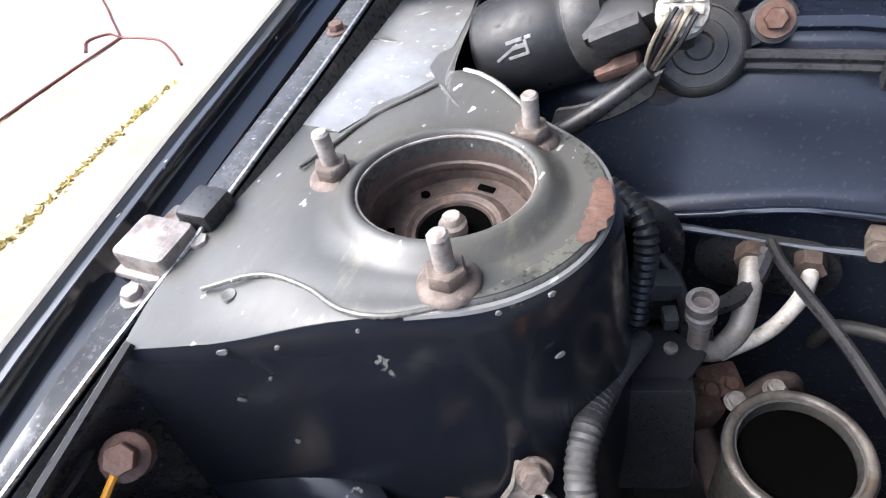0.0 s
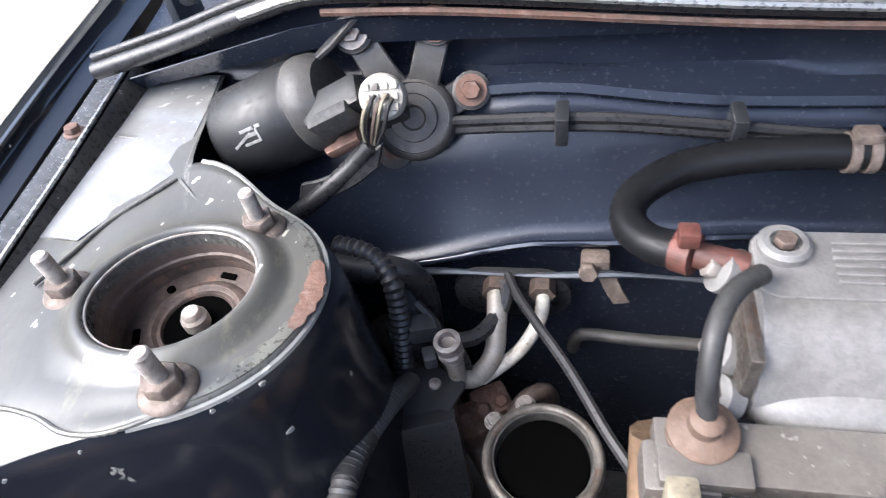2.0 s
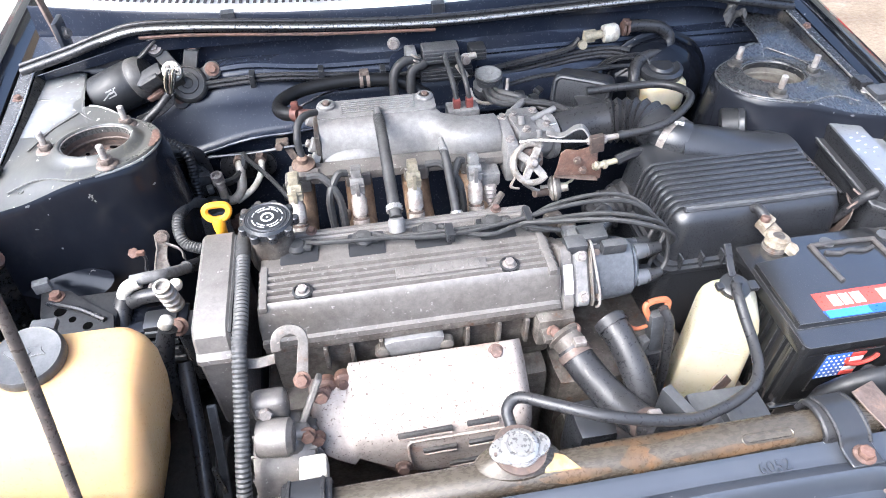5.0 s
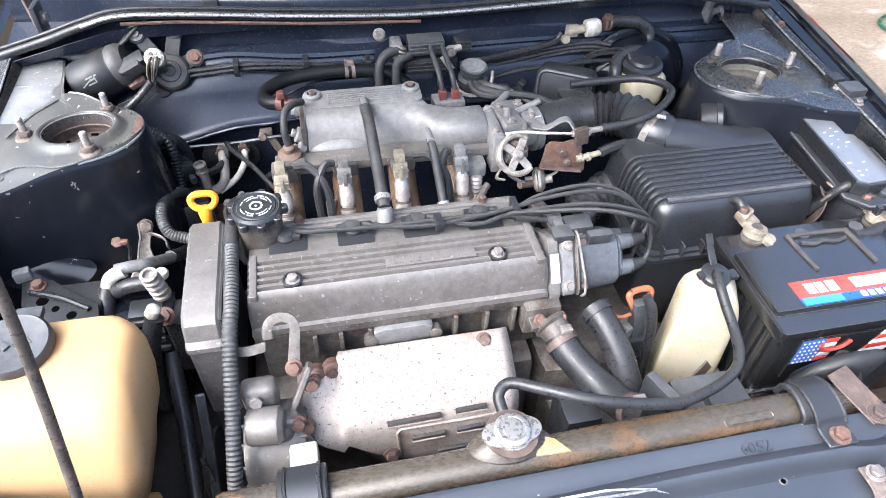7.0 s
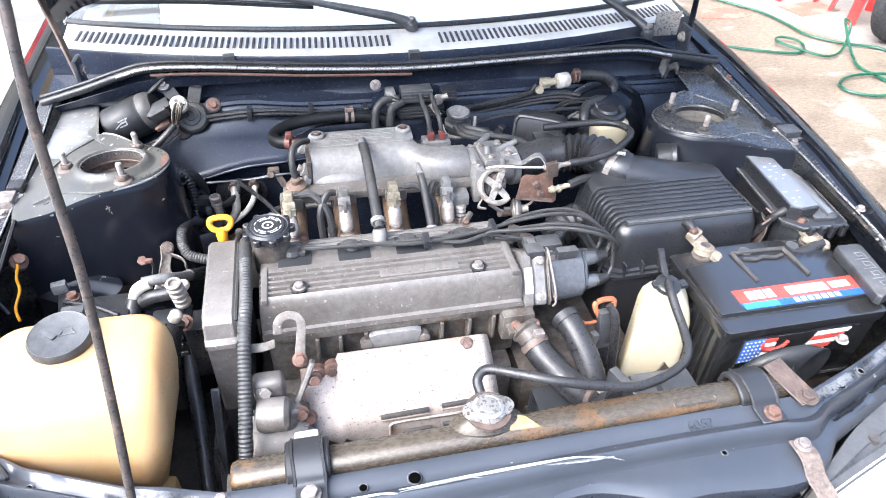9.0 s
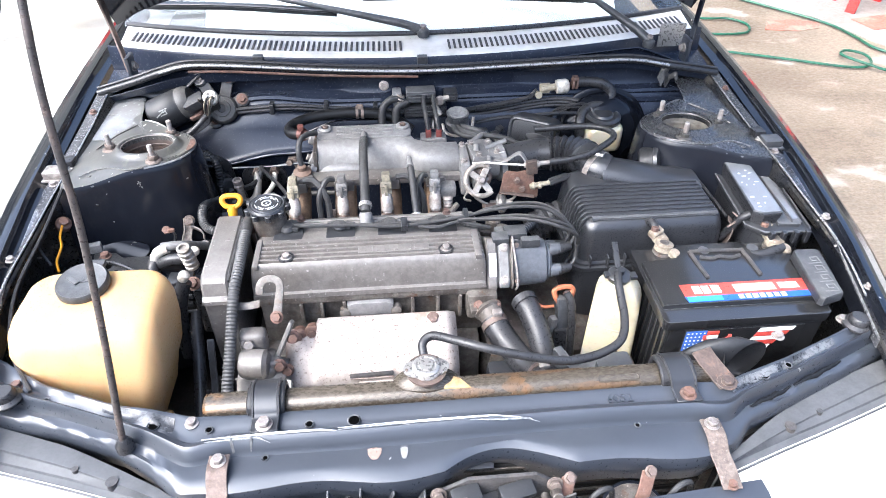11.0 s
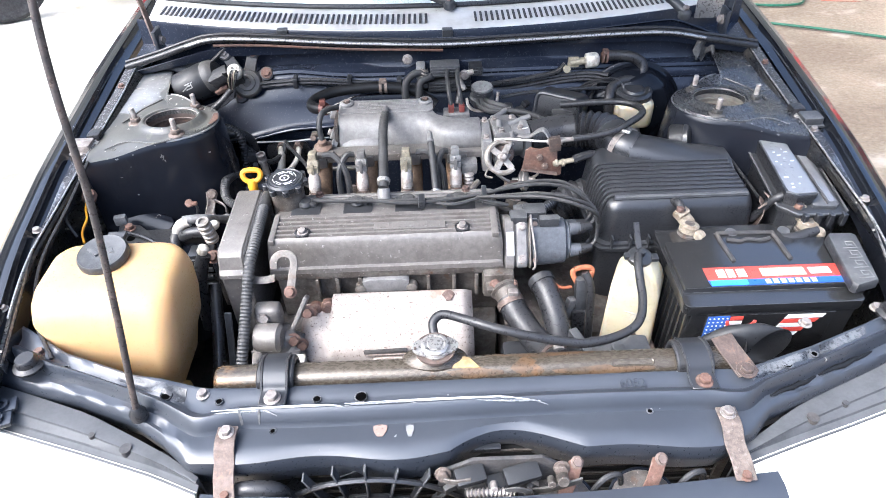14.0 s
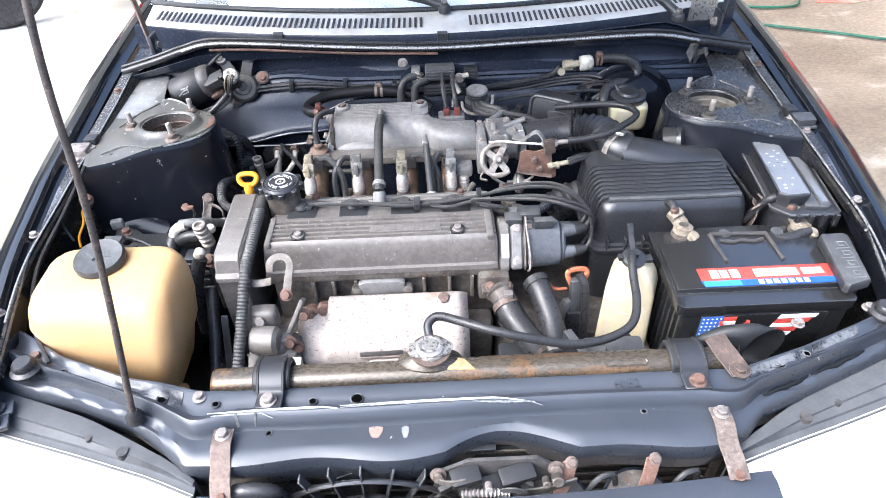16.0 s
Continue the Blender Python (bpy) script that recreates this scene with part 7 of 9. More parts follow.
for p, m in (((-0.318, 0.192, 0.675), steel), ((-0.272, 0.172, 0.640), rust), ((-0.262, 0.176, 0.622), rust), ((-0.268, 0.165, 0.60), steel), ((-0.25, 0.21, 0.665), rust)):
    bolt(alt, p, (0.2, -1, 0.4), 0.0085, m)
alt.location = (0, -0.02, 0.03)
part("alternator_plug", box((-0.285, 0.118, 0.60), (-0.25, 0.15, 0.63), 0.005), white_plastic, alt, "stained white plug")
part("plug_lead", tube([(-0.27, 0.11, 0.60), (-0.268, 0.09, 0.59), (-0.27, 0.09, 0.54)], 0.009, 8), rubber_grey, alt)
part("drive_belt", join(box((-0.402, 0.15, 0.34), (-0.396, 0.155, 0.62), 0.001), box((-0.402, 0.27, 0.34), (-0.396, 0.275, 0.62), 0.001)), rubber, engine)
part("pulley", lathe([(0.02, 0), (0.05, 0.002), (0.052, 0.004), (0.048, 0.010), (0.052, 0.016), (0.05, 0.018), (0.02, 0.02)], (-0.415, 0.2, 0.52), (1, 0, 0), 24), dark_void, engine)
part("side_rail", strip([(-0.392, 0.21, 0.68), (-0.397, 0.17, 0.58), (-0.40, 0.10, 0.48)], 0.012, 0.006, (1, 0, 0)), plastic_grey, engine)

# ---- radiator ----
rad = thing("radiator", "radiator with a rust-stained metal top tank", "radiator", (0, 0.03, 0.30))
tank = []
for x, g in ((-0.352, 0.55), (-0.350, 0.9), (-0.343, 1.0), (0.318, 1.0), (0.40, 0.98), (0.408, 0.6)):
    tank.append([Vector((x, 0.021 + 0.0205 * g * math.copysign(abs(math.cos(a)) ** 0.8, math.cos(a)), 0.734 + 0.022 * g * math.copysign(abs(math.sin(a)) ** 0.8, math.sin(a)))) for a in np.linspace(0, 2 * math.pi, 25)[:-1]])
tk = part("top_tank", loft(tank), tank_metal, rad, "rust-streaked metal top tank", 60)
part("tank_base", box((-0.362, 0.002, 0.698), (0.41, 0.044, 0.716), 0.004), tank_metal, rad)
part("core", box((-0.345, 0.012, 0.30), (0.395, 0.050, 0.70), 0.004), dark_void, rad)
part("pressed_slot", sweep([Vector((x, y, 0.7545 - 0.35 * (0.0125 - y))) for x, y in rounded(0.214, 0.0065, 0.274, 0.0155, 0.0042)] + [Vector((0.27, 0.0065, 0.7524))], 0.0014, 6), tank_metal, tk, "pressed oblong bead")
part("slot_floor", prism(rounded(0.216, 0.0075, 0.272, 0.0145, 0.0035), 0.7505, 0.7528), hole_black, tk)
part("filler_base", lathe([(0.050, 0), (0.046, 0.008), (0.030, 0.012), (0.026, 0.016)], (-0.036, 0.032, 0.748), (0, 0, 1), 24, 0.5), tank_metal, tk)
part("filler_neck", lathe([(0.021, 0), (0.021, 0.012), (0.029, 0.014), (0.029, 0.018)], (-0.035, 0.034, 0.756), (0, 0, 1), 24), rust_dark, tk)
rim_ = [(-0.035 + (0.0205 + 0.013 * abs(math.cos(a)) ** 5) * math.cos(a + 0.06), 0.034 + (0.0205 + 0.013 * abs(math.cos(a)) ** 5) * math.sin(a + 0.06)) for a in np.linspace(0, 2 * math.pi, 49)[:-1]]
rc = part("radiator_cap", prism(rim_, 0.7755, 0.7795, 0.0014), chrome, rad, "bright metal radiator cap with two ears", 50)
part("cap_dome", lathe([(0.0198, 0.0), (0.0198, 0.0035), (0.0172, 0.0055), (0.0146, 0.0055), (0.0137, 0.0042), (0.011, 0.0042), (0.0101, 0.0062), (0.002, 0.0066)], (-0.035, 0.034, 0.779), (0, 0, 1), 36), chrome, rc)
part("cap_skirt", lathe([(0.0212, -0.012), (0.0216, 0.0)], (-0.035, 0.034, 0.7765), (0, 0, 1), 30), chrome, rc)
for a, b in ((0.004, 0.7), (-0.007, -0.3)):
    part("dirt_spot", rod((-0.035 + a * 4, 0.034 + 0.02 * b, 0.781), (-0.035 + a * 4, 0.034 + 0.02 * b, 0.7835), 0.002, n=8), rust_dark, rc)
part("cream_wedge", prism([(-0.012, 0.012), (0.028, 0.010), (0.014, 0.028), (0.0, 0.034)], 0.752, 0.7575, 0.001), tan_seal, tk, "tan sealant smear")
for x0, x1, a0, a1 in ((0.03, 0.20, 0.5, 1.5), (0.075, 0.115, 1.4, 3.0), (-0.02, 0.06, 1.9, 2.8), (0.12, 0.28, 2.1, 2.85)):
    rows = []
    for f in np.linspace(0.06, 0.94, 9):
        e = 0.5 * (a1 - a0) * (1 - 0.75 * abs(2 * f - 1))
        rows.append([Vector((lerp(x0, x1, f) + 0.006 * math.sin(5 * a + 9 * f), 0.021 + 0.0212 * math.copysign(abs(math.cos(a)) ** 0.8, math.cos(a)), 0.734 + 0.0227 * abs(math.sin(a)) ** 0.8)) for a in np.linspace(0.5 * (a0 + a1) - e, 0.5 * (a0 + a1) + e, 7)])
    part("rust_streak", loft(rows, False, False), rust_stain, tk, "orange rust streak", 60)
for x in (-0.261, 0.330):
    pad = part("mount_pad", strip([(x, -0.004, 0.745), (x, 0.002, 0.758), (x, 0.022, 0.764), (x, 0.042, 0.757), (x, 0.047, 0.735)], 0.052, 0.008, (1, 0, 0)), rubber, rad, "black rubber mount pad")
    st = part("mount_strap", strip([(x + 0.002, -0.040, 0.7545), (x + 0.002, -0.016, 0.755), (x + 0.002, -0.006, 0.763), (x + 0.001, 0.008, 0.769), (x, 0.026, 0.770), (x, 0.045, 0.760)], 0.037, 0.004, (1, 0, 0)), plastic, rad, "black mounting strap")
    for e in (-0.0175, 0.0175):
        part("strap_edge", tube([(x + 0.002 + e, -0.016, 0.757), (x + 0.002 + e, -0.006, 0.765), (x + 0.001 + e, 0.008, 0.771), (x + e, 0.026, 0.772), (x + e, 0.045, 0.762)], 0.0022, 6), rubber, st)
    bolt(st, (x + 0.002, -0.029, 0.757), (0, 0, 1), 0.0085, steel if x < 0 else rust)
overflow = tube([(-0.036, 0.066, 0.766), (-0.037, 0.082, 0.776), (-0.022, 0.090, 0.783), (0.010, 0.070, 0.792), (0.055, 0.046, 0.796), (0.11, 0.036, 0.786), (0.165, 0.040, 0.766), (0.197, 0.048, 0.757), (0.232, 0.060, 0.753), (0.262, 0.075, 0.755), (0.278, 0.096, 0.758), (0.288, 0.129, 0.761), (0.290, 0.158, 0.770), (0.292, 0.186, 0.781), (0.296, 0.204, 0.784)], 0.0068, 12)
part("overflow_hose", overflow, rubber, rad, "black overflow hose")

# ---- coolant bottle ----
bottle = thing("coolant_bottle", "yellowed white coolant bottle with a black cap", "bottle", (0.29, 0.17, 0.50))
rows = []
for z, x0, x1, y0, y1, r in ((0.50, 0.256, 0.350, 0.150, 0.25, 0.010), (0.505, 0.253, 0.354, 0.147, 0.252, 0.012), (0.62, 0.255, 0.352, 0.153, 0.262, 0.012), (0.718, 0.257, 0.347, 0.158, 0.272, 0.012), (0.738, 0.260, 0.341, 0.161, 0.270, 0.014), (0.752, 0.268, 0.333, 0.166, 0.266, 0.016), (0.763, 0.278, 0.322, 0.178, 0.258, 0.018), (0.768, 0.283, 0.316, 0.190, 0.246, 0.014)):
    rows.append([Vector((x, y, z)) for x, y in rounded(x0, y0, x1, y1, r)])
turn_ = Matrix.Translation((0.3055, 0.2105, 0.03)) @ Matrix.Rotation(radians(-24), 4, "Z") @ Matrix.Diagonal((0.88, 0.54, 0.96, 1)) @ Matrix.Translation((-0.299, -0.216, 0))
bt = part("bottle_body", moved(loft(rows), turn_), pale_tank, bottle, "", 60)
part("level_line", moved(box((0.292, 0.1535, 0.668), (0.334, 0.157, 0.6715), 0.0008), turn_), pale_tank, bt)
CAP_ = Matrix.Translation((0.303, 0.212, 0.768)) @ Matrix.Scale(0.74, 4) @ Matrix.Translation((-0.297, -0.213, -0.770))
cp = part("bottle_cap", moved(join(lathe([(0.026, -0.004), (0.027, 0.0), (0.027, 0.008), (0.022, 0.012), (0.010, 0.014), (0.009, 0.024), (0.006, 0.025)], (0.297, 0.213, 0.770), (0, -0.1, 1), 22), box((0.318, 0.196, 0.772), (0.335, 0.216, 0.782), 0.003), box((0.262, 0.206, 0.772), (0.276, 0.222, 0.782), 0.003)), CAP_), plastic, bottle, "black bottle cap")
part("cap_strap", strip([(0.303, 0.222, 0.779), (0.302, 0.236, 0.792), (0.300, 0.252, 0.812)], 0.010, 0.004, (1, 0, 0)), rubber, cp)
part("bottle_strap", strip([(0.262, 0.138, 0.60), (0.282, 0.142, 0.63), (0.30, 0.148, 0.655)], 0.022, 0.003, (0.6, 0, -0.8)), rust_dark, bottle)

# ---- battery on its tray ----
BX0, BX1, BY0, BY1, BZ = 0.345, 0.625, 0.102, 0.288, 0.752
bat = thing("battery", "black car battery with red and blue labels", "battery", (0.485, 0.195, 0.54))
part("case", join(prism(rounded(BX0 + 0.010, BY0 + 0.004, BX1 - 0.004, BY1 - 0.004, 0.008), 0.54, 0.722, 0.002), box((BX0 + 0.002, BY0, 0.60), (BX1 - 0.002, BY0 + 0.01, 0.606), 0.002)), battery_black, bat, "", 40)
lid = part("lid", join(prism(rounded(BX0, BY0, BX1, BY1, 0.010), 0.722, 0.742, 0.003), prism([(BX0 + 0.006, BY0 + 0.03), (BX1 - 0.006, BY0 + 0.03), (BX1 - 0.006, BY1 - 0.045), (BX1 - 0.07, BY1 - 0.04), (BX1 - 0.075, BY1 - 0.006), (BX0 + 0.075, BY1 - 0.006), (BX0 + 0.07, BY1 - 0.04), (BX0 + 0.006, BY1 - 0.045)], 0.740, BZ, 0.003)), battery_black, bat, "", 40)
for k in range(9):
    y = BY0 + 0.02 + 0.018 * k
    part("case_rib", box((BX0 + 0.005, y, 0.55), (BX0 + 0.012, y + 0.006, 0.715), 0.001), battery_black, bat)
part("carry_handle", join(tube([(0.448, 0.190, 0.7535), (0.443, 0.252, 0.754), (0.45, 0.258, 0.7545), (0.53, 0.256, 0.7545), (0.537, 0.25, 0.754), (0.541, 0.190, 0.7535)], 0.0034, 8), tube([(0.455, 0.243, 0.754), (0.475, 0.238, 0.754), (0.49, 0.242, 0.754), (0.51, 0.238, 0.754), (0.527, 0.242, 0.754)], 0.003, 8)), dark_void, lid)
for x in (0.47, 0.56):
    part("vent_plug", lathe([(0.010, 0), (0.010, 0.0015), (0.003, 0.0016)], (x, 0.262, BZ), (0, 0, 1), 16), plastic_grey, lid)
# label across the lid: red over white over blue, plain bars for its print
lx0, lx1, ly0, ly1 = 0.392, 0.606, 0.134, 0.176
lab = part("top_label", box((lx0, ly0 + 0.013, BZ), (lx1, ly1, BZ + 0.0012), 0.0004), label_red, lid, "red printed label")
part("label_stripe", prism([(lx0 + 0.002, ly0), (lx1, ly0), (lx1, ly0 + 0.013), (lx0 - 0.001, ly0 + 0.013)], BZ, BZ + 0.0013), label_blue, lab)
part("label_stripe", box((lx0 + 0.002, ly0 + 0.001, BZ + 0.001), (lx0 + 0.06, ly0 + 0.012, BZ + 0.0018), 0.0002), label_cyan, lab)
for x, w, h in ((lx0 + 0.018, 0.013, 0.018), (lx0 + 0.034, 0.012, 0.018), (lx0 + 0.050, 0.014, 0.018)):
    part("print_bar", box((x, ly0 + 0.018, BZ + 0.001), (x + w, ly0 + 0.018 + h, BZ + 0.002), 0.0002), label_white, lab)
part("print_bar", box((lx0 + 0.088, ly0 + 0.018, BZ + 0.001), (lx0 + 0.158, ly0 + 0.036, BZ + 0.002), 0.0002), surface("peach_print", (0.75, 0.45, 0.33), 0.45, bump=0.02), lab)
part("print_bar", box((lx0 + 0.165, ly0 + 0.02, BZ + 0.001), (lx0 + 0.198, ly0 + 0.034, BZ + 0.002), 0.0002), label_white, lab)
for k in range(7):
    part("print_bar", box((lx0 + 0.088 + 0.012 * k, ly0 + 0.002, BZ + 0.001), (lx0 + 0.096 + 0.012 * k, ly0 + 0.011, BZ + 0.0019), 0.0002), label_white, lab)
# label on the front of the case: stars, stripes and a red arc
fl = part("front_label", box((0.385, BY0 + 0.0015, 0.635), (0.585, BY0 + 0.0045, 0.718), 0.0005), battery_black, bat)
part("star_field", box((0.386, BY0 + 0.0005, 0.667), (0.421, BY0 + 0.003, 0.717), 0.0004), label_blue, fl, "blue starred corner")
for i in range(5):
    for j in range(6):
        part("star", rod((0.3895 + 0.0068 * i, BY0 + 0.002, 0.671 + 0.0083 * j), (0.3895 + 0.0068 * i, BY0 - 0.0003, 0.671 + 0.0083 * j), 0.0016, n=5), label_white, fl)
for k in range(5):
    part("stripe", box((0.422, BY0 + 0.0003, 0.667 + 0.010 * k), (0.442, BY0 + 0.003, 0.675 + 0.010 * k), 0.0004), label_white if k % 2 else label_red, fl)
    part("stripe", prism([(0.492 + 0.004 * k, 0.667 + 0.010 * k), (0.535 + 0.008 * k, 0.667 + 0.010 * k), (0.539 + 0.008 * k, 0.675 + 0.010 * k), (0.496 + 0.004 * k, 0.675 + 0.010 * k)], BY0 + 0.0003, BY0 + 0.003, 0.0, "y"), label_white if k % 2 == 0 else label_red, fl)
part("red_arc", sweep([Vector((0.440 + 0.022 * math.cos(a), BY0 + 0.0005, 0.705 + 0.016 * math.sin(a))) for a in np.linspace(math.pi * 0.95, math.pi * 2, 16)], 0.003, 6), label_red, fl)


def terminal(x, y, m, cable):
    t = part("terminal_post", lathe([(0.017, 0), (0.017, 0.004), (0.009, 0.006), (0.0085, 0.022)], (x, y, 0.742), (0, 0, 1), 18), alu_dirty, bat)
    part("terminal_clamp", join(lathe([(0.010, 0.004), (0.016, 0.006), (0.0165, 0.018), (0.011, 0.021)], (x, y, 0.742), (0.1, 0.1, 1), 14), box((x - 0.012, y + 0.008, 0.75), (x + 0.012, y + 0.03, 0.764), 0.004, (8, 5, 15)), box((x - 0.02, y + 0.018, 0.758), (x + 0.006, y + 0.036, 0.774), 0.005, (15, -10, 30)), lathe([(0.010, 0), (0.011, 0.008), (0.006, 0.012)], (x + 0.014, y - 0.014, 0.745), (0.3, -0.3, 1), 10)), m, t, "battery clamp crusted with pale corrosion")
    hexa = hexagon((x - 0.012, y + 0.024, 0.772), (0.2, 0.2, 1), 0.007, 0.008)
    part("clamp_nut", hexa, rust, t)
    part("battery_cable", tube(cable, 0.0075, 10), rubber, t, "black battery cable")


terminal(0.401, 0.276, corrosion, [(0.395, 0.30, 0.768), (0.39, 0.325, 0.775), (0.375, 0.345, 0.74), (0.37, 0.35, 0.66)])
terminal(0.604, 0.272, corrosion, [(0.60, 0.296, 0.77), (0.585, 0.315, 0.785), (0.56, 0.32, 0.775), (0.54, 0.335, 0.72)])
part("tray", join(box((0.33, 0.085, 0.525), (0.64, 0.30, 0.54), 0.004), box((0.332, 0.088, 0.54), (0.342, 0.298, 0.585), 0.003)), rust_dark, bat, "rusty battery tray")
bat.location = bat.location + Vector((0.006, 0.009, 0.013))
fuse = thing("fusible_link_box", "narrow black fuse box with pale raised marks", "fuse box", (0.655, 0.20, 0.66))
QUAD = [(0.607, 0.115), (0.645, 0.126), (0.664, 0.233), (0.659, 0.239), (0.622, 0.240), (0.617, 0.235), (0.602, 0.121)]
part("box_body", prism([(0.640, 0.150), (0.655, 0.150), (0.660, 0.225), (0.645, 0.225)], 0.64, 0.770, 0.003), plastic, fuse)
fcap = part("box_lid", loft([[Vector((lerp(x, 0.633, g), lerp(y, 0.178, g * 0.5), z)) for x, y in QUAD] for z, g in ((0.7665, 0.02), (0.772, 0.0), (0.779, 0.01), (0.783, 0.05), (0.784, 0.09))]), plastic_grey, fuse, "grey-black lid with raised marks")
for k in range(4):
    f = 0.12 + 0.215 * k
    c, d = Vector((lerp(0.6275, 0.6405, f), lerp(0.127, 0.233, f), 0.7838)), 0.0095
    part("print_mark", sweep([c + Vector((u * 0.011, v * d, 0)) for u, v in ((-1, -0.8), (1, -0.8), (1, 0.8), (-0.2, 0.8), (-0.2, -0.1), (0.5, -0.1))], 0.0011, 5), grey_plastic, fcap, "pale raised mark")

# ---- air filter box and intake duct ----
ab = thing("air_filter_box", "black ribbed plastic air filter box", "air filter", (0.40, 0.42, 0.52))
AX0, AX1, AY0, AY1, AZ = 0.268, 0.545, 0.322, 0.525, 0.792
rows = []
for z, g in ((0.700, -0.006), (0.708, -0.006), (0.710, 0.0), (0.770, 0.006), (0.784, 0.012), (0.790, 0.02), (AZ, 0.032)):
    rows.append([Vector((x, y, z)) for x, y in rounded(AX0 + g, AY0 + g, AX1 - g * 0.8, AY1 - g * 0.6, 0.022)])
lidp = part("box_lid", loft(rows), plastic, ab, "black ribbed lid", 40)
for k in range(9):
    y = 0.352 + 0.0125 * k
    x1 = AX1 - 0.018
    part("lid_rib", tube([(AX0 - 0.001, y, 0.735), (AX0 + 0.004, y, 0.772), (AX0 + 0.012, y, 0.788), (AX0 + 0.03, y, AZ + 0.0006), (lerp(AX0, AX1, 0.5), y, AZ + 0.0006), (x1, y, AZ + 0.0006)], 0.0030, 6, 4), plastic, lidp)
part("lid_front_bar", tube([(AX0 + 0.022, AY0 + 0.024, 0.791), (lerp(AX0, AX1, 0.5), AY0 + 0.022, 0.792), (AX1 - 0.02, AY0 + 0.024, 0.791)], 0.005, 8), plastic_grey, lidp)
part("box_base", prism(rounded(AX0 - 0.004, AY0 - 0.006, AX1 + 0.004, AY1 + 0.004, 0.02), 0.53, 0.698, 0.006), plastic, ab)
part("box_flange", prism(rounded(AX0 - 0.012, AY0 - 0.012, AX1 + 0.010, AY1 + 0.010, 0.024), 0.694, 0.703, 0.002), plastic, ab)
for k in range(8):
    x = AX0 + 0.02 + 0.033 * k
    part("flange_gusset", box((x, AY0 - 0.012, 0.70), (x + 0.003, AY0 + 0.004, 0.725), 0.001), plastic, ab)
for x, y in ((0.555, 0.335),):
    cl = part("lid_clip", join(strip([(x - 0.012, y, 0.705), (x - 0.002, y - 0.006, 0.74), (x + 0.004, y, 0.765), (x - 0.006, y + 0.008, 0.78)], 0.018, 0.002, (0.5, 1, 0)), tube([(x - 0.012, y - 0.008, 0.77), (x + 0.006, y - 0.004, 0.785), (x + 0.002, y + 0.012, 0.79)], 0.002, 6)), rust_dark, ab, "rusty wire clip")
part("clip_wire", tube([(0.50, 0.52, 0.79), (0.535, 0.48, 0.785), (0.55, 0.42, 0.775), (0.556, 0.36, 0.77)], 0.003, 6), rubber, ab)
# outlet elbow, bellows and duct to the throttle
hump = []
for f in np.linspace(0, 1, 9):
    c = Vector((lerp(0.535, 0.345, f), lerp(0.472, 0.505, f), lerp(0.755, 0.786, f * f * (3 - 2 * f))))
    r = lerp(0.044, 0.036, f)
    hump.append([c + Vector((0.0, r * lerp(1.35, 1.05, f) * math.cos(a), r * lerp(0.9, 0.88, f) * math.sin(a))) for a in np.linspace(0, 2 * math.pi, 21)[:-1]])
part("outlet_hump", loft(hump), plastic, lidp, "smooth outlet duct", 60)
elbow = part("outlet_elbow", tube([(0.36, 0.505, 0.786), (0.345, 0.515, 0.790), (0.335, 0.535, 0.792), (0.33, 0.553, 0.792)], 0.037, 20), plastic, ab, "", 60)
bell = part("bellows", ribbed([(0.335, 0.546, 0.792), (0.322, 0.568, 0.79), (0.300, 0.586, 0.786), (0.272, 0.596, 0.782), (0.262, 0.597, 0.781)], 0.036, 0.0135, 0.09, 24), rubber, ab, "black rubber bellows")
part("intake_duct", tube([(0.268, 0.597, 0.781), (0.235, 0.600, 0.778), (0.20, 0.594, 0.775), (0.168, 0.586, 0.773)], 0.034, 20), rubber, ab, "smooth black intake duct", 60)
part("duct_clamp", lathe([(0.0385, -0.006), (0.0385, 0.006)], (0.345, 0.517, 0.790), (-0.55, 0.83, 0.05), 24), steel, ab)
part("clamp_tongue", box((0.325, 0.498, 0.826), (0.352, 0.520, 0.832), 0.001, (-20, 0, -28)), chrome, ab, "bright clamp end")
RES = Matrix.Translation((0.252, 0.690, 0.785)) @ Matrix.Rotation(radians(-30), 4, "Z") @ Matrix.Rotation(radians(-16), 4, "X")
rs = part("resonator", join(moved(prism(rounded(-0.053, -0.030, 0.053, 0.032, 0.016), -0.032, 0.030, 0.009, "y", 3), RES), box((0.225, 0.60, 0.775), (0.275, 0.67, 0.795), 0.01)), plastic, ab, "black resonator chamber", 50)
part("resonator_rim", moved(sweep([Vector((x, -0.033, z)) for x, z in rounded(-0.047, -0.026, 0.047, 0.028, 0.014)] + [Vector((0.047 - 0.014, -0.033, -0.026))], 0.0042, 8), RES), plastic, rs, "raised rim of the chamber")
part("resonator_leg", moved(box((0.040, -0.037, -0.05), (0.054, -0.026, 0.0), 0.004), RES), plastic, rs)
part("lower_duct", ribbed([(0.33, 0.44, 0.70), (0.30, 0.47, 0.705), (0.25, 0.475, 0.70), (0.21, 0.46, 0.68)], 0.032, 0.014, 0.08, 18), rubber, ab)

# ---- fuse and relay box beside the tower ----
fb = thing("fuse_box", "black relay box with a raised glossy label lid", "fuse box", (0.625, 0.40, 0.64))
RIM_ = [(0.584, 0.497), (0.600, 0.508), (0.694, 0.506), (0.700, 0.494), (0.678, 0.292), (0.668, 0.284), (0.592, 0.286), (0.566, 0.312)]
WELL = [(lerp(x, 0.634, 0.10), lerp(y, 0.40, 0.06)) for x, y in RIM_]
part("relay_base", prism([(x + 0.004, y + 0.004) for x, y in WELL], 0.64, 0.780, 0.004), plastic, fb)
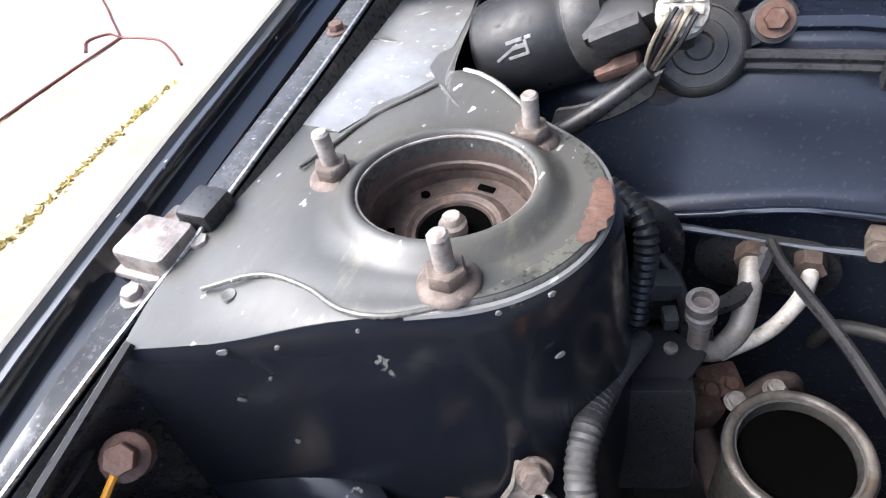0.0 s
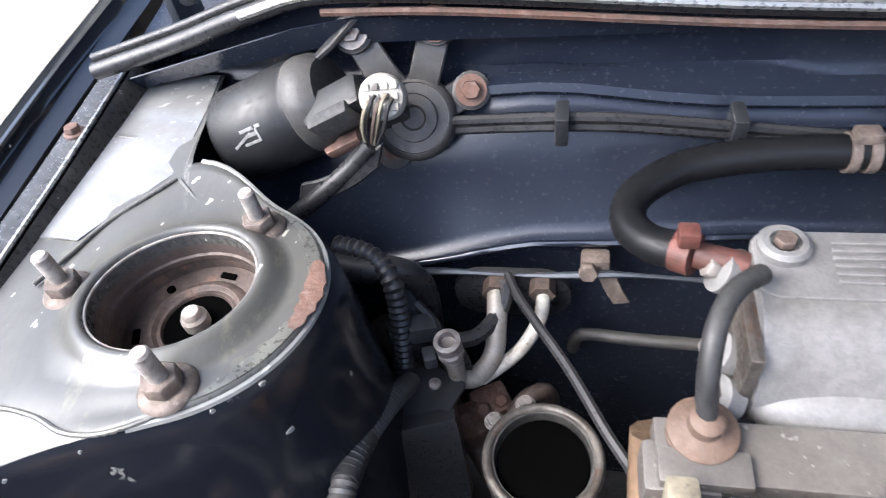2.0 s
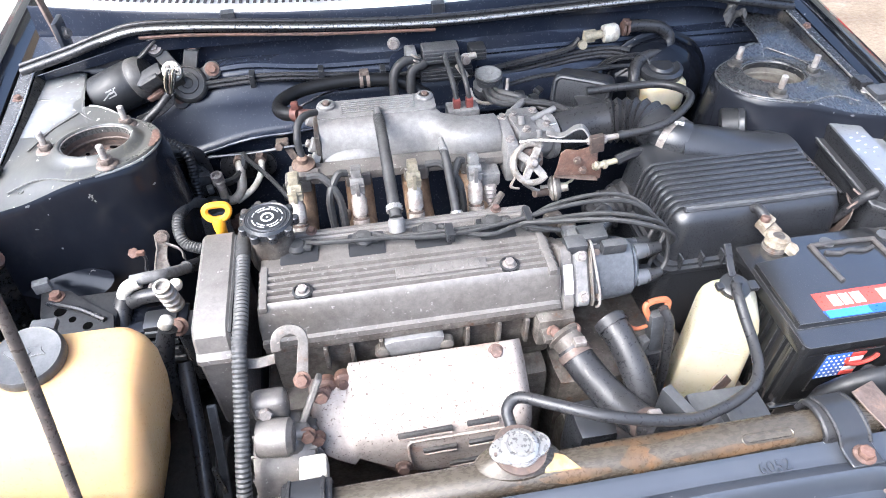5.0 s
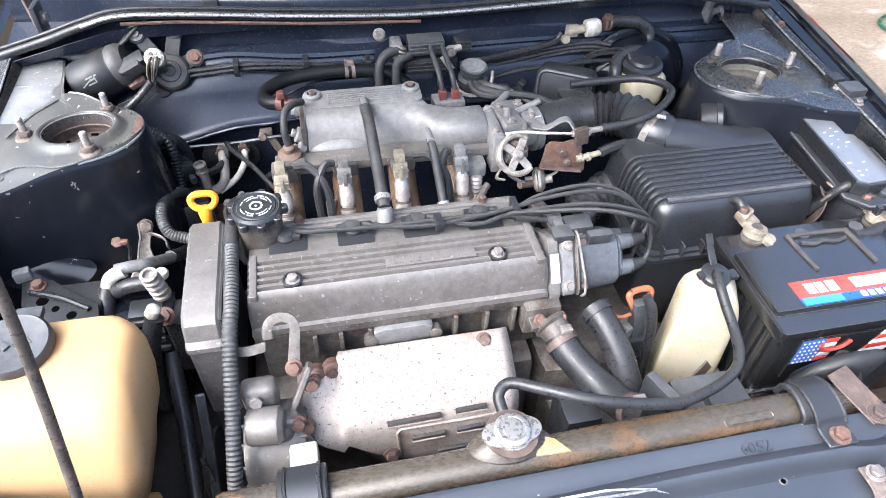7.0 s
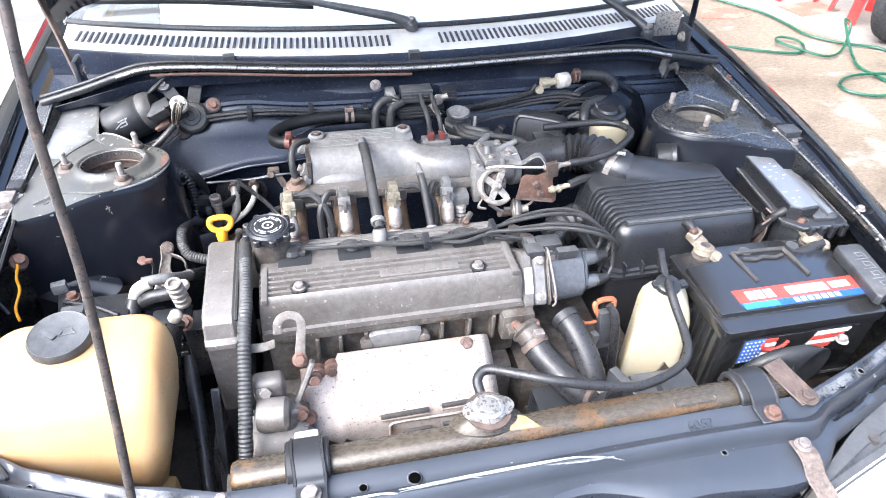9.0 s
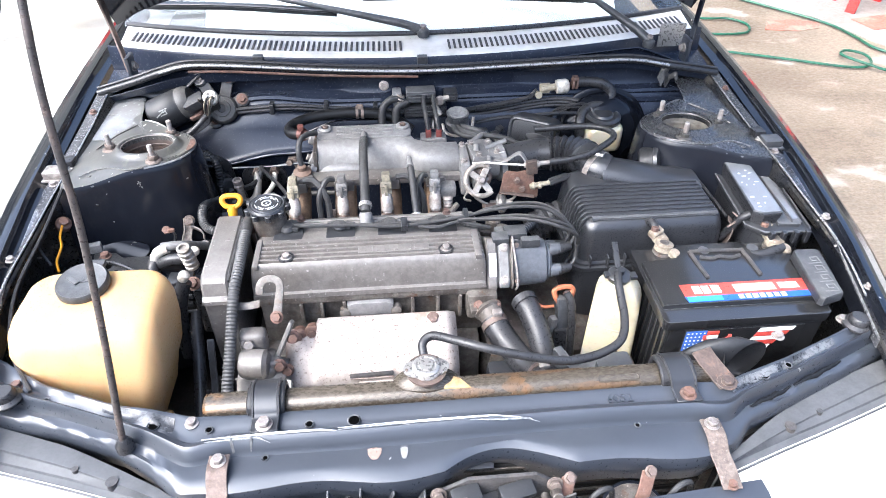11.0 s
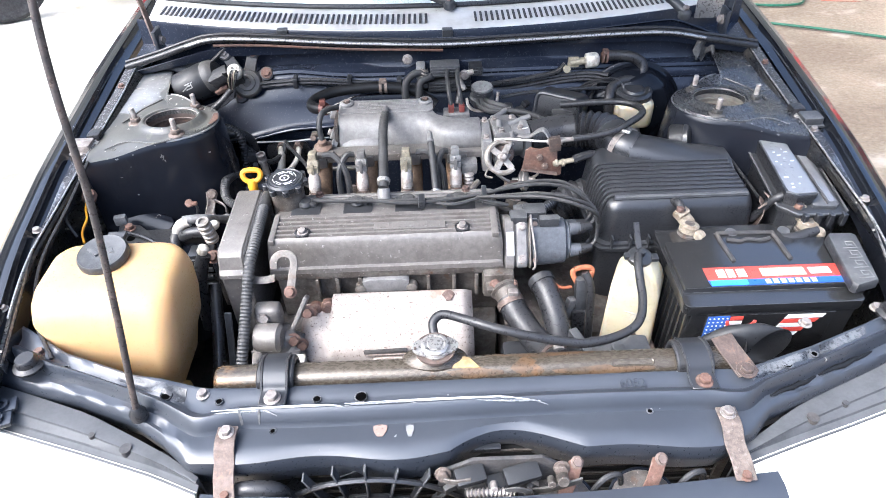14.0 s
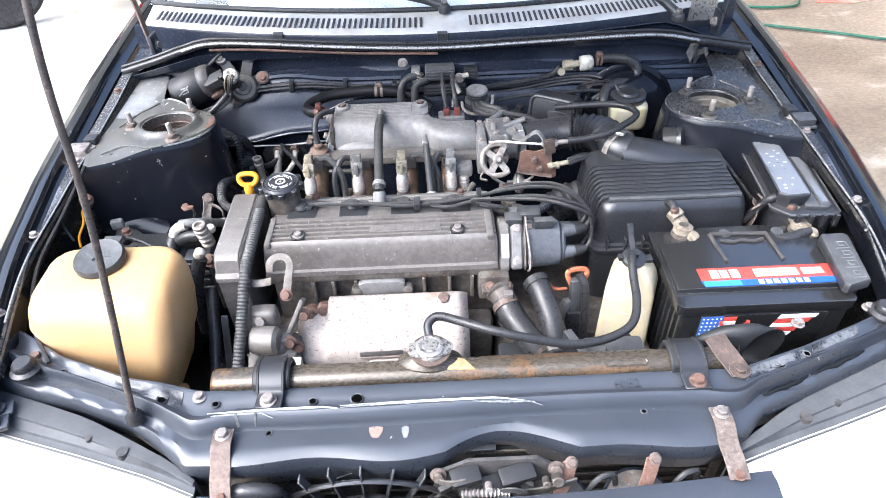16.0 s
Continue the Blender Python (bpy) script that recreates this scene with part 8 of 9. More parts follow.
part("relay_rim", prism(RIM_, 0.778, 0.786, 0.002), plastic, fb, "worn rim of the box")
part("rim_bead", sweep([Vector((x, y, 0.786)) for x, y in RIM_ + RIM_[:1]], 0.0022, 6), plastic_grey, fb)
lowl = part("relay_lid_low", prism([(0.632, 0.490), (0.661, 0.498), (0.684, 0.493), (0.688, 0.484), (0.668, 0.305), (0.660, 0.297), (0.622, 0.302)], 0.784, 0.793, 0.003), plastic_grey, fb, "grey-black lid")
part("lid_groove", sweep([Vector((x, y, 0.7935)) for x, y in ((0.659, 0.492), (0.655, 0.40), (0.647, 0.304))], 0.0016, 6), dark_void, lowl)
part("low_label", prism([(0.663, 0.489), (0.679, 0.487), (0.664, 0.312), (0.652, 0.310)], 0.7925, 0.7942), label_sheen, lowl)
lidr = part("relay_lid_high", loft([[Vector((lerp(x, 0.607, g), lerp(y, 0.40, g * 0.4), z)) for x, y in ((0.592, 0.489), (0.597, 0.493), (0.638, 0.492), (0.642, 0.487), (0.629, 0.312), (0.623, 0.306), (0.590, 0.304), (0.574, 0.316))] for z, g in ((0.784, 0.16), (0.790, 0.12), (0.806, 0.0), (0.811, 0.01), (0.813, 0.04))]), plastic, fb, "raised black lid")
lbl = part("lid_label", prism([(0.594, 0.487), (0.638, 0.487), (0.625, 0.311), (0.590, 0.309), (0.578, 0.318)], 0.8128, 0.8142), label_sheen, lidr, "glossy diagram label, sky reflection in its silver")
r = random.Random(12)
for k in range(16):
    y = 0.326 + 0.0100 * k
    x = lerp(0.584, 0.599, k / 15) + 0.010 * r.random()
    while x < lerp(0.612, 0.628, k / 15):
        w_ = 0.0015 + 0.006 * r.random()
        part("print_bar", box((x, y, 0.8138), (x + w_, y + 0.001 + 0.0022 * r.random(), 0.8145), 0.0002), label_white if r.random() < 0.35 else plastic_grey, lbl)
        x += w_ + 0.004 + 0.012 * r.random()
for k in range(4):
    part("lid_tab", box((0.598 + 0.022 * k, 0.276, 0.765), (0.606 + 0.022 * k, 0.287, 0.79), 0.002), plastic, fb)
rlm = thing("relay_loom", "black taped wiring loom by the fuse box", "wiring loom", (0.57, 0.27, 0.70))
part("front_loom", tube([(0.57, 0.30, 0.73), (0.555, 0.285, 0.745), (0.56, 0.262, 0.755), (0.585, 0.258, 0.76), (0.62, 0.268, 0.765)], 0.010, 10), rubber, rlm)
part("rear_loom", tube([(0.62, 0.53, 0.72), (0.58, 0.545, 0.735), (0.555, 0.53, 0.72)], 0.009, 8), rubber, rlm)


# ---- brake booster and reservoir ----
bb = thing("brake_booster", "black brake servo on the bulkhead", "brake servo", (0.43, 0.75, 0.70))
drum = part("drum", lathe([(0.105, 0), (0.112, 0.006), (0.113, 0.02), (0.106, 0.026), (0.104, 0.04), (0.08, 0.066), (0.05, 0.075), (0.03, 0.078)], (0.432, 0.80, 0.718), (0, -1, 0.12), 36), paint, bb, "glossy black servo drum", 40)
part("drum_rim", lathe([(0.113, 0.016), (0.117, 0.019), (0.113, 0.022)], (0.432, 0.80, 0.718), (0, -1, 0.12), 36), paint, drum)
mc = part("master_cylinder", rod((0.425, 0.74, 0.712), (0.415, 0.63, 0.70), 0.018, n=16, bevel=0.003), alu_dirty, bb)
rv = part("fluid_reservoir", prism(rounded(0.378, 0.686, 0.462, 0.748, 0.022), 0.722, 0.780, 0.010), pale_tank, bb, "yellowed fluid reservoir", 60)
part("reservoir_cap", lathe([(0.040, 0), (0.042, 0.006), (0.041, 0.016), (0.034, 0.020), (0.030, 0.018), (0.024, 0.018), (0.020, 0.022), (0.010, 0.023), (0.002, 0.0235)], (0.420, 0.736, 0.778), (0, -0.1, 1), 30), plastic, rv, "black reservoir cap")
part("servo_hose", tube([(0.366, 0.797, 0.848), (0.395, 0.796, 0.848), (0.425, 0.79, 0.845), (0.445, 0.783, 0.832), (0.445, 0.775, 0.815), (0.425, 0.765, 0.806), (0.395, 0.757, 0.803), (0.372, 0.742, 0.796), (0.365, 0.722, 0.775), (0.366, 0.715, 0.74)], 0.0115, 12), rubber, bb, "black curved vacuum hose")
for k in range(2):
    part("brake_pipe", tube([(0.30 - 0.01 * k, 0.77, 0.765), (0.32, 0.765, 0.79 + 0.008 * k), (0.35, 0.755, 0.806 + 0.006 * k), (0.39, 0.75, 0.80 + 0.01 * k), (0.41, 0.72, 0.77)], 0.003, 6), rubber, bb)
flt = thing("fuel_filter_valve", "white inline valve with brass fittings on the bulkhead", "valve", (0.33, 0.80, 0.83))
part("valve_body", lathe([(0.009, 0), (0.016, 0.002), (0.017, 0.008), (0.017, 0.024), (0.013, 0.03), (0.008, 0.032)], (0.318, 0.795, 0.838), (1, 0.0, 0.1), 20), white_plastic, flt)
part("valve_fitting", join(rod((0.285, 0.795, 0.835), (0.32, 0.795, 0.839), 0.008), box((0.28, 0.79, 0.825), (0.305, 0.80, 0.848), 0.003), lathe([(0.008, 0), (0.008, 0.01)], (0.276, 0.785, 0.826), (0, -1, 0.3), 12)), beige_plastic, flt)
part("valve_clip", join(*[lathe([(0.0135, -0.002), (0.0135, 0.002)], (0.358 + d, 0.796, 0.845), (1, 0, 0), 12) for d in (0, 0.008)], box((0.355, 0.785, 0.855), (0.368, 0.80, 0.864), 0.002)), rust, flt)
part("valve_pipe", tube([(0.275, 0.795, 0.832), (0.255, 0.793, 0.815), (0.20, 0.79, 0.805), (0.12, 0.785, 0.796), (0.06, 0.78, 0.79), (0.035, 0.77, 0.785), (0.03, 0.755, 0.765)], 0.006, 8), rubber, flt)
bp = thing("bulkhead_pipes", "thin black pipes along the bulkhead", "pipes", (0.2, 0.79, 0.77))
for k in range(3):
    part("pipe", tube([(0.05, 0.792 + 0.004 * k, 0.783 - 0.011 * k), (0.16, 0.795, 0.79 - 0.010 * k), (0.26, 0.798, 0.803 - 0.008 * k), (0.33, 0.79, 0.812 - 0.008 * k), (0.37, 0.775, 0.812 - 0.012 * k)], 0.0045, 8), rubber, bp)
wr = thing("wiring_rail", "black wiring harness along the bulkhead", "wiring loom", (-0.2, 0.78, 0.80))
for k in range(2):
    part("harness", tube([(-0.43, 0.80, 0.798 + 0.008 * k), (-0.40, 0.79, 0.808 + 0.008 * k), (-0.30, 0.778, 0.819 + 0.0075 * k), (-0.2, 0.775, 0.812 + 0.007 * k), (-0.08, 0.772, 0.802 + 0.006 * k), (0.03, 0.775, 0.80 + 0.005 * k)], 0.0042, 8), rubber, wr)
for x, z in ((-0.33, 0.820), (-0.21, 0.817), (-0.1, 0.808)):
    part("harness_clip", box((x - 0.005, 0.765, z - 0.010), (x + 0.005, 0.79, z + 0.014), 0.002), plastic, wr)


# ---- solenoid cluster on the bulkhead ----
vs = thing("solenoid_valves", "cluster of black solenoid valves with hoses", "valve", (-0.01, 0.78, 0.80))
part("bracket_plate", prism([(-0.09, 0.79), (0.07, 0.79), (0.08, 0.845), (0.03, 0.86), (-0.05, 0.86), (-0.085, 0.84)], 0.778, 0.782, 0.001, "y"), paint_wall, vs)
for x0, z0, x1, z1, m in ((-0.03, 0.835, 0.035, 0.862, plastic_grey), (-0.035, 0.80, 0.06, 0.826, plastic), (0.055, 0.835, 0.085, 0.855, plastic), (-0.06, 0.83, -0.04, 0.86, grey_plastic)):
    vb = part("valve_block", box((x0, 0.745, z0), (x1, 0.78, z1), 0.004), m, vs)
    for k in range(3):
        part("block_rib", box((x0 + 0.003, 0.743, z0 + 0.005 + 0.007 * k), (x1 - 0.003, 0.746, z0 + 0.008 + 0.007 * k), 0.0008), m, vb)
for k, x in enumerate((-0.083, -0.052)):
    part("valve_hose", tube([(-0.035 + 0.008 * k, 0.752, 0.845 - 0.01 * k), (x + 0.02, 0.745, 0.847 - 0.01 * k), (x, 0.738, 0.828), (x - 0.003, 0.728, 0.79), (x - 0.003, 0.722, 0.755)], 0.0085, 10), rubber_grey, vs, "grey-black valve hose")
part("spring_clip", join(*[lathe([(0.0098, -0.0015), (0.0098, 0.0015)], (-0.043, 0.748, 0.838 + 0.008 * k), (0.5, 0.2, 1), 12) for k in range(3)]), pipe_white, vs)
for p in ((-0.078, 0.772, 0.868), (0.045, 0.742, 0.842)):
    bolt(vs, p, (0, -1, 0.2), 0.008, steel)
part("valve_tap", join(rod((0.03, 0.74, 0.835), (0.045, 0.725, 0.815), 0.006), rod((0.03, 0.745, 0.838), (0.065, 0.745, 0.848), 0.006)), pipe_white, vs)

# ---- wiper motor ----
wm = thing("wiper_motor", "black wiper motor with a dusty gear housing", "wiper motor", (-0.5, 0.79, 0.77))
a, b = Vector((-0.588, 0.782, 0.809)), Vector((-0.512, 0.784, 0.840))
ax = (b - a).normalized()
mot = part("motor_can", lathe([(0.004, -0.006), (0.012, -0.006), (0.013, -0.004), (0.033, -0.0035), (0.0372, -0.001), (0.0385, 0.003), (0.0385, 0.066), (0.0365, 0.068), (0.0365, 0.074)], a, ax, 40), motor_black, wm, "satin black motor can", 50)
face = Vector((0.25, -0.80, 0.45))
face = (face - ax * face.dot(ax)).normalized()
across = ax.cross(face).normalized()
for k, (u, v, w_, h, turn) in enumerate(((0.020, 0.002, 0.020, 0.0022, 20), (0.028, 0.006, 0.016, 0.0022, 0), (0.0355, 0.0015, 0.0022, 0.010, 0), (0.030, 0.0, 0.010, 0.003, 0), (0.027, -0.0045, 0.013, 0.0026, 0), (0.038, -0.0045, 0.005, 0.0026, 0))):
    side_ = (face * math.cos(v / 0.0385) + across * math.sin(v / 0.0385)).normalized()
    c = a + ax * (0.008 + u) + side_ * 0.0386
    part("print_bar", moved(box((-w_ / 2, -h / 2, -0.0006), (w_ / 2, h / 2, 0.0005), 0.0002, (0, 0, turn)), Matrix.Translation(c) @ Matrix((ax, ax.cross(side_) * -1, side_)).transposed().to_4x4()), grey_plastic, mot, "worn pale print")
end = part("motor_bracket", lathe([(0.037, 0.072), (0.038, 0.076), (0.036, 0.088), (0.030, 0.096), (0.020, 0.098)], a, ax, 28), motor_grey, wm, "grimy metal end bracket")
part("bracket_ear", strip([b + Vector((0.0, 0.01, 0.028)), b + Vector((0.022, 0.022, 0.045)), b + Vector((0.036, 0.035, 0.050))], 0.034, 0.005, (0.7, 0, 0.5)), rubber_grey, end, "dusty bracket ear")
gx = Vector((0.1, -0.80, 0.6)).normalized()
gc = Vector((-0.444, 0.795, 0.815))
gear = part("gear_housing", lathe([(0.031, -0.014), (0.034, -0.004), (0.033, 0.004), (0.029, 0.008), (0.0275, 0.0085), (0.027, 0.0065), (0.019, 0.007), (0.018, 0.010), (0.010, 0.011), (0.008, 0.009), (0.001, 0.009)], gc, gx, 36), motor_grey, wm, "grimy round gear housing")
part("housing_neck", box((-0.512, 0.776, 0.806), (-0.448, 0.806, 0.842), 0.008, (25, -22, 6)), motor_grey, gear)
blk = part("motor_block", box((-0.514, 0.750, 0.832), (-0.464, 0.776, 0.864), 0.006, (25, -24, 6)), motor_black, wm, "black plastic brush block")
part("block_recess", box((-0.506, 0.742, 0.838), (-0.472, 0.752, 0.860), 0.002, (25, -24, 6)), dark_void, blk)
part("rust_patch", box((-0.508, 0.752, 0.814), (-0.476, 0.766, 0.826), 0.004, (25, -24, 6)), rust, blk)
part("mounting_arm", strip([(-0.535, 0.745, 0.778), (-0.515, 0.742, 0.786), (-0.485, 0.745, 0.800), (-0.462, 0.752, 0.815)], 0.022, 0.006, (0.3, 0.3, 1)), rubber, wm, "black mounting arm")
cn = Vector((-0.453, 0.756, 0.862))
cm = Matrix.Translation(cn) @ frame_of(gx)
con = part("white_connector", lathe([(0.015, -0.010), (0.0165, -0.008), (0.0165, 0.003), (0.015, 0.006), (0.001, 0.006)], cn, gx, 20), white_plastic, wm, "grubby white connector")
for i in range(4):
    for j in range(3):
        part("connector_socket", moved(box((-0.013 + 0.0066 * i, -0.010 + 0.0072 * j, 0.004), (-0.0078 + 0.0066 * i, -0.0048 + 0.0072 * j, 0.0085 + 0.001 * ((i + j) % 2)), 0.001), cm), white_plastic if (i * j) % 3 != 2 else alu_dirty, con)
for k in range(5):
    q = cn + gx * 0.009 + Vector((-0.008 + 0.004 * k, 0, -0.002 + 0.003 * (k % 2)))
    part("connector_wire", tube([q, q + gx * 0.010 + Vector((-0.003, 0, -0.008)), q + gx * 0.008 + Vector((-0.009, 0, -0.024)), cn + Vector((-0.020 + 0.002 * k, -0.002, -0.040))], 0.0015, 6), (beige_plastic, rubber_grey, rust_dark)[k % 3], con)
for p, m, rr in (((-0.400, 0.812, 0.828), rust, 0.0095), ((-0.465, 0.792, 0.785), rust, 0.006), ((-0.424, 0.826, 0.876), rust, 0.010), ((-0.486, 0.816, 0.877), steel, 0.0095)):
    lug = part("mounting_lug", strip([Vector(p) + Vector((0, 0.004, 0)), Vector(p).lerp(gc, 0.5), gc + Vector((0, 0.01, 0))], 0.024, 0.005, Vector((0.1, -0.86, 0.5)).cross(gc - Vector(p))), motor_grey, wm, "dull metal lug")
    part("rubber_bush", lathe([(0.015, -0.008), (0.015, 0.004), (0.010, 0.006)], p, gx, 16), motor_grey, lug)
    part("lug_bolt", join(lathe([(rr * 1.3, 0.005), (rr * 1.3, 0.008)], p, gx, 16), hexagon(Vector(p) + gx * 0.008, gx, rr * 0.8, 0.005)), m, lug, "rusty bolt" if m is rust else "zinc bolt")
part("motor_loom", tube([cn + Vector((-0.016, -0.002, -0.040)), (-0.49, 0.748, 0.802), (-0.52, 0.738, 0.78), (-0.545, 0.733, 0.762), (-0.57, 0.73, 0.74)], 0.0075, 10), rubber, wm)
tl = thing("tower_loom", "black corrugated loom beside the strut tower", "wiring loom", (-0.46, 0.69, 0.60))
part("taped_loom", tube([(-0.53, 0.712, 0.745), (-0.49, 0.70, 0.742), (-0.455, 0.705, 0.735), (-0.44, 0.715, 0.70), (-0.442, 0.715, 0.62)], 0.011, 12), rubber, tl)
part("corrugated_sleeve", ribbed([(-0.505, 0.715, 0.752), (-0.475, 0.708, 0.748), (-0.455, 0.69, 0.735), (-0.452, 0.672, 0.69), (-0.455, 0.655, 0.63), (-0.458, 0.64, 0.57)], 0.0085, 0.006, 0.1), rubber, tl)
for k in range(3):
    part("loom_branch", tube([(-0.445, 0.70, 0.70 - 0.01 * k), (-0.43, 0.69, 0.688 - 0.01 * k), (-0.42 + 0.006 * k, 0.676, 0.668), (-0.415 + 0.008 * k, 0.665, 0.64)], 0.005, 8), rubber, tl)


# ---- pipes through the bulkhead ----
ac = thing("refrigerant_pipes", "pale oxidised refrigerant pipes through the bulkhead", "pipes", (-0.38, 0.69, 0.65))
part("grommet", prism(rounded(-0.422, 0.632, -0.318, 0.690, 0.026), 0.742, 0.752, 0.004, "y"), rubber, ac, "black rubber grommet")
part("thick_pipe", tube([(-0.382, 0.748, 0.678), (-0.381, 0.728, 0.680), (-0.380, 0.705, 0.668), (-0.382, 0.685, 0.652), (-0.394, 0.668, 0.646), (-0.408, 0.660, 0.652)], 0.0088, 12), pipe_white, ac, "thick pale pipe")
part("thin_pipe", tube([(-0.344, 0.748, 0.682), (-0.342, 0.73, 0.682), (-0.345, 0.715, 0.664), (-0.362, 0.692, 0.648), (-0.392, 0.668, 0.64)], 0.006, 10), white_plastic, ac, "thin white pipe")
part("service_port", lathe([(0.008, 0), (0.008, 0.010), (0.0105, 0.012), (0.0105, 0.018), (0.0085, 0.020), (0.0105, 0.023), (0.0105, 0.032), (0.007, 0.033), (0.0065, 0.026), (0.001, 0.025)], (-0.409, 0.659, 0.682), (-0.05, -0.1, 1), 18), steel, ac, "brass-tinted service port")
part("port_stem", rod((-0.408, 0.660, 0.65), (-0.409, 0.659, 0.684), 0.0075), pipe_white, ac)
part("pipe_union", join(lathe([(0.013, -0.008), (0.013, 0.008)], (-0.381, 0.735, 0.680), (0, -1, 0), 6), lathe([(0.011, -0.009), (0.011, 0.009)], (-0.343, 0.735, 0.683), (0, -1, 0), 6)), rust_dark, ac)
part("pipe_tape", join(tube([(-0.372, 0.735, 0.69), (-0.378, 0.715, 0.675), (-0.395, 0.69, 0.672), (-0.42, 0.68, 0.675)], 0.007, 8)), rubber, ac)
bx = thing("bracket_box", "black plastic resonator beside the strut tower", "resonator", (-0.44, 0.62, 0.56))
part("chamber", box((-0.475, 0.585, 0.56), (-0.405, 0.665, 0.655), 0.012, (-22, 0, 18)), plastic, bx)
part("cover_plate", prism([(-0.468, 0.60), (-0.415, 0.612), (-0.40, 0.652), (-0.43, 0.668), (-0.462, 0.655)], 0.655, 0.661, 0.002), plastic, bx, "scuffed black cover plate")
part("stub", box((-0.468, 0.67, 0.655), (-0.43, 0.70, 0.69), 0.006, (0, 0, 30)), plastic, bx)
part("plate_screw", lathe([(0.005, 0), (0.005, 0.003), (0.002, 0.004)], (-0.425, 0.648, 0.661), (0, 0, 1), 10), steel, bx)

for lo_, hi_, t_ in (((-0.452, 0.672, 0.682), (-0.428, 0.69, 0.70), (0, 20, 30)), ((-0.46, 0.69, 0.69), (-0.444, 0.71, 0.703), (10, 0, 40)), ((-0.435, 0.655, 0.672), (-0.424, 0.67, 0.685), (0, 0, 20))):
    single("harness_plug", box(lo_, hi_, 0.003, t_), plastic_grey, "grey-black harness plug beside the strut tower", "connector", lo_, "harness plugs")
single("speed_cable", tube([(-0.372, 0.738, 0.695), (-0.362, 0.715, 0.696), (-0.345, 0.685, 0.70), (-0.32, 0.645, 0.702), (-0.295, 0.60, 0.70), (-0.275, 0.57, 0.69), (-0.268, 0.55, 0.65)], 0.0042, 8), rubber, "black control cable from the bulkhead", "cable", (-0.32, 0.64, 0.65))
single("heater_pipe", tube([(-0.315, 0.758, 0.56), (-0.312, 0.745, 0.598), (-0.30, 0.738, 0.614), (-0.26, 0.732, 0.618), (-0.19, 0.728, 0.62)], 0.0060, 10), motor_grey, "grimy steel heater pipe", "pipe", (-0.25, 0.74, 0.58))
single("earth_bracket", join(box((-0.312, 0.745, 0.69), (-0.288, 0.762, 0.706), 0.004), hexagon((-0.306, 0.742, 0.70), (0, -1, 0.3), 0.008, 0.008), strip([(-0.292, 0.748, 0.692), (-0.284, 0.742, 0.675), (-0.276, 0.74, 0.66)], 0.014, 0.002, (1, 0, 0.3))), nut_rust, "rusty earth bracket on the bulkhead", "bracket", (-0.30, 0.75, 0.66))

# ---- washer tank ----
wing_bolt = single("wing_bolt", join(lathe([(0.013, -0.012), (0.013, 0.0), (0.010, 0.002)], (-0.668, 0.420, 0.788), (0.5, -0.4, 0.8), 16), hexagon((-0.667, 0.4192, 0.790), (0.5, -0.4, 0.8), 0.0085, 0.008)), rust, "rusty bolt holding the yellow tie", "bolt", (-0.668, 0.42, 0.785))
TANK = Matrix.Translation((-0.554, 0.212, 0.826)) @ Matrix.Scale(0.915, 4) @ Matrix.Translation((0.603, -0.285, -0.764))
wt = thing("washer_tank", "large yellowed plastic washer tank with a black cap", "tank", (-0.58, 0.22, 0.5))
rows = []
for z, x0, x1, y0, y1, r in ((0.52, -0.66, -0.505, 0.17, 0.30, 0.024), (0.57, -0.679, -0.494, 0.148, 0.32, 0.028), (0.60, -0.686, -0.482, 0.139, 0.33, 0.03), (0.66, -0.696, -0.471, 0.146, 0.332, 0.032), (0.705, -0.704, -0.468, 0.160, 0.333, 0.034), (0.728, -0.704, -0.471, 0.174, 0.332, 0.036), (0.741, -0.700, -0.478, 0.192, 0.330, 0.036), (0.747, -0.692, -0.488, 0.210, 0.325, 0.034), (0.749, -0.66, -0.50, 0.232, 0.315, 0.026)):
    ring = []
    for x, y in rounded(x0, y0, x1, y1, r, 6):
        # the tank is hollowed at its outer front corner
        if x < -0.60 and z < 0.70:
            y += 0.35 * (-0.60 - x) * min(1, (0.70 - z) / 0.1)
        ring.append(Vector((x, y, z)))
    rows.append(ring)
part("tank_body", moved(loft(rows), TANK), amber_tank, wt, "", 60)
wc = Vector((-0.603, 0.285, 0.752))
wcap = part("tank_cap", moved(join(lathe([(0.041, -0.003), (0.043, 0.0), (0.043, 0.010), (0.040, 0.014), (0.037, 0.0125), (0.003, 0.0125)], wc, (0, -0.1, 1), 36), box(wc + Vector((-0.028, -0.005, 0.010)), wc + Vector((0.0, 0.005, 0.0155)), 0.002, (0, 0, -40)), box((wc.x - 0.012, 0.318, 0.75), (wc.x + 0.02, 0.345, 0.760), 0.003)), TANK), plastic_grey, wt, "grey-black tank cap")
part("cap_symbol", moved(sweep([wc + Vector((u, v, 0.0128)) for u, v in ((0.000, -0.006), (0.004, 0.002), (-0.002, 0.010), (0.008, 0.008), (0.016, 0.013), (0.016, 0.004), (0.022, -0.003), (0.012, -0.003), (0.0, -0.006))], 0.0009, 5), TANK), plastic, wcap, "moulded symbol")
part("tank_foot", moved(box((-0.535, 0.15, 0.40), (-0.49, 0.19, 0.53), 0.008), TANK), amber_tank, wt)
part("washer_pump", moved(box((-0.56, 0.135, 0.54), (-0.53, 0.16, 0.58), 0.006), TANK), plastic, wt)
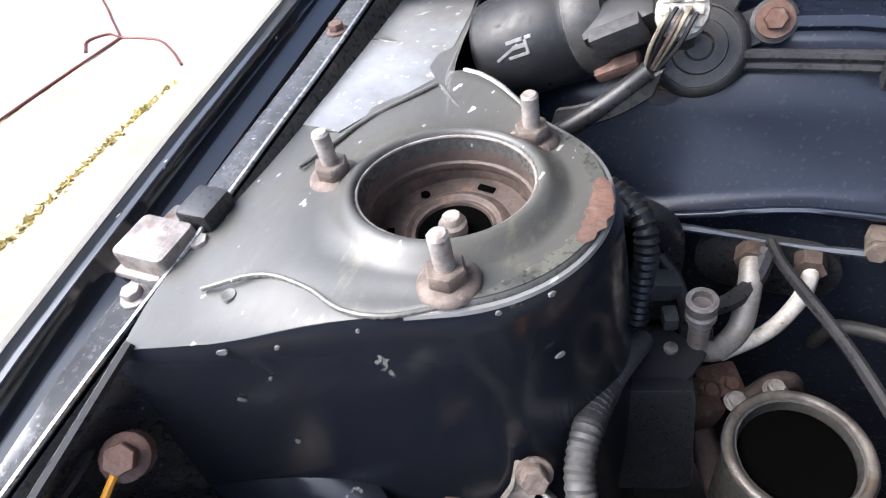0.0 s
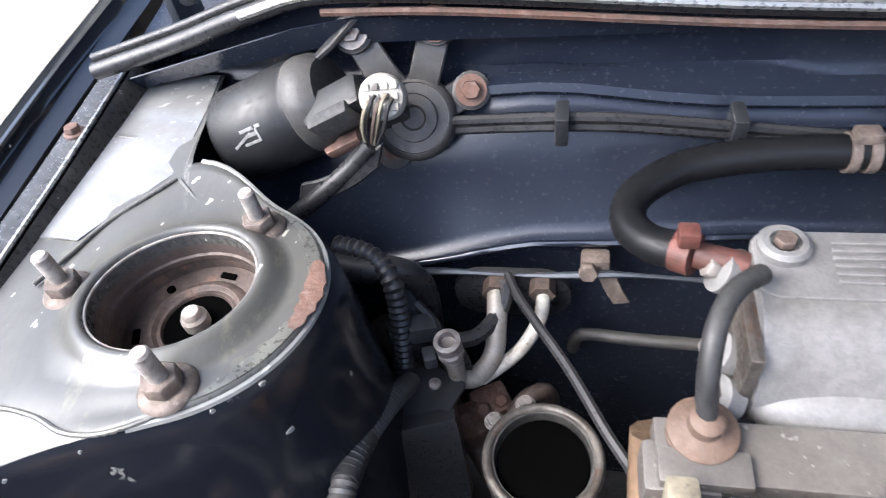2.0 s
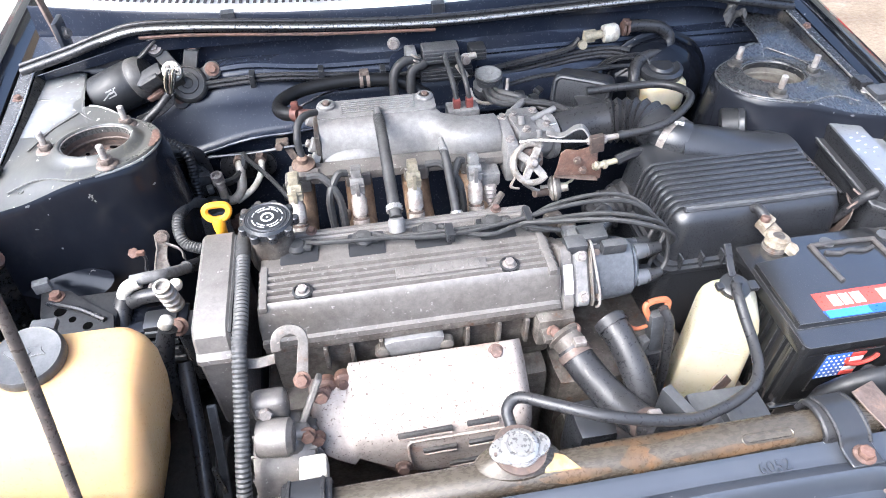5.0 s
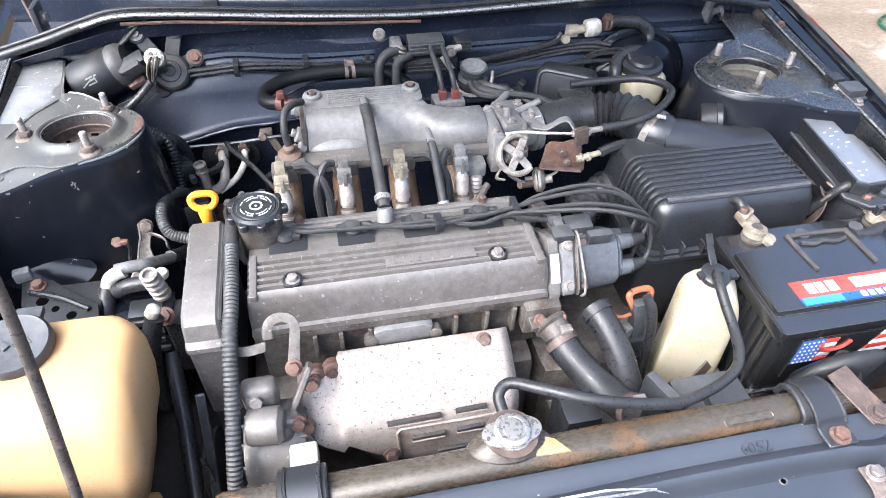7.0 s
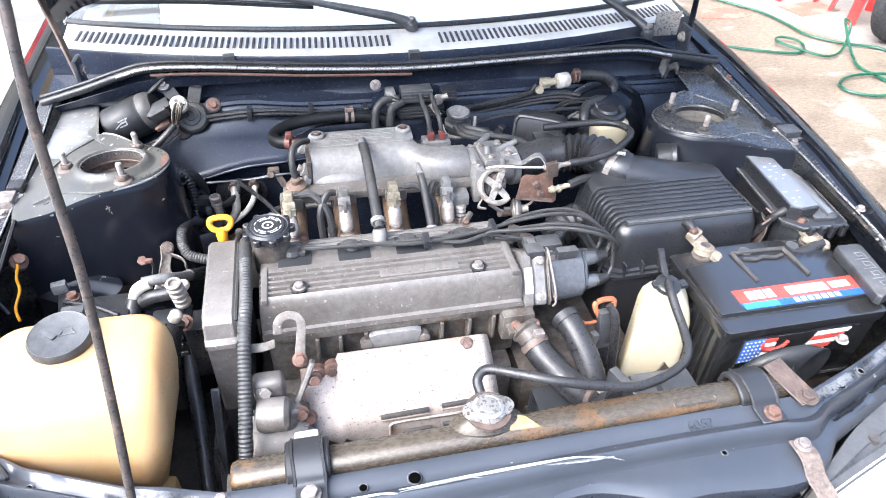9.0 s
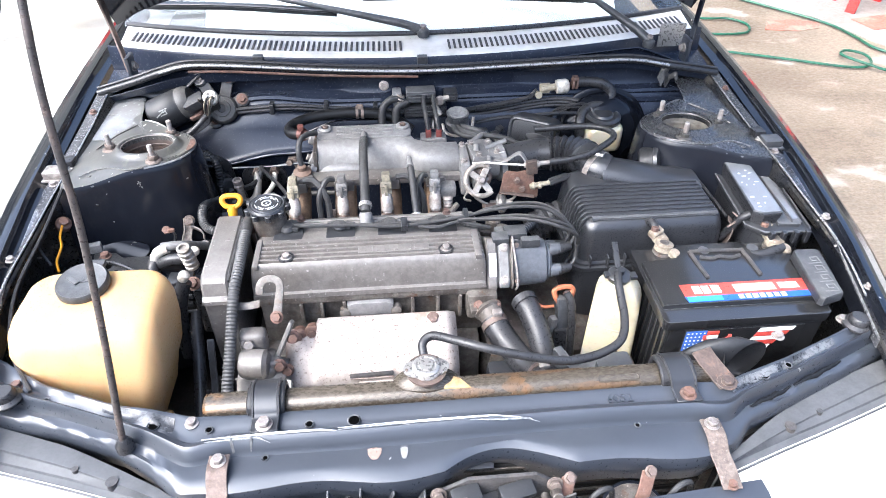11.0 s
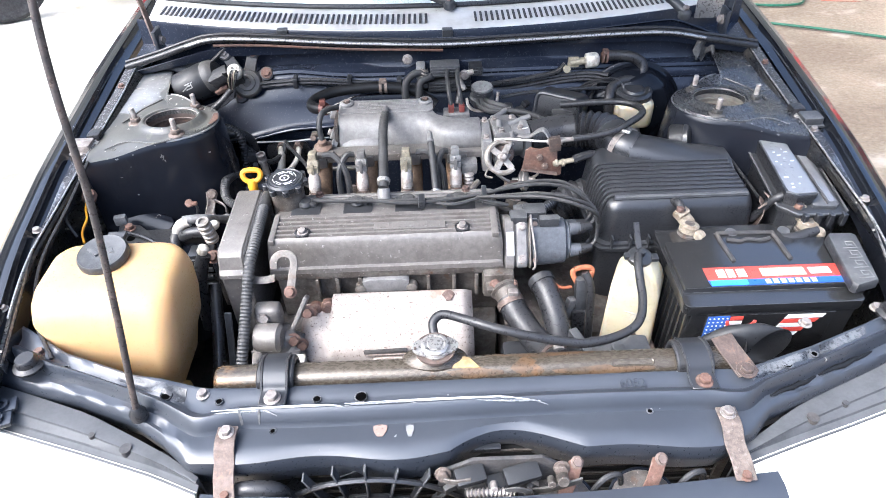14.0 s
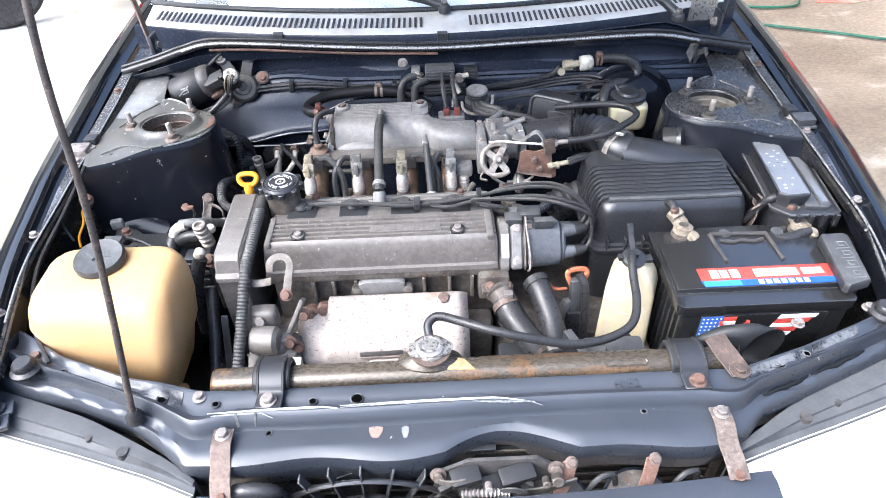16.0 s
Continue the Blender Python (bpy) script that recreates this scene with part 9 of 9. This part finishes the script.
single("washer_tube", join(tube([(-0.672, 0.34, 0.755), (-0.69, 0.36, 0.78), (-0.70, 0.41, 0.775), (-0.698, 0.47, 0.80)], 0.0028, 6), tube([(-0.60, 0.06, 0.752), (-0.655, 0.14, 0.762), (-0.68, 0.24, 0.785), (-0.672, 0.36, 0.812), (-0.668, 0.46, 0.835)], 0.003, 6)), rubber, "thin black washer tube along the wing", "tube", (-0.68, 0.36, 0.75))
single("yellow_tie", tube([(-0.655, 0.325, 0.752), (-0.663, 0.345, 0.760), (-0.66, 0.37, 0.772), (-0.668, 0.392, 0.778), (-0.668, 0.414, 0.788)], 0.0022, 8), yellow, "yellow plastic tie by the washer tank", "tie", (-0.68, 0.38, 0.75))

# ---- brackets and pipes between tower and engine ----
pl = thing("pump_bracket", "pale forked metal bracket with rusty bolts", "bracket", (-0.485, 0.49, 0.64))
arm_ = part("bracket_arm", sheet([[Vector((lerp(x0, x1, f), y + 0.002 * math.sin(3 * f), z - 0.004 * f)) for f in np.linspace(0, 1, 5)] for x0, x1, y, z in ((-0.489, -0.474, 0.509, 0.722), (-0.491, -0.474, 0.508, 0.708), (-0.493, -0.480, 0.506, 0.695), (-0.499, -0.484, 0.502, 0.680), (-0.504, -0.482, 0.494, 0.664), (-0.513, -0.492, 0.482, 0.648), (-0.520, -0.502, 0.470, 0.640))], 0.003), steel, pl, "", 50)
part("bracket_edge", sweep([Vector(p) for p in ((-0.490, 0.507, 0.722), (-0.492, 0.506, 0.708), (-0.494, 0.504, 0.695), (-0.500, 0.500, 0.680), (-0.505, 0.492, 0.664), (-0.514, 0.480, 0.648), (-0.521, 0.468, 0.640))], 0.0022, 6), pipe_white, arm_, "bright folded edge")
part("bracket_branch", strip([(-0.480, 0.506, 0.704), (-0.468, 0.501, 0.700), (-0.460, 0.498, 0.696), (-0.456, 0.496, 0.688), (-0.457, 0.495, 0.676)], 0.015, 0.003, (0.05, -0.5, 0.85)), steel, pl)
part("boss_bolt", join(hexagon((-0.4805, 0.506, 0.718), (0.35, -0.8, 0.5), 0.0085, 0.010), lathe([(0.011, 0), (0.011, 0.002)], (-0.4805, 0.5065, 0.7175), (0.35, -0.8, 0.5), 14)), nut_rust, pl, "pale rusty bolt")
part("bracket_bolt", join(hexagon((-0.515, 0.471, 0.722), (0.2, -0.7, 0.7), 0.0085, 0.009), box((-0.510, 0.462, 0.722), (-0.498, 0.470, 0.729), 0.002)), rust, pl)
part("bracket_wire", tube([(-0.503, 0.465, 0.726), (-0.499, 0.463, 0.715), (-0.502, 0.455, 0.698), (-0.492, 0.440, 0.690), (-0.474, 0.425, 0.694), (-0.458, 0.415, 0.704)], 0.0026, 6), rubber, pl)
pp = thing("power_steering_pipes", "white-ended hoses and a ribbed capped port by the engine", "pipes", (-0.45, 0.36, 0.6))
part("port", lathe([(0.008, 0.0)] + [q for k in range(4) for q in ((0.0095, 0.012 * k), (0.0125, 0.012 * k + 0.002), (0.0125, 0.012 * k + 0.007), (0.0095, 0.012 * k + 0.009))] + [(0.0115, 0.049), (0.0115, 0.053), (0.0075, 0.054), (0.0072, 0.049), (0.001, 0.0485)], (-0.436, 0.344, 0.732), (-0.06, -0.2, 1), 20), pipe_white, pp, "pale ribbed service port")
part("port_nub", lathe([(0.001, 0.012), (0.006, 0.011), (0.009, 0.006), (0.009, 0.0), (0.006, -0.006)], (-0.436, 0.369, 0.745), (0.3, -0.3, 1), 16), white_plastic, pp, "white rounded nub")
part("pale_pipe", tube([(-0.500, 0.391, 0.743), (-0.48, 0.394, 0.743), (-0.462, 0.402, 0.737), (-0.452, 0.436, 0.708), (-0.445, 0.474, 0.676), (-0.440, 0.510, 0.645)], 0.0085, 12), grey_plastic, pp, "dusty grey pipe")
part("pale_band", tube([(-0.518, 0.386, 0.712), (-0.513, 0.387, 0.727), (-0.503, 0.388, 0.737), (-0.489, 0.390, 0.741)], 0.0098, 12), white_plastic, pp, "white plastic elbow")
part("pipe_sleeve", tube([(-0.448, 0.462, 0.688), (-0.442, 0.486, 0.668), (-0.434, 0.515, 0.648)], 0.0105, 10), rubber, pp)
part("dark_hose", tube([(-0.517, 0.386, 0.714), (-0.522, 0.374, 0.702), (-0.523, 0.352, 0.686), (-0.519, 0.325, 0.665), (-0.51, 0.30, 0.62)], 0.0130, 12), rubber, pp, "thick black hose")
part("cross_hose", tube([(-0.505, 0.376, 0.716), (-0.486, 0.374, 0.726), (-0.462, 0.372, 0.730), (-0.444, 0.368, 0.738)], 0.0105, 12), rubber, pp)
part("hose_end", tube([(-0.443, 0.306, 0.730), (-0.452, 0.298, 0.708), (-0.462, 0.285, 0.66), (-0.462, 0.27, 0.58)], 0.0125, 12), rubber, pp)
part("white_elbow", lathe([(0.006, -0.010), (0.0095, -0.006), (0.0095, 0.006), (0.005, 0.010), (0.001, 0.011)], (-0.443, 0.308, 0.740), (0.5, 0.1, 0.8), 14), white_plastic, pp)
blk_ = part("relay_block", join(box((-0.492, 0.338, 0.60), (-0.446, 0.372, 0.700), 0.005), box((-0.444, 0.325, 0.58), (-0.414, 0.372, 0.690), 0.004)), plastic, pp, "black ribbed connector block")
for k in range(4):
    part("block_tooth", box((-0.490, 0.334, 0.622 + 0.020 * k), (-0.450 - 0.004 * (k % 2), 0.339, 0.632 + 0.020 * k), 0.0015), plastic_grey, blk_)
bolt(pp, (-0.439, 0.330, 0.703), (0, -0.6, 0.8), 0.0095, rust)
part("lower_loom", tube([(-0.44, 0.30, 0.66), (-0.43, 0.22, 0.60), (-0.42, 0.12, 0.54)], 0.011, 10), rubber, pp)
em = thing("engine_mount_bracket", "black pressed-steel bracket with punched holes", "bracket", (-0.60, 0.40, 0.60))
mp_ = part("mount_plate", prism([(-0.672, 0.458), (-0.630, 0.452), (-0.600, 0.425), (-0.561, 0.395), (-0.552, 0.352), (-0.60, 0.356), (-0.638, 0.374), (-0.662, 0.41)], 0.664, 0.672, 0.003), motor_black, em, "satin black mount plate")
for x, y, r in ((-0.592, 0.380, 0.0065), (-0.573, 0.364, 0.0055), (-0.615, 0.395, 0.005), (-0.635, 0.412, 0.008)):
    part("punched_hole", rod((x, y, 0.67), (x, y, 0.6728), r, n=14), hole_black, mp_)
bolt(mp_, (-0.646, 0.441, 0.672), (0, 0, 1), 0.008, rust)
part("mount_rib", tube([(-0.655, 0.43, 0.674), (-0.61, 0.41, 0.676), (-0.57, 0.385, 0.674)], 0.004, 8), grimy_paint, em)
part("mount_leg", box((-0.648, 0.36, 0.56), (-0.56, 0.45, 0.664), 0.008), motor_black, em)
part("mount_arm", box((-0.56, 0.38, 0.60), (-0.47, 0.43, 0.645), 0.008), paint, em)
part("mount_connector", box((-0.678, 0.452, 0.672), (-0.656, 0.466, 0.690), 0.003, (0, 0, 15)), grey_plastic, em, "small pale connector")
em.location = em.location + Vector((0.038, -0.043, 0.050))
lo = thing("tower_loom_hose", "thick grey corrugated hose beside the tower", "hose", (-0.44, 0.58, 0.64))
part("ribbed_hose", ribbed([(-0.446, 0.650, 0.660), (-0.450, 0.615, 0.690), (-0.455, 0.578, 0.712), (-0.458, 0.540, 0.724), (-0.456, 0.512, 0.716), (-0.446, 0.497, 0.704), (-0.425, 0.490, 0.698), (-0.400, 0.486, 0.692), (-0.386, 0.48, 0.68)], 0.0088, 0.0045, 0.06, 14), loom_grey, lo)
part("hose_tape", tube([(-0.4555, 0.574, 0.714), (-0.4575, 0.555, 0.720), (-0.458, 0.538, 0.7245)], 0.0098, 12), rubber_grey, lo, "grey tape wrap")
sn = thing("intake_snorkel", "black rubber duct in front of the battery", "duct", (0.43, 0.075, 0.65))
duct = [[Vector((0.412 + 0.036 * s_ * math.cos(a) + dx, 0.068 + dy + 0.01 * math.cos(a), 0.708 + 0.037 * s_ * math.sin(a) + dz)) for a in np.linspace(0, 2 * math.pi, 21)[:-1]] for s_, dx, dy, dz in ((0.5, -0.04, 0.02, -0.03), (0.8, -0.03, 0.012, -0.008), (0.98, -0.012, 0.005, 0.008), (1.08, 0.02, -0.005, 0.018), (1.02, 0.055, -0.012, 0.012), (0.96, 0.055, -0.012, 0.012), (0.85, 0.02, -0.004, 0.008))]
part("duct_skin", loft(duct, True, False), motor_black, sn, "", 60)
part("duct_inside", lathe([(0.032, 0), (0.002, 0.001)], (0.427, 0.064, 0.716), (1, -0.2, 0), 18), dark_void, sn)

tab = single("radiator_stay", join(strip([(0.383, 0.050, 0.757), (0.385, 0.032, 0.757), (0.393, 0.006, 0.754), (0.399, -0.018, 0.7535)], 0.034, 0.003, (1, 0.3, 0)), hexagon((0.397, -0.012, 0.7545), (0, 0, 1), 0.009, 0.008), lathe([(0.014, 0), (0.014, 0.002)], (0.397, -0.012, 0.7545), (0, 0, 1), 16)), rust_dark, "worn metal stay bolted to the front panel", "bracket", (0.385, 0.01, 0.752))
pn = single("plastic_shroud", join(box((0.205, 0.055, 0.64), (0.30, 0.11, 0.70), 0.008), box((0.235, 0.05, 0.69), (0.255, 0.08, 0.715), 0.004), box((0.185, 0.06, 0.66), (0.20, 0.12, 0.71), 0.003, (0, 0, 20))), plastic_grey, "grey-black plastic shroud below the bottle", "shroud", (0.25, 0.08, 0.64))
rl = thing("horn_relay", "grey-black round relay by the strut tower", "relay", (0.462, 0.565, 0.70))
part("relay_can", lathe([(0.001, 0.0), (0.026, 0.001), (0.030, 0.005), (0.030, 0.040), (0.026, 0.043), (0.001, 0.044)], (0.448, 0.552, 0.778), (0.75, -0.35, 0.2), 30), motor_black, rl, "satin black relay drum")
part("relay_band", lathe([(0.0305, 0.030), (0.0318, 0.031), (0.0318, 0.039), (0.0305, 0.040)], (0.448, 0.552, 0.778), (0.75, -0.35, 0.2), 30), plastic, rl, "black band")
part("relay_tag", box((0.498, 0.520, 0.765), (0.510, 0.528, 0.775), 0.002), grey_plastic, rl, "small pale tag")
part("relay_foot", box((0.445, 0.55, 0.70), (0.48, 0.585, 0.742), 0.004), paint, rl)

# ---- rusty steering joint low behind the engine ----
sj = thing("steering_joint", "rusty steering joint low beside the bulkhead", "steering joint", (-0.42, 0.66, 0.58))
part("joint_shaft", tube([(-0.50, 0.735, 0.62), (-0.45, 0.69, 0.60), (-0.40, 0.645, 0.575), (-0.36, 0.60, 0.52)], 0.012, 12), rust_dark, sj)
part("joint_yoke", join(box((-0.425, 0.63, 0.578), (-0.385, 0.665, 0.606), 0.006, (0, 20, 40)), box((-0.405, 0.66, 0.57), (-0.37, 0.69, 0.60), 0.006, (10, 0, 30))), rust, sj, "orange-rusted yoke")
for k in range(4):
    bolt(sj, (-0.42 + 0.014 * k, 0.636 + 0.012 * k, 0.606 - 0.003 * k), (0.2, -0.3, 1), 0.006, rust)
part("brace_plate", prism([(-0.49, 0.69), (-0.44, 0.715), (-0.425, 0.70), (-0.475, 0.675)], 0.592, 0.598, 0.001), rust, sj)
part("lower_pipe", tube([(-0.365, 0.66, 0.60), (-0.35, 0.67, 0.615), (-0.335, 0.68, 0.60), (-0.33, 0.68, 0.52)], 0.008, 10), rust_dark, sj)

# ---- the yard ----
def place_hose():
    far = [(1.2, 4.6), (1.9, 4.15), (2.3, 3.85), (2.52, 3.58), (2.72, 3.28), (2.77, 3.05), (2.79, 2.86), (2.92, 2.71), (3.09, 2.61), (3.16, 2.42), (3.4, 2.25)]
    near = [(1.3, 3.12, 0.016), (1.55, 3.03, 0.016), (1.8, 2.93, 0.016), (2.08, 2.81, 0.016), (2.27, 2.72, 0.016), (2.44, 2.64, 0.016), (2.56, 2.62, 0.016), (2.64, 2.68, 0.018), (2.65, 2.77, 0.025), (2.57, 2.82, 0.03), (2.51, 2.76, 0.03), (2.58, 2.62, 0.03), (2.67, 2.55, 0.02), (2.78, 2.57, 0.02), (2.88, 2.65, 0.05), (2.93, 2.72, 0.12), (2.90, 2.74, 0.15), (2.87, 2.68, 0.12), (2.82, 2.52, 0.04), (2.77, 2.38, 0.02), (2.80, 2.25, 0.016), (2.77, 2.11, 0.016), (2.63, 2.06, 0.016), (2.51, 2.13, 0.016), (2.53, 2.23, 0.016), (2.65, 2.29, 0.02), (2.81, 2.27, 0.03), (3.01, 2.25, 0.016), (3.4, 2.15, 0.016)]
    ring = [(1.3, 3.75), (1.6, 3.56), (1.96, 3.44), (2.13, 3.42), (2.21, 3.31), (2.15, 3.18), (2.0, 3.16), (1.86, 3.19), (1.6, 3.28), (1.3, 3.35)]
    h = [tube([(x, y, 0.016) for x, y in far], 0.0075, 8), tube(near, 0.0075, 8), tube([(x, y, 0.014) for x, y in ring], 0.0075, 8)]
    return single("garden_hose", join(*h), hose_green, "green garden hose lying in loops on the concrete", "hose", (2.4, 2.5, 0))


place_hose()


def wheel(parent, c, axis, r, wide, spokes, tint):
    t = part("tyre", lathe([(r * 0.76, -wide * 0.4), (r * 0.9, -wide * 0.5), (r * 0.98, -wide * 0.34), (r, 0), (r * 0.98, wide * 0.34), (r * 0.9, wide * 0.5), (r * 0.76, wide * 0.4), (r * 0.74, 0), (r * 0.76, -wide * 0.4)], c, axis, 48), tyre_rubber, parent, "worn black tyre")
    rim = part("rim", lathe([(r * 0.70, -wide * 0.3), (r * 0.77, -wide * 0.36), (r * 0.77, wide * 0.36), (r * 0.70, wide * 0.3), (r * 0.70, -wide * 0.3)], c, axis, 40), alu_clean, t, "grey alloy rim")
    m = frame_of(axis).to_3x3()
    for k in range(spokes):
        d = m @ Vector((math.cos(2 * math.pi * k / spokes + 0.3), math.sin(2 * math.pi * k / spokes + 0.3), 0))
        part("spoke", sweep([Vector(c) + d * r * 0.12, Vector(c) + d * r * 0.45, Vector(c) + d * r * 0.72], [r * 0.07, r * 0.05, r * 0.07], 8), alu_clean, rim)
    part("hub", lathe([(r * 0.16, -wide * 0.45), (r * 0.18, 0), (r * 0.16, wide * 0.45)], c, axis, 20), tint, rim)


def motorbike(at, heading, label):
    bk_ = thing("motorbike", label, "motorbike", at)
    o = Vector(at)
    f = Vector((math.cos(radians(heading)), math.sin(radians(heading)), 0))
    s = Vector((-f.y, f.x, 0))
    up = Vector((0, 0, 1))

    def q(a, b, c):
        return o + f * a + s * b + up * c

    for d in (0.0, 1.22):
        wheel(bk_, q(d, 0, 0.29), s, 0.29, 0.09, 5, alu_dirty)
    part("front_fork", join(sweep([q(0, 0.07, 0.29), q(0.3, 0.07, 0.88)], 0.018, 8), sweep([q(0, -0.07, 0.29), q(0.3, -0.07, 0.88)], 0.018, 8)), alu_clean, bk_)
    part("front_mudguard", sheet([[q(0.31 * math.cos(a), b, 0.29 + 0.33 * math.sin(a)) for b in (-0.06, -0.03, 0.03, 0.06)] for a in np.linspace(0.2, 2.3, 12)], 0.004), motor_red, bk_, "red mudguard")
    part("fairing", loft([[q(a + dx, w_ * math.cos(t), c + h * math.sin(t)) for t in np.linspace(0, 2 * math.pi, 17)[:-1]] for a, dx, w_, c, h in ((0.2, 0, 0.05, 0.85, 0.06), (0.32, 0, 0.12, 0.75, 0.16), (0.5, 0, 0.11, 0.62, 0.2), (0.7, 0, 0.10, 0.6, 0.14), (1.0, 0, 0.12, 0.68, 0.08), (1.4, 0, 0.08, 0.76, 0.05))]), motor_red, bk_, "glossy red bodywork", 60)
    part("saddle", loft([[q(a, w_ * math.cos(t), c + 0.05 * math.sin(t)) for t in np.linspace(0, 2 * math.pi, 13)[:-1]] for a, w_, c in ((0.6, 0.06, 0.76), (0.8, 0.12, 0.79), (1.2, 0.12, 0.82), (1.4, 0.06, 0.83))]), plastic, bk_, "black saddle", 60)
    part("motor", join(box(q(0.55, 0, 0.38) - Vector((0.16, 0.16, 0.1)), q(0.55, 0, 0.38) + Vector((0.16, 0.16, 0.1)), 0.03)), alu_dirty, bk_)
    part("exhaust", sweep([q(0.5, -0.12, 0.3), q(0.8, -0.14, 0.28), q(1.3, -0.14, 0.34)], [0.02, 0.045, 0.04], 12), plastic_grey, bk_)
    part("handlebar", tube([q(0.36, -0.34, 0.98), q(0.3, -0.15, 0.95), q(0.28, 0, 0.93), q(0.3, 0.15, 0.95), q(0.36, 0.34, 0.98)], 0.014, 8), plastic, bk_)
    part("side_stand", sweep([q(0.75, 0.1, 0.3), q(0.82, 0.26, 0.01)], 0.012, 8), steel, bk_)


motorbike((3.27, 2.72, 0.006), 14, "red motorbike parked on the concrete")
motorbike((-2.55, 3.35, 0.012), 25, "dark red motorbike parked on the pale slab")


def stool(at):
    st = thing("plastic_stool", "red moulded plastic stool", "stool", at, "red stools")
    o = Vector(at)
    part("seat", lathe([(0.14, -0.02), (0.15, 0.0), (0.14, 0.012), (0.02, 0.008)], o + Vector((0, 0, 0.44)), (0, 0, 1), 28), motor_red, st)
    for a in (0.6, 2.2, 3.7, 5.3):
        d = Vector((math.cos(a), math.sin(a), 0))
        part("leg", loft([[o + d * (r + u * 0.012) + Vector((-d.y, d.x, 0)) * v * 0.03 + Vector((0, 0, z)) for u, v in ((-1, -1), (1, -1), (1, 1), (-1, 1))] for r, z in ((0.19, 0.0), (0.13, 0.43))]), motor_red, st)
    return st


s0 = stool((3.36, 3.10, 0.006))
copy_thing(s0, Matrix.Translation((3.16, 3.58, 0.006)))
single("red_tile", box((2.95, 3.2, 0.004), (3.3, 3.4, 0.0095), 0.002, (0, 0, 12)), tile_worn, "faded red patch of tile set in concrete", "tile", (3.15, 3.3, 0))
single("red_patch", prism([(2.3, 3.24), (2.5, 3.2), (2.66, 3.24), (2.7, 3.33), (2.55, 3.4), (2.38, 3.38)], 0.0, 0.004), tile_worn, "worn red patch of screed on the concrete", "patch", (2.5, 3.3, 0))
wc2 = thing("white_car", "rear corner of a white car with a red reflector", "car", (3.1, 1.35, 0))
rows = []
for k in range(13):
    a = lerp(-1.9, 1.3, k / 12)
    rows.append([Vector((3.5 - 0.75 * r * math.cos(a * 0.55), 1.1 + 0.55 * r * math.sin(a) + 0.25 * a * 0, z)) for r, z in ((0.75, 0.2), (0.92, 0.28), (1.0, 0.42), (1.0, 0.62), (0.94, 0.70), (0.85, 0.72))])
part("rear_bumper", sheet(rows, 0.006), white_paint, wc2, "white bumper with a dark lower edge", 60)
part("reflector", box((2.765, 1.42, 0.46), (2.79, 1.60, 0.56), 0.006, (0, 0, -14)), red_plastic, wc2, "red reflector")
part("bumper_skirt", box((2.84, 0.6, 0.0), (3.4, 1.55, 0.26), 0.02), plastic, wc2)
rp = thing("rope", "thin red rope lying on the pale slab", "rope", (-2.65, 1.96, 0.012))
for pts in ([(-2.74, 0.9, 0.022), (-2.704, 1.473, 0.022), (-2.652, 1.964, 0.018)], [(-2.652, 1.964, 0.018), (-2.82, 2.09, 0.018), (-2.975, 2.209, 0.018), (-3.4, 2.5, 0.018)], [(-2.652, 1.964, 0.018), (-2.469, 1.968, 0.018), (-2.344, 1.907, 0.018), (-2.225, 1.822, 0.02)], [(-2.731, 1.845, 0.018), (-2.794, 1.919, 0.018), (-2.739, 1.98, 0.018), (-2.665, 1.966, 0.018)]):
    part("strand", tube(pts, 0.0055, 6), red_plastic, rp)
for s in (-1, 1):
    wheel(car, (s * 0.70, 0.50, 0.29), (1, 0, 0), 0.29, 0.17, 5, rust_dark)
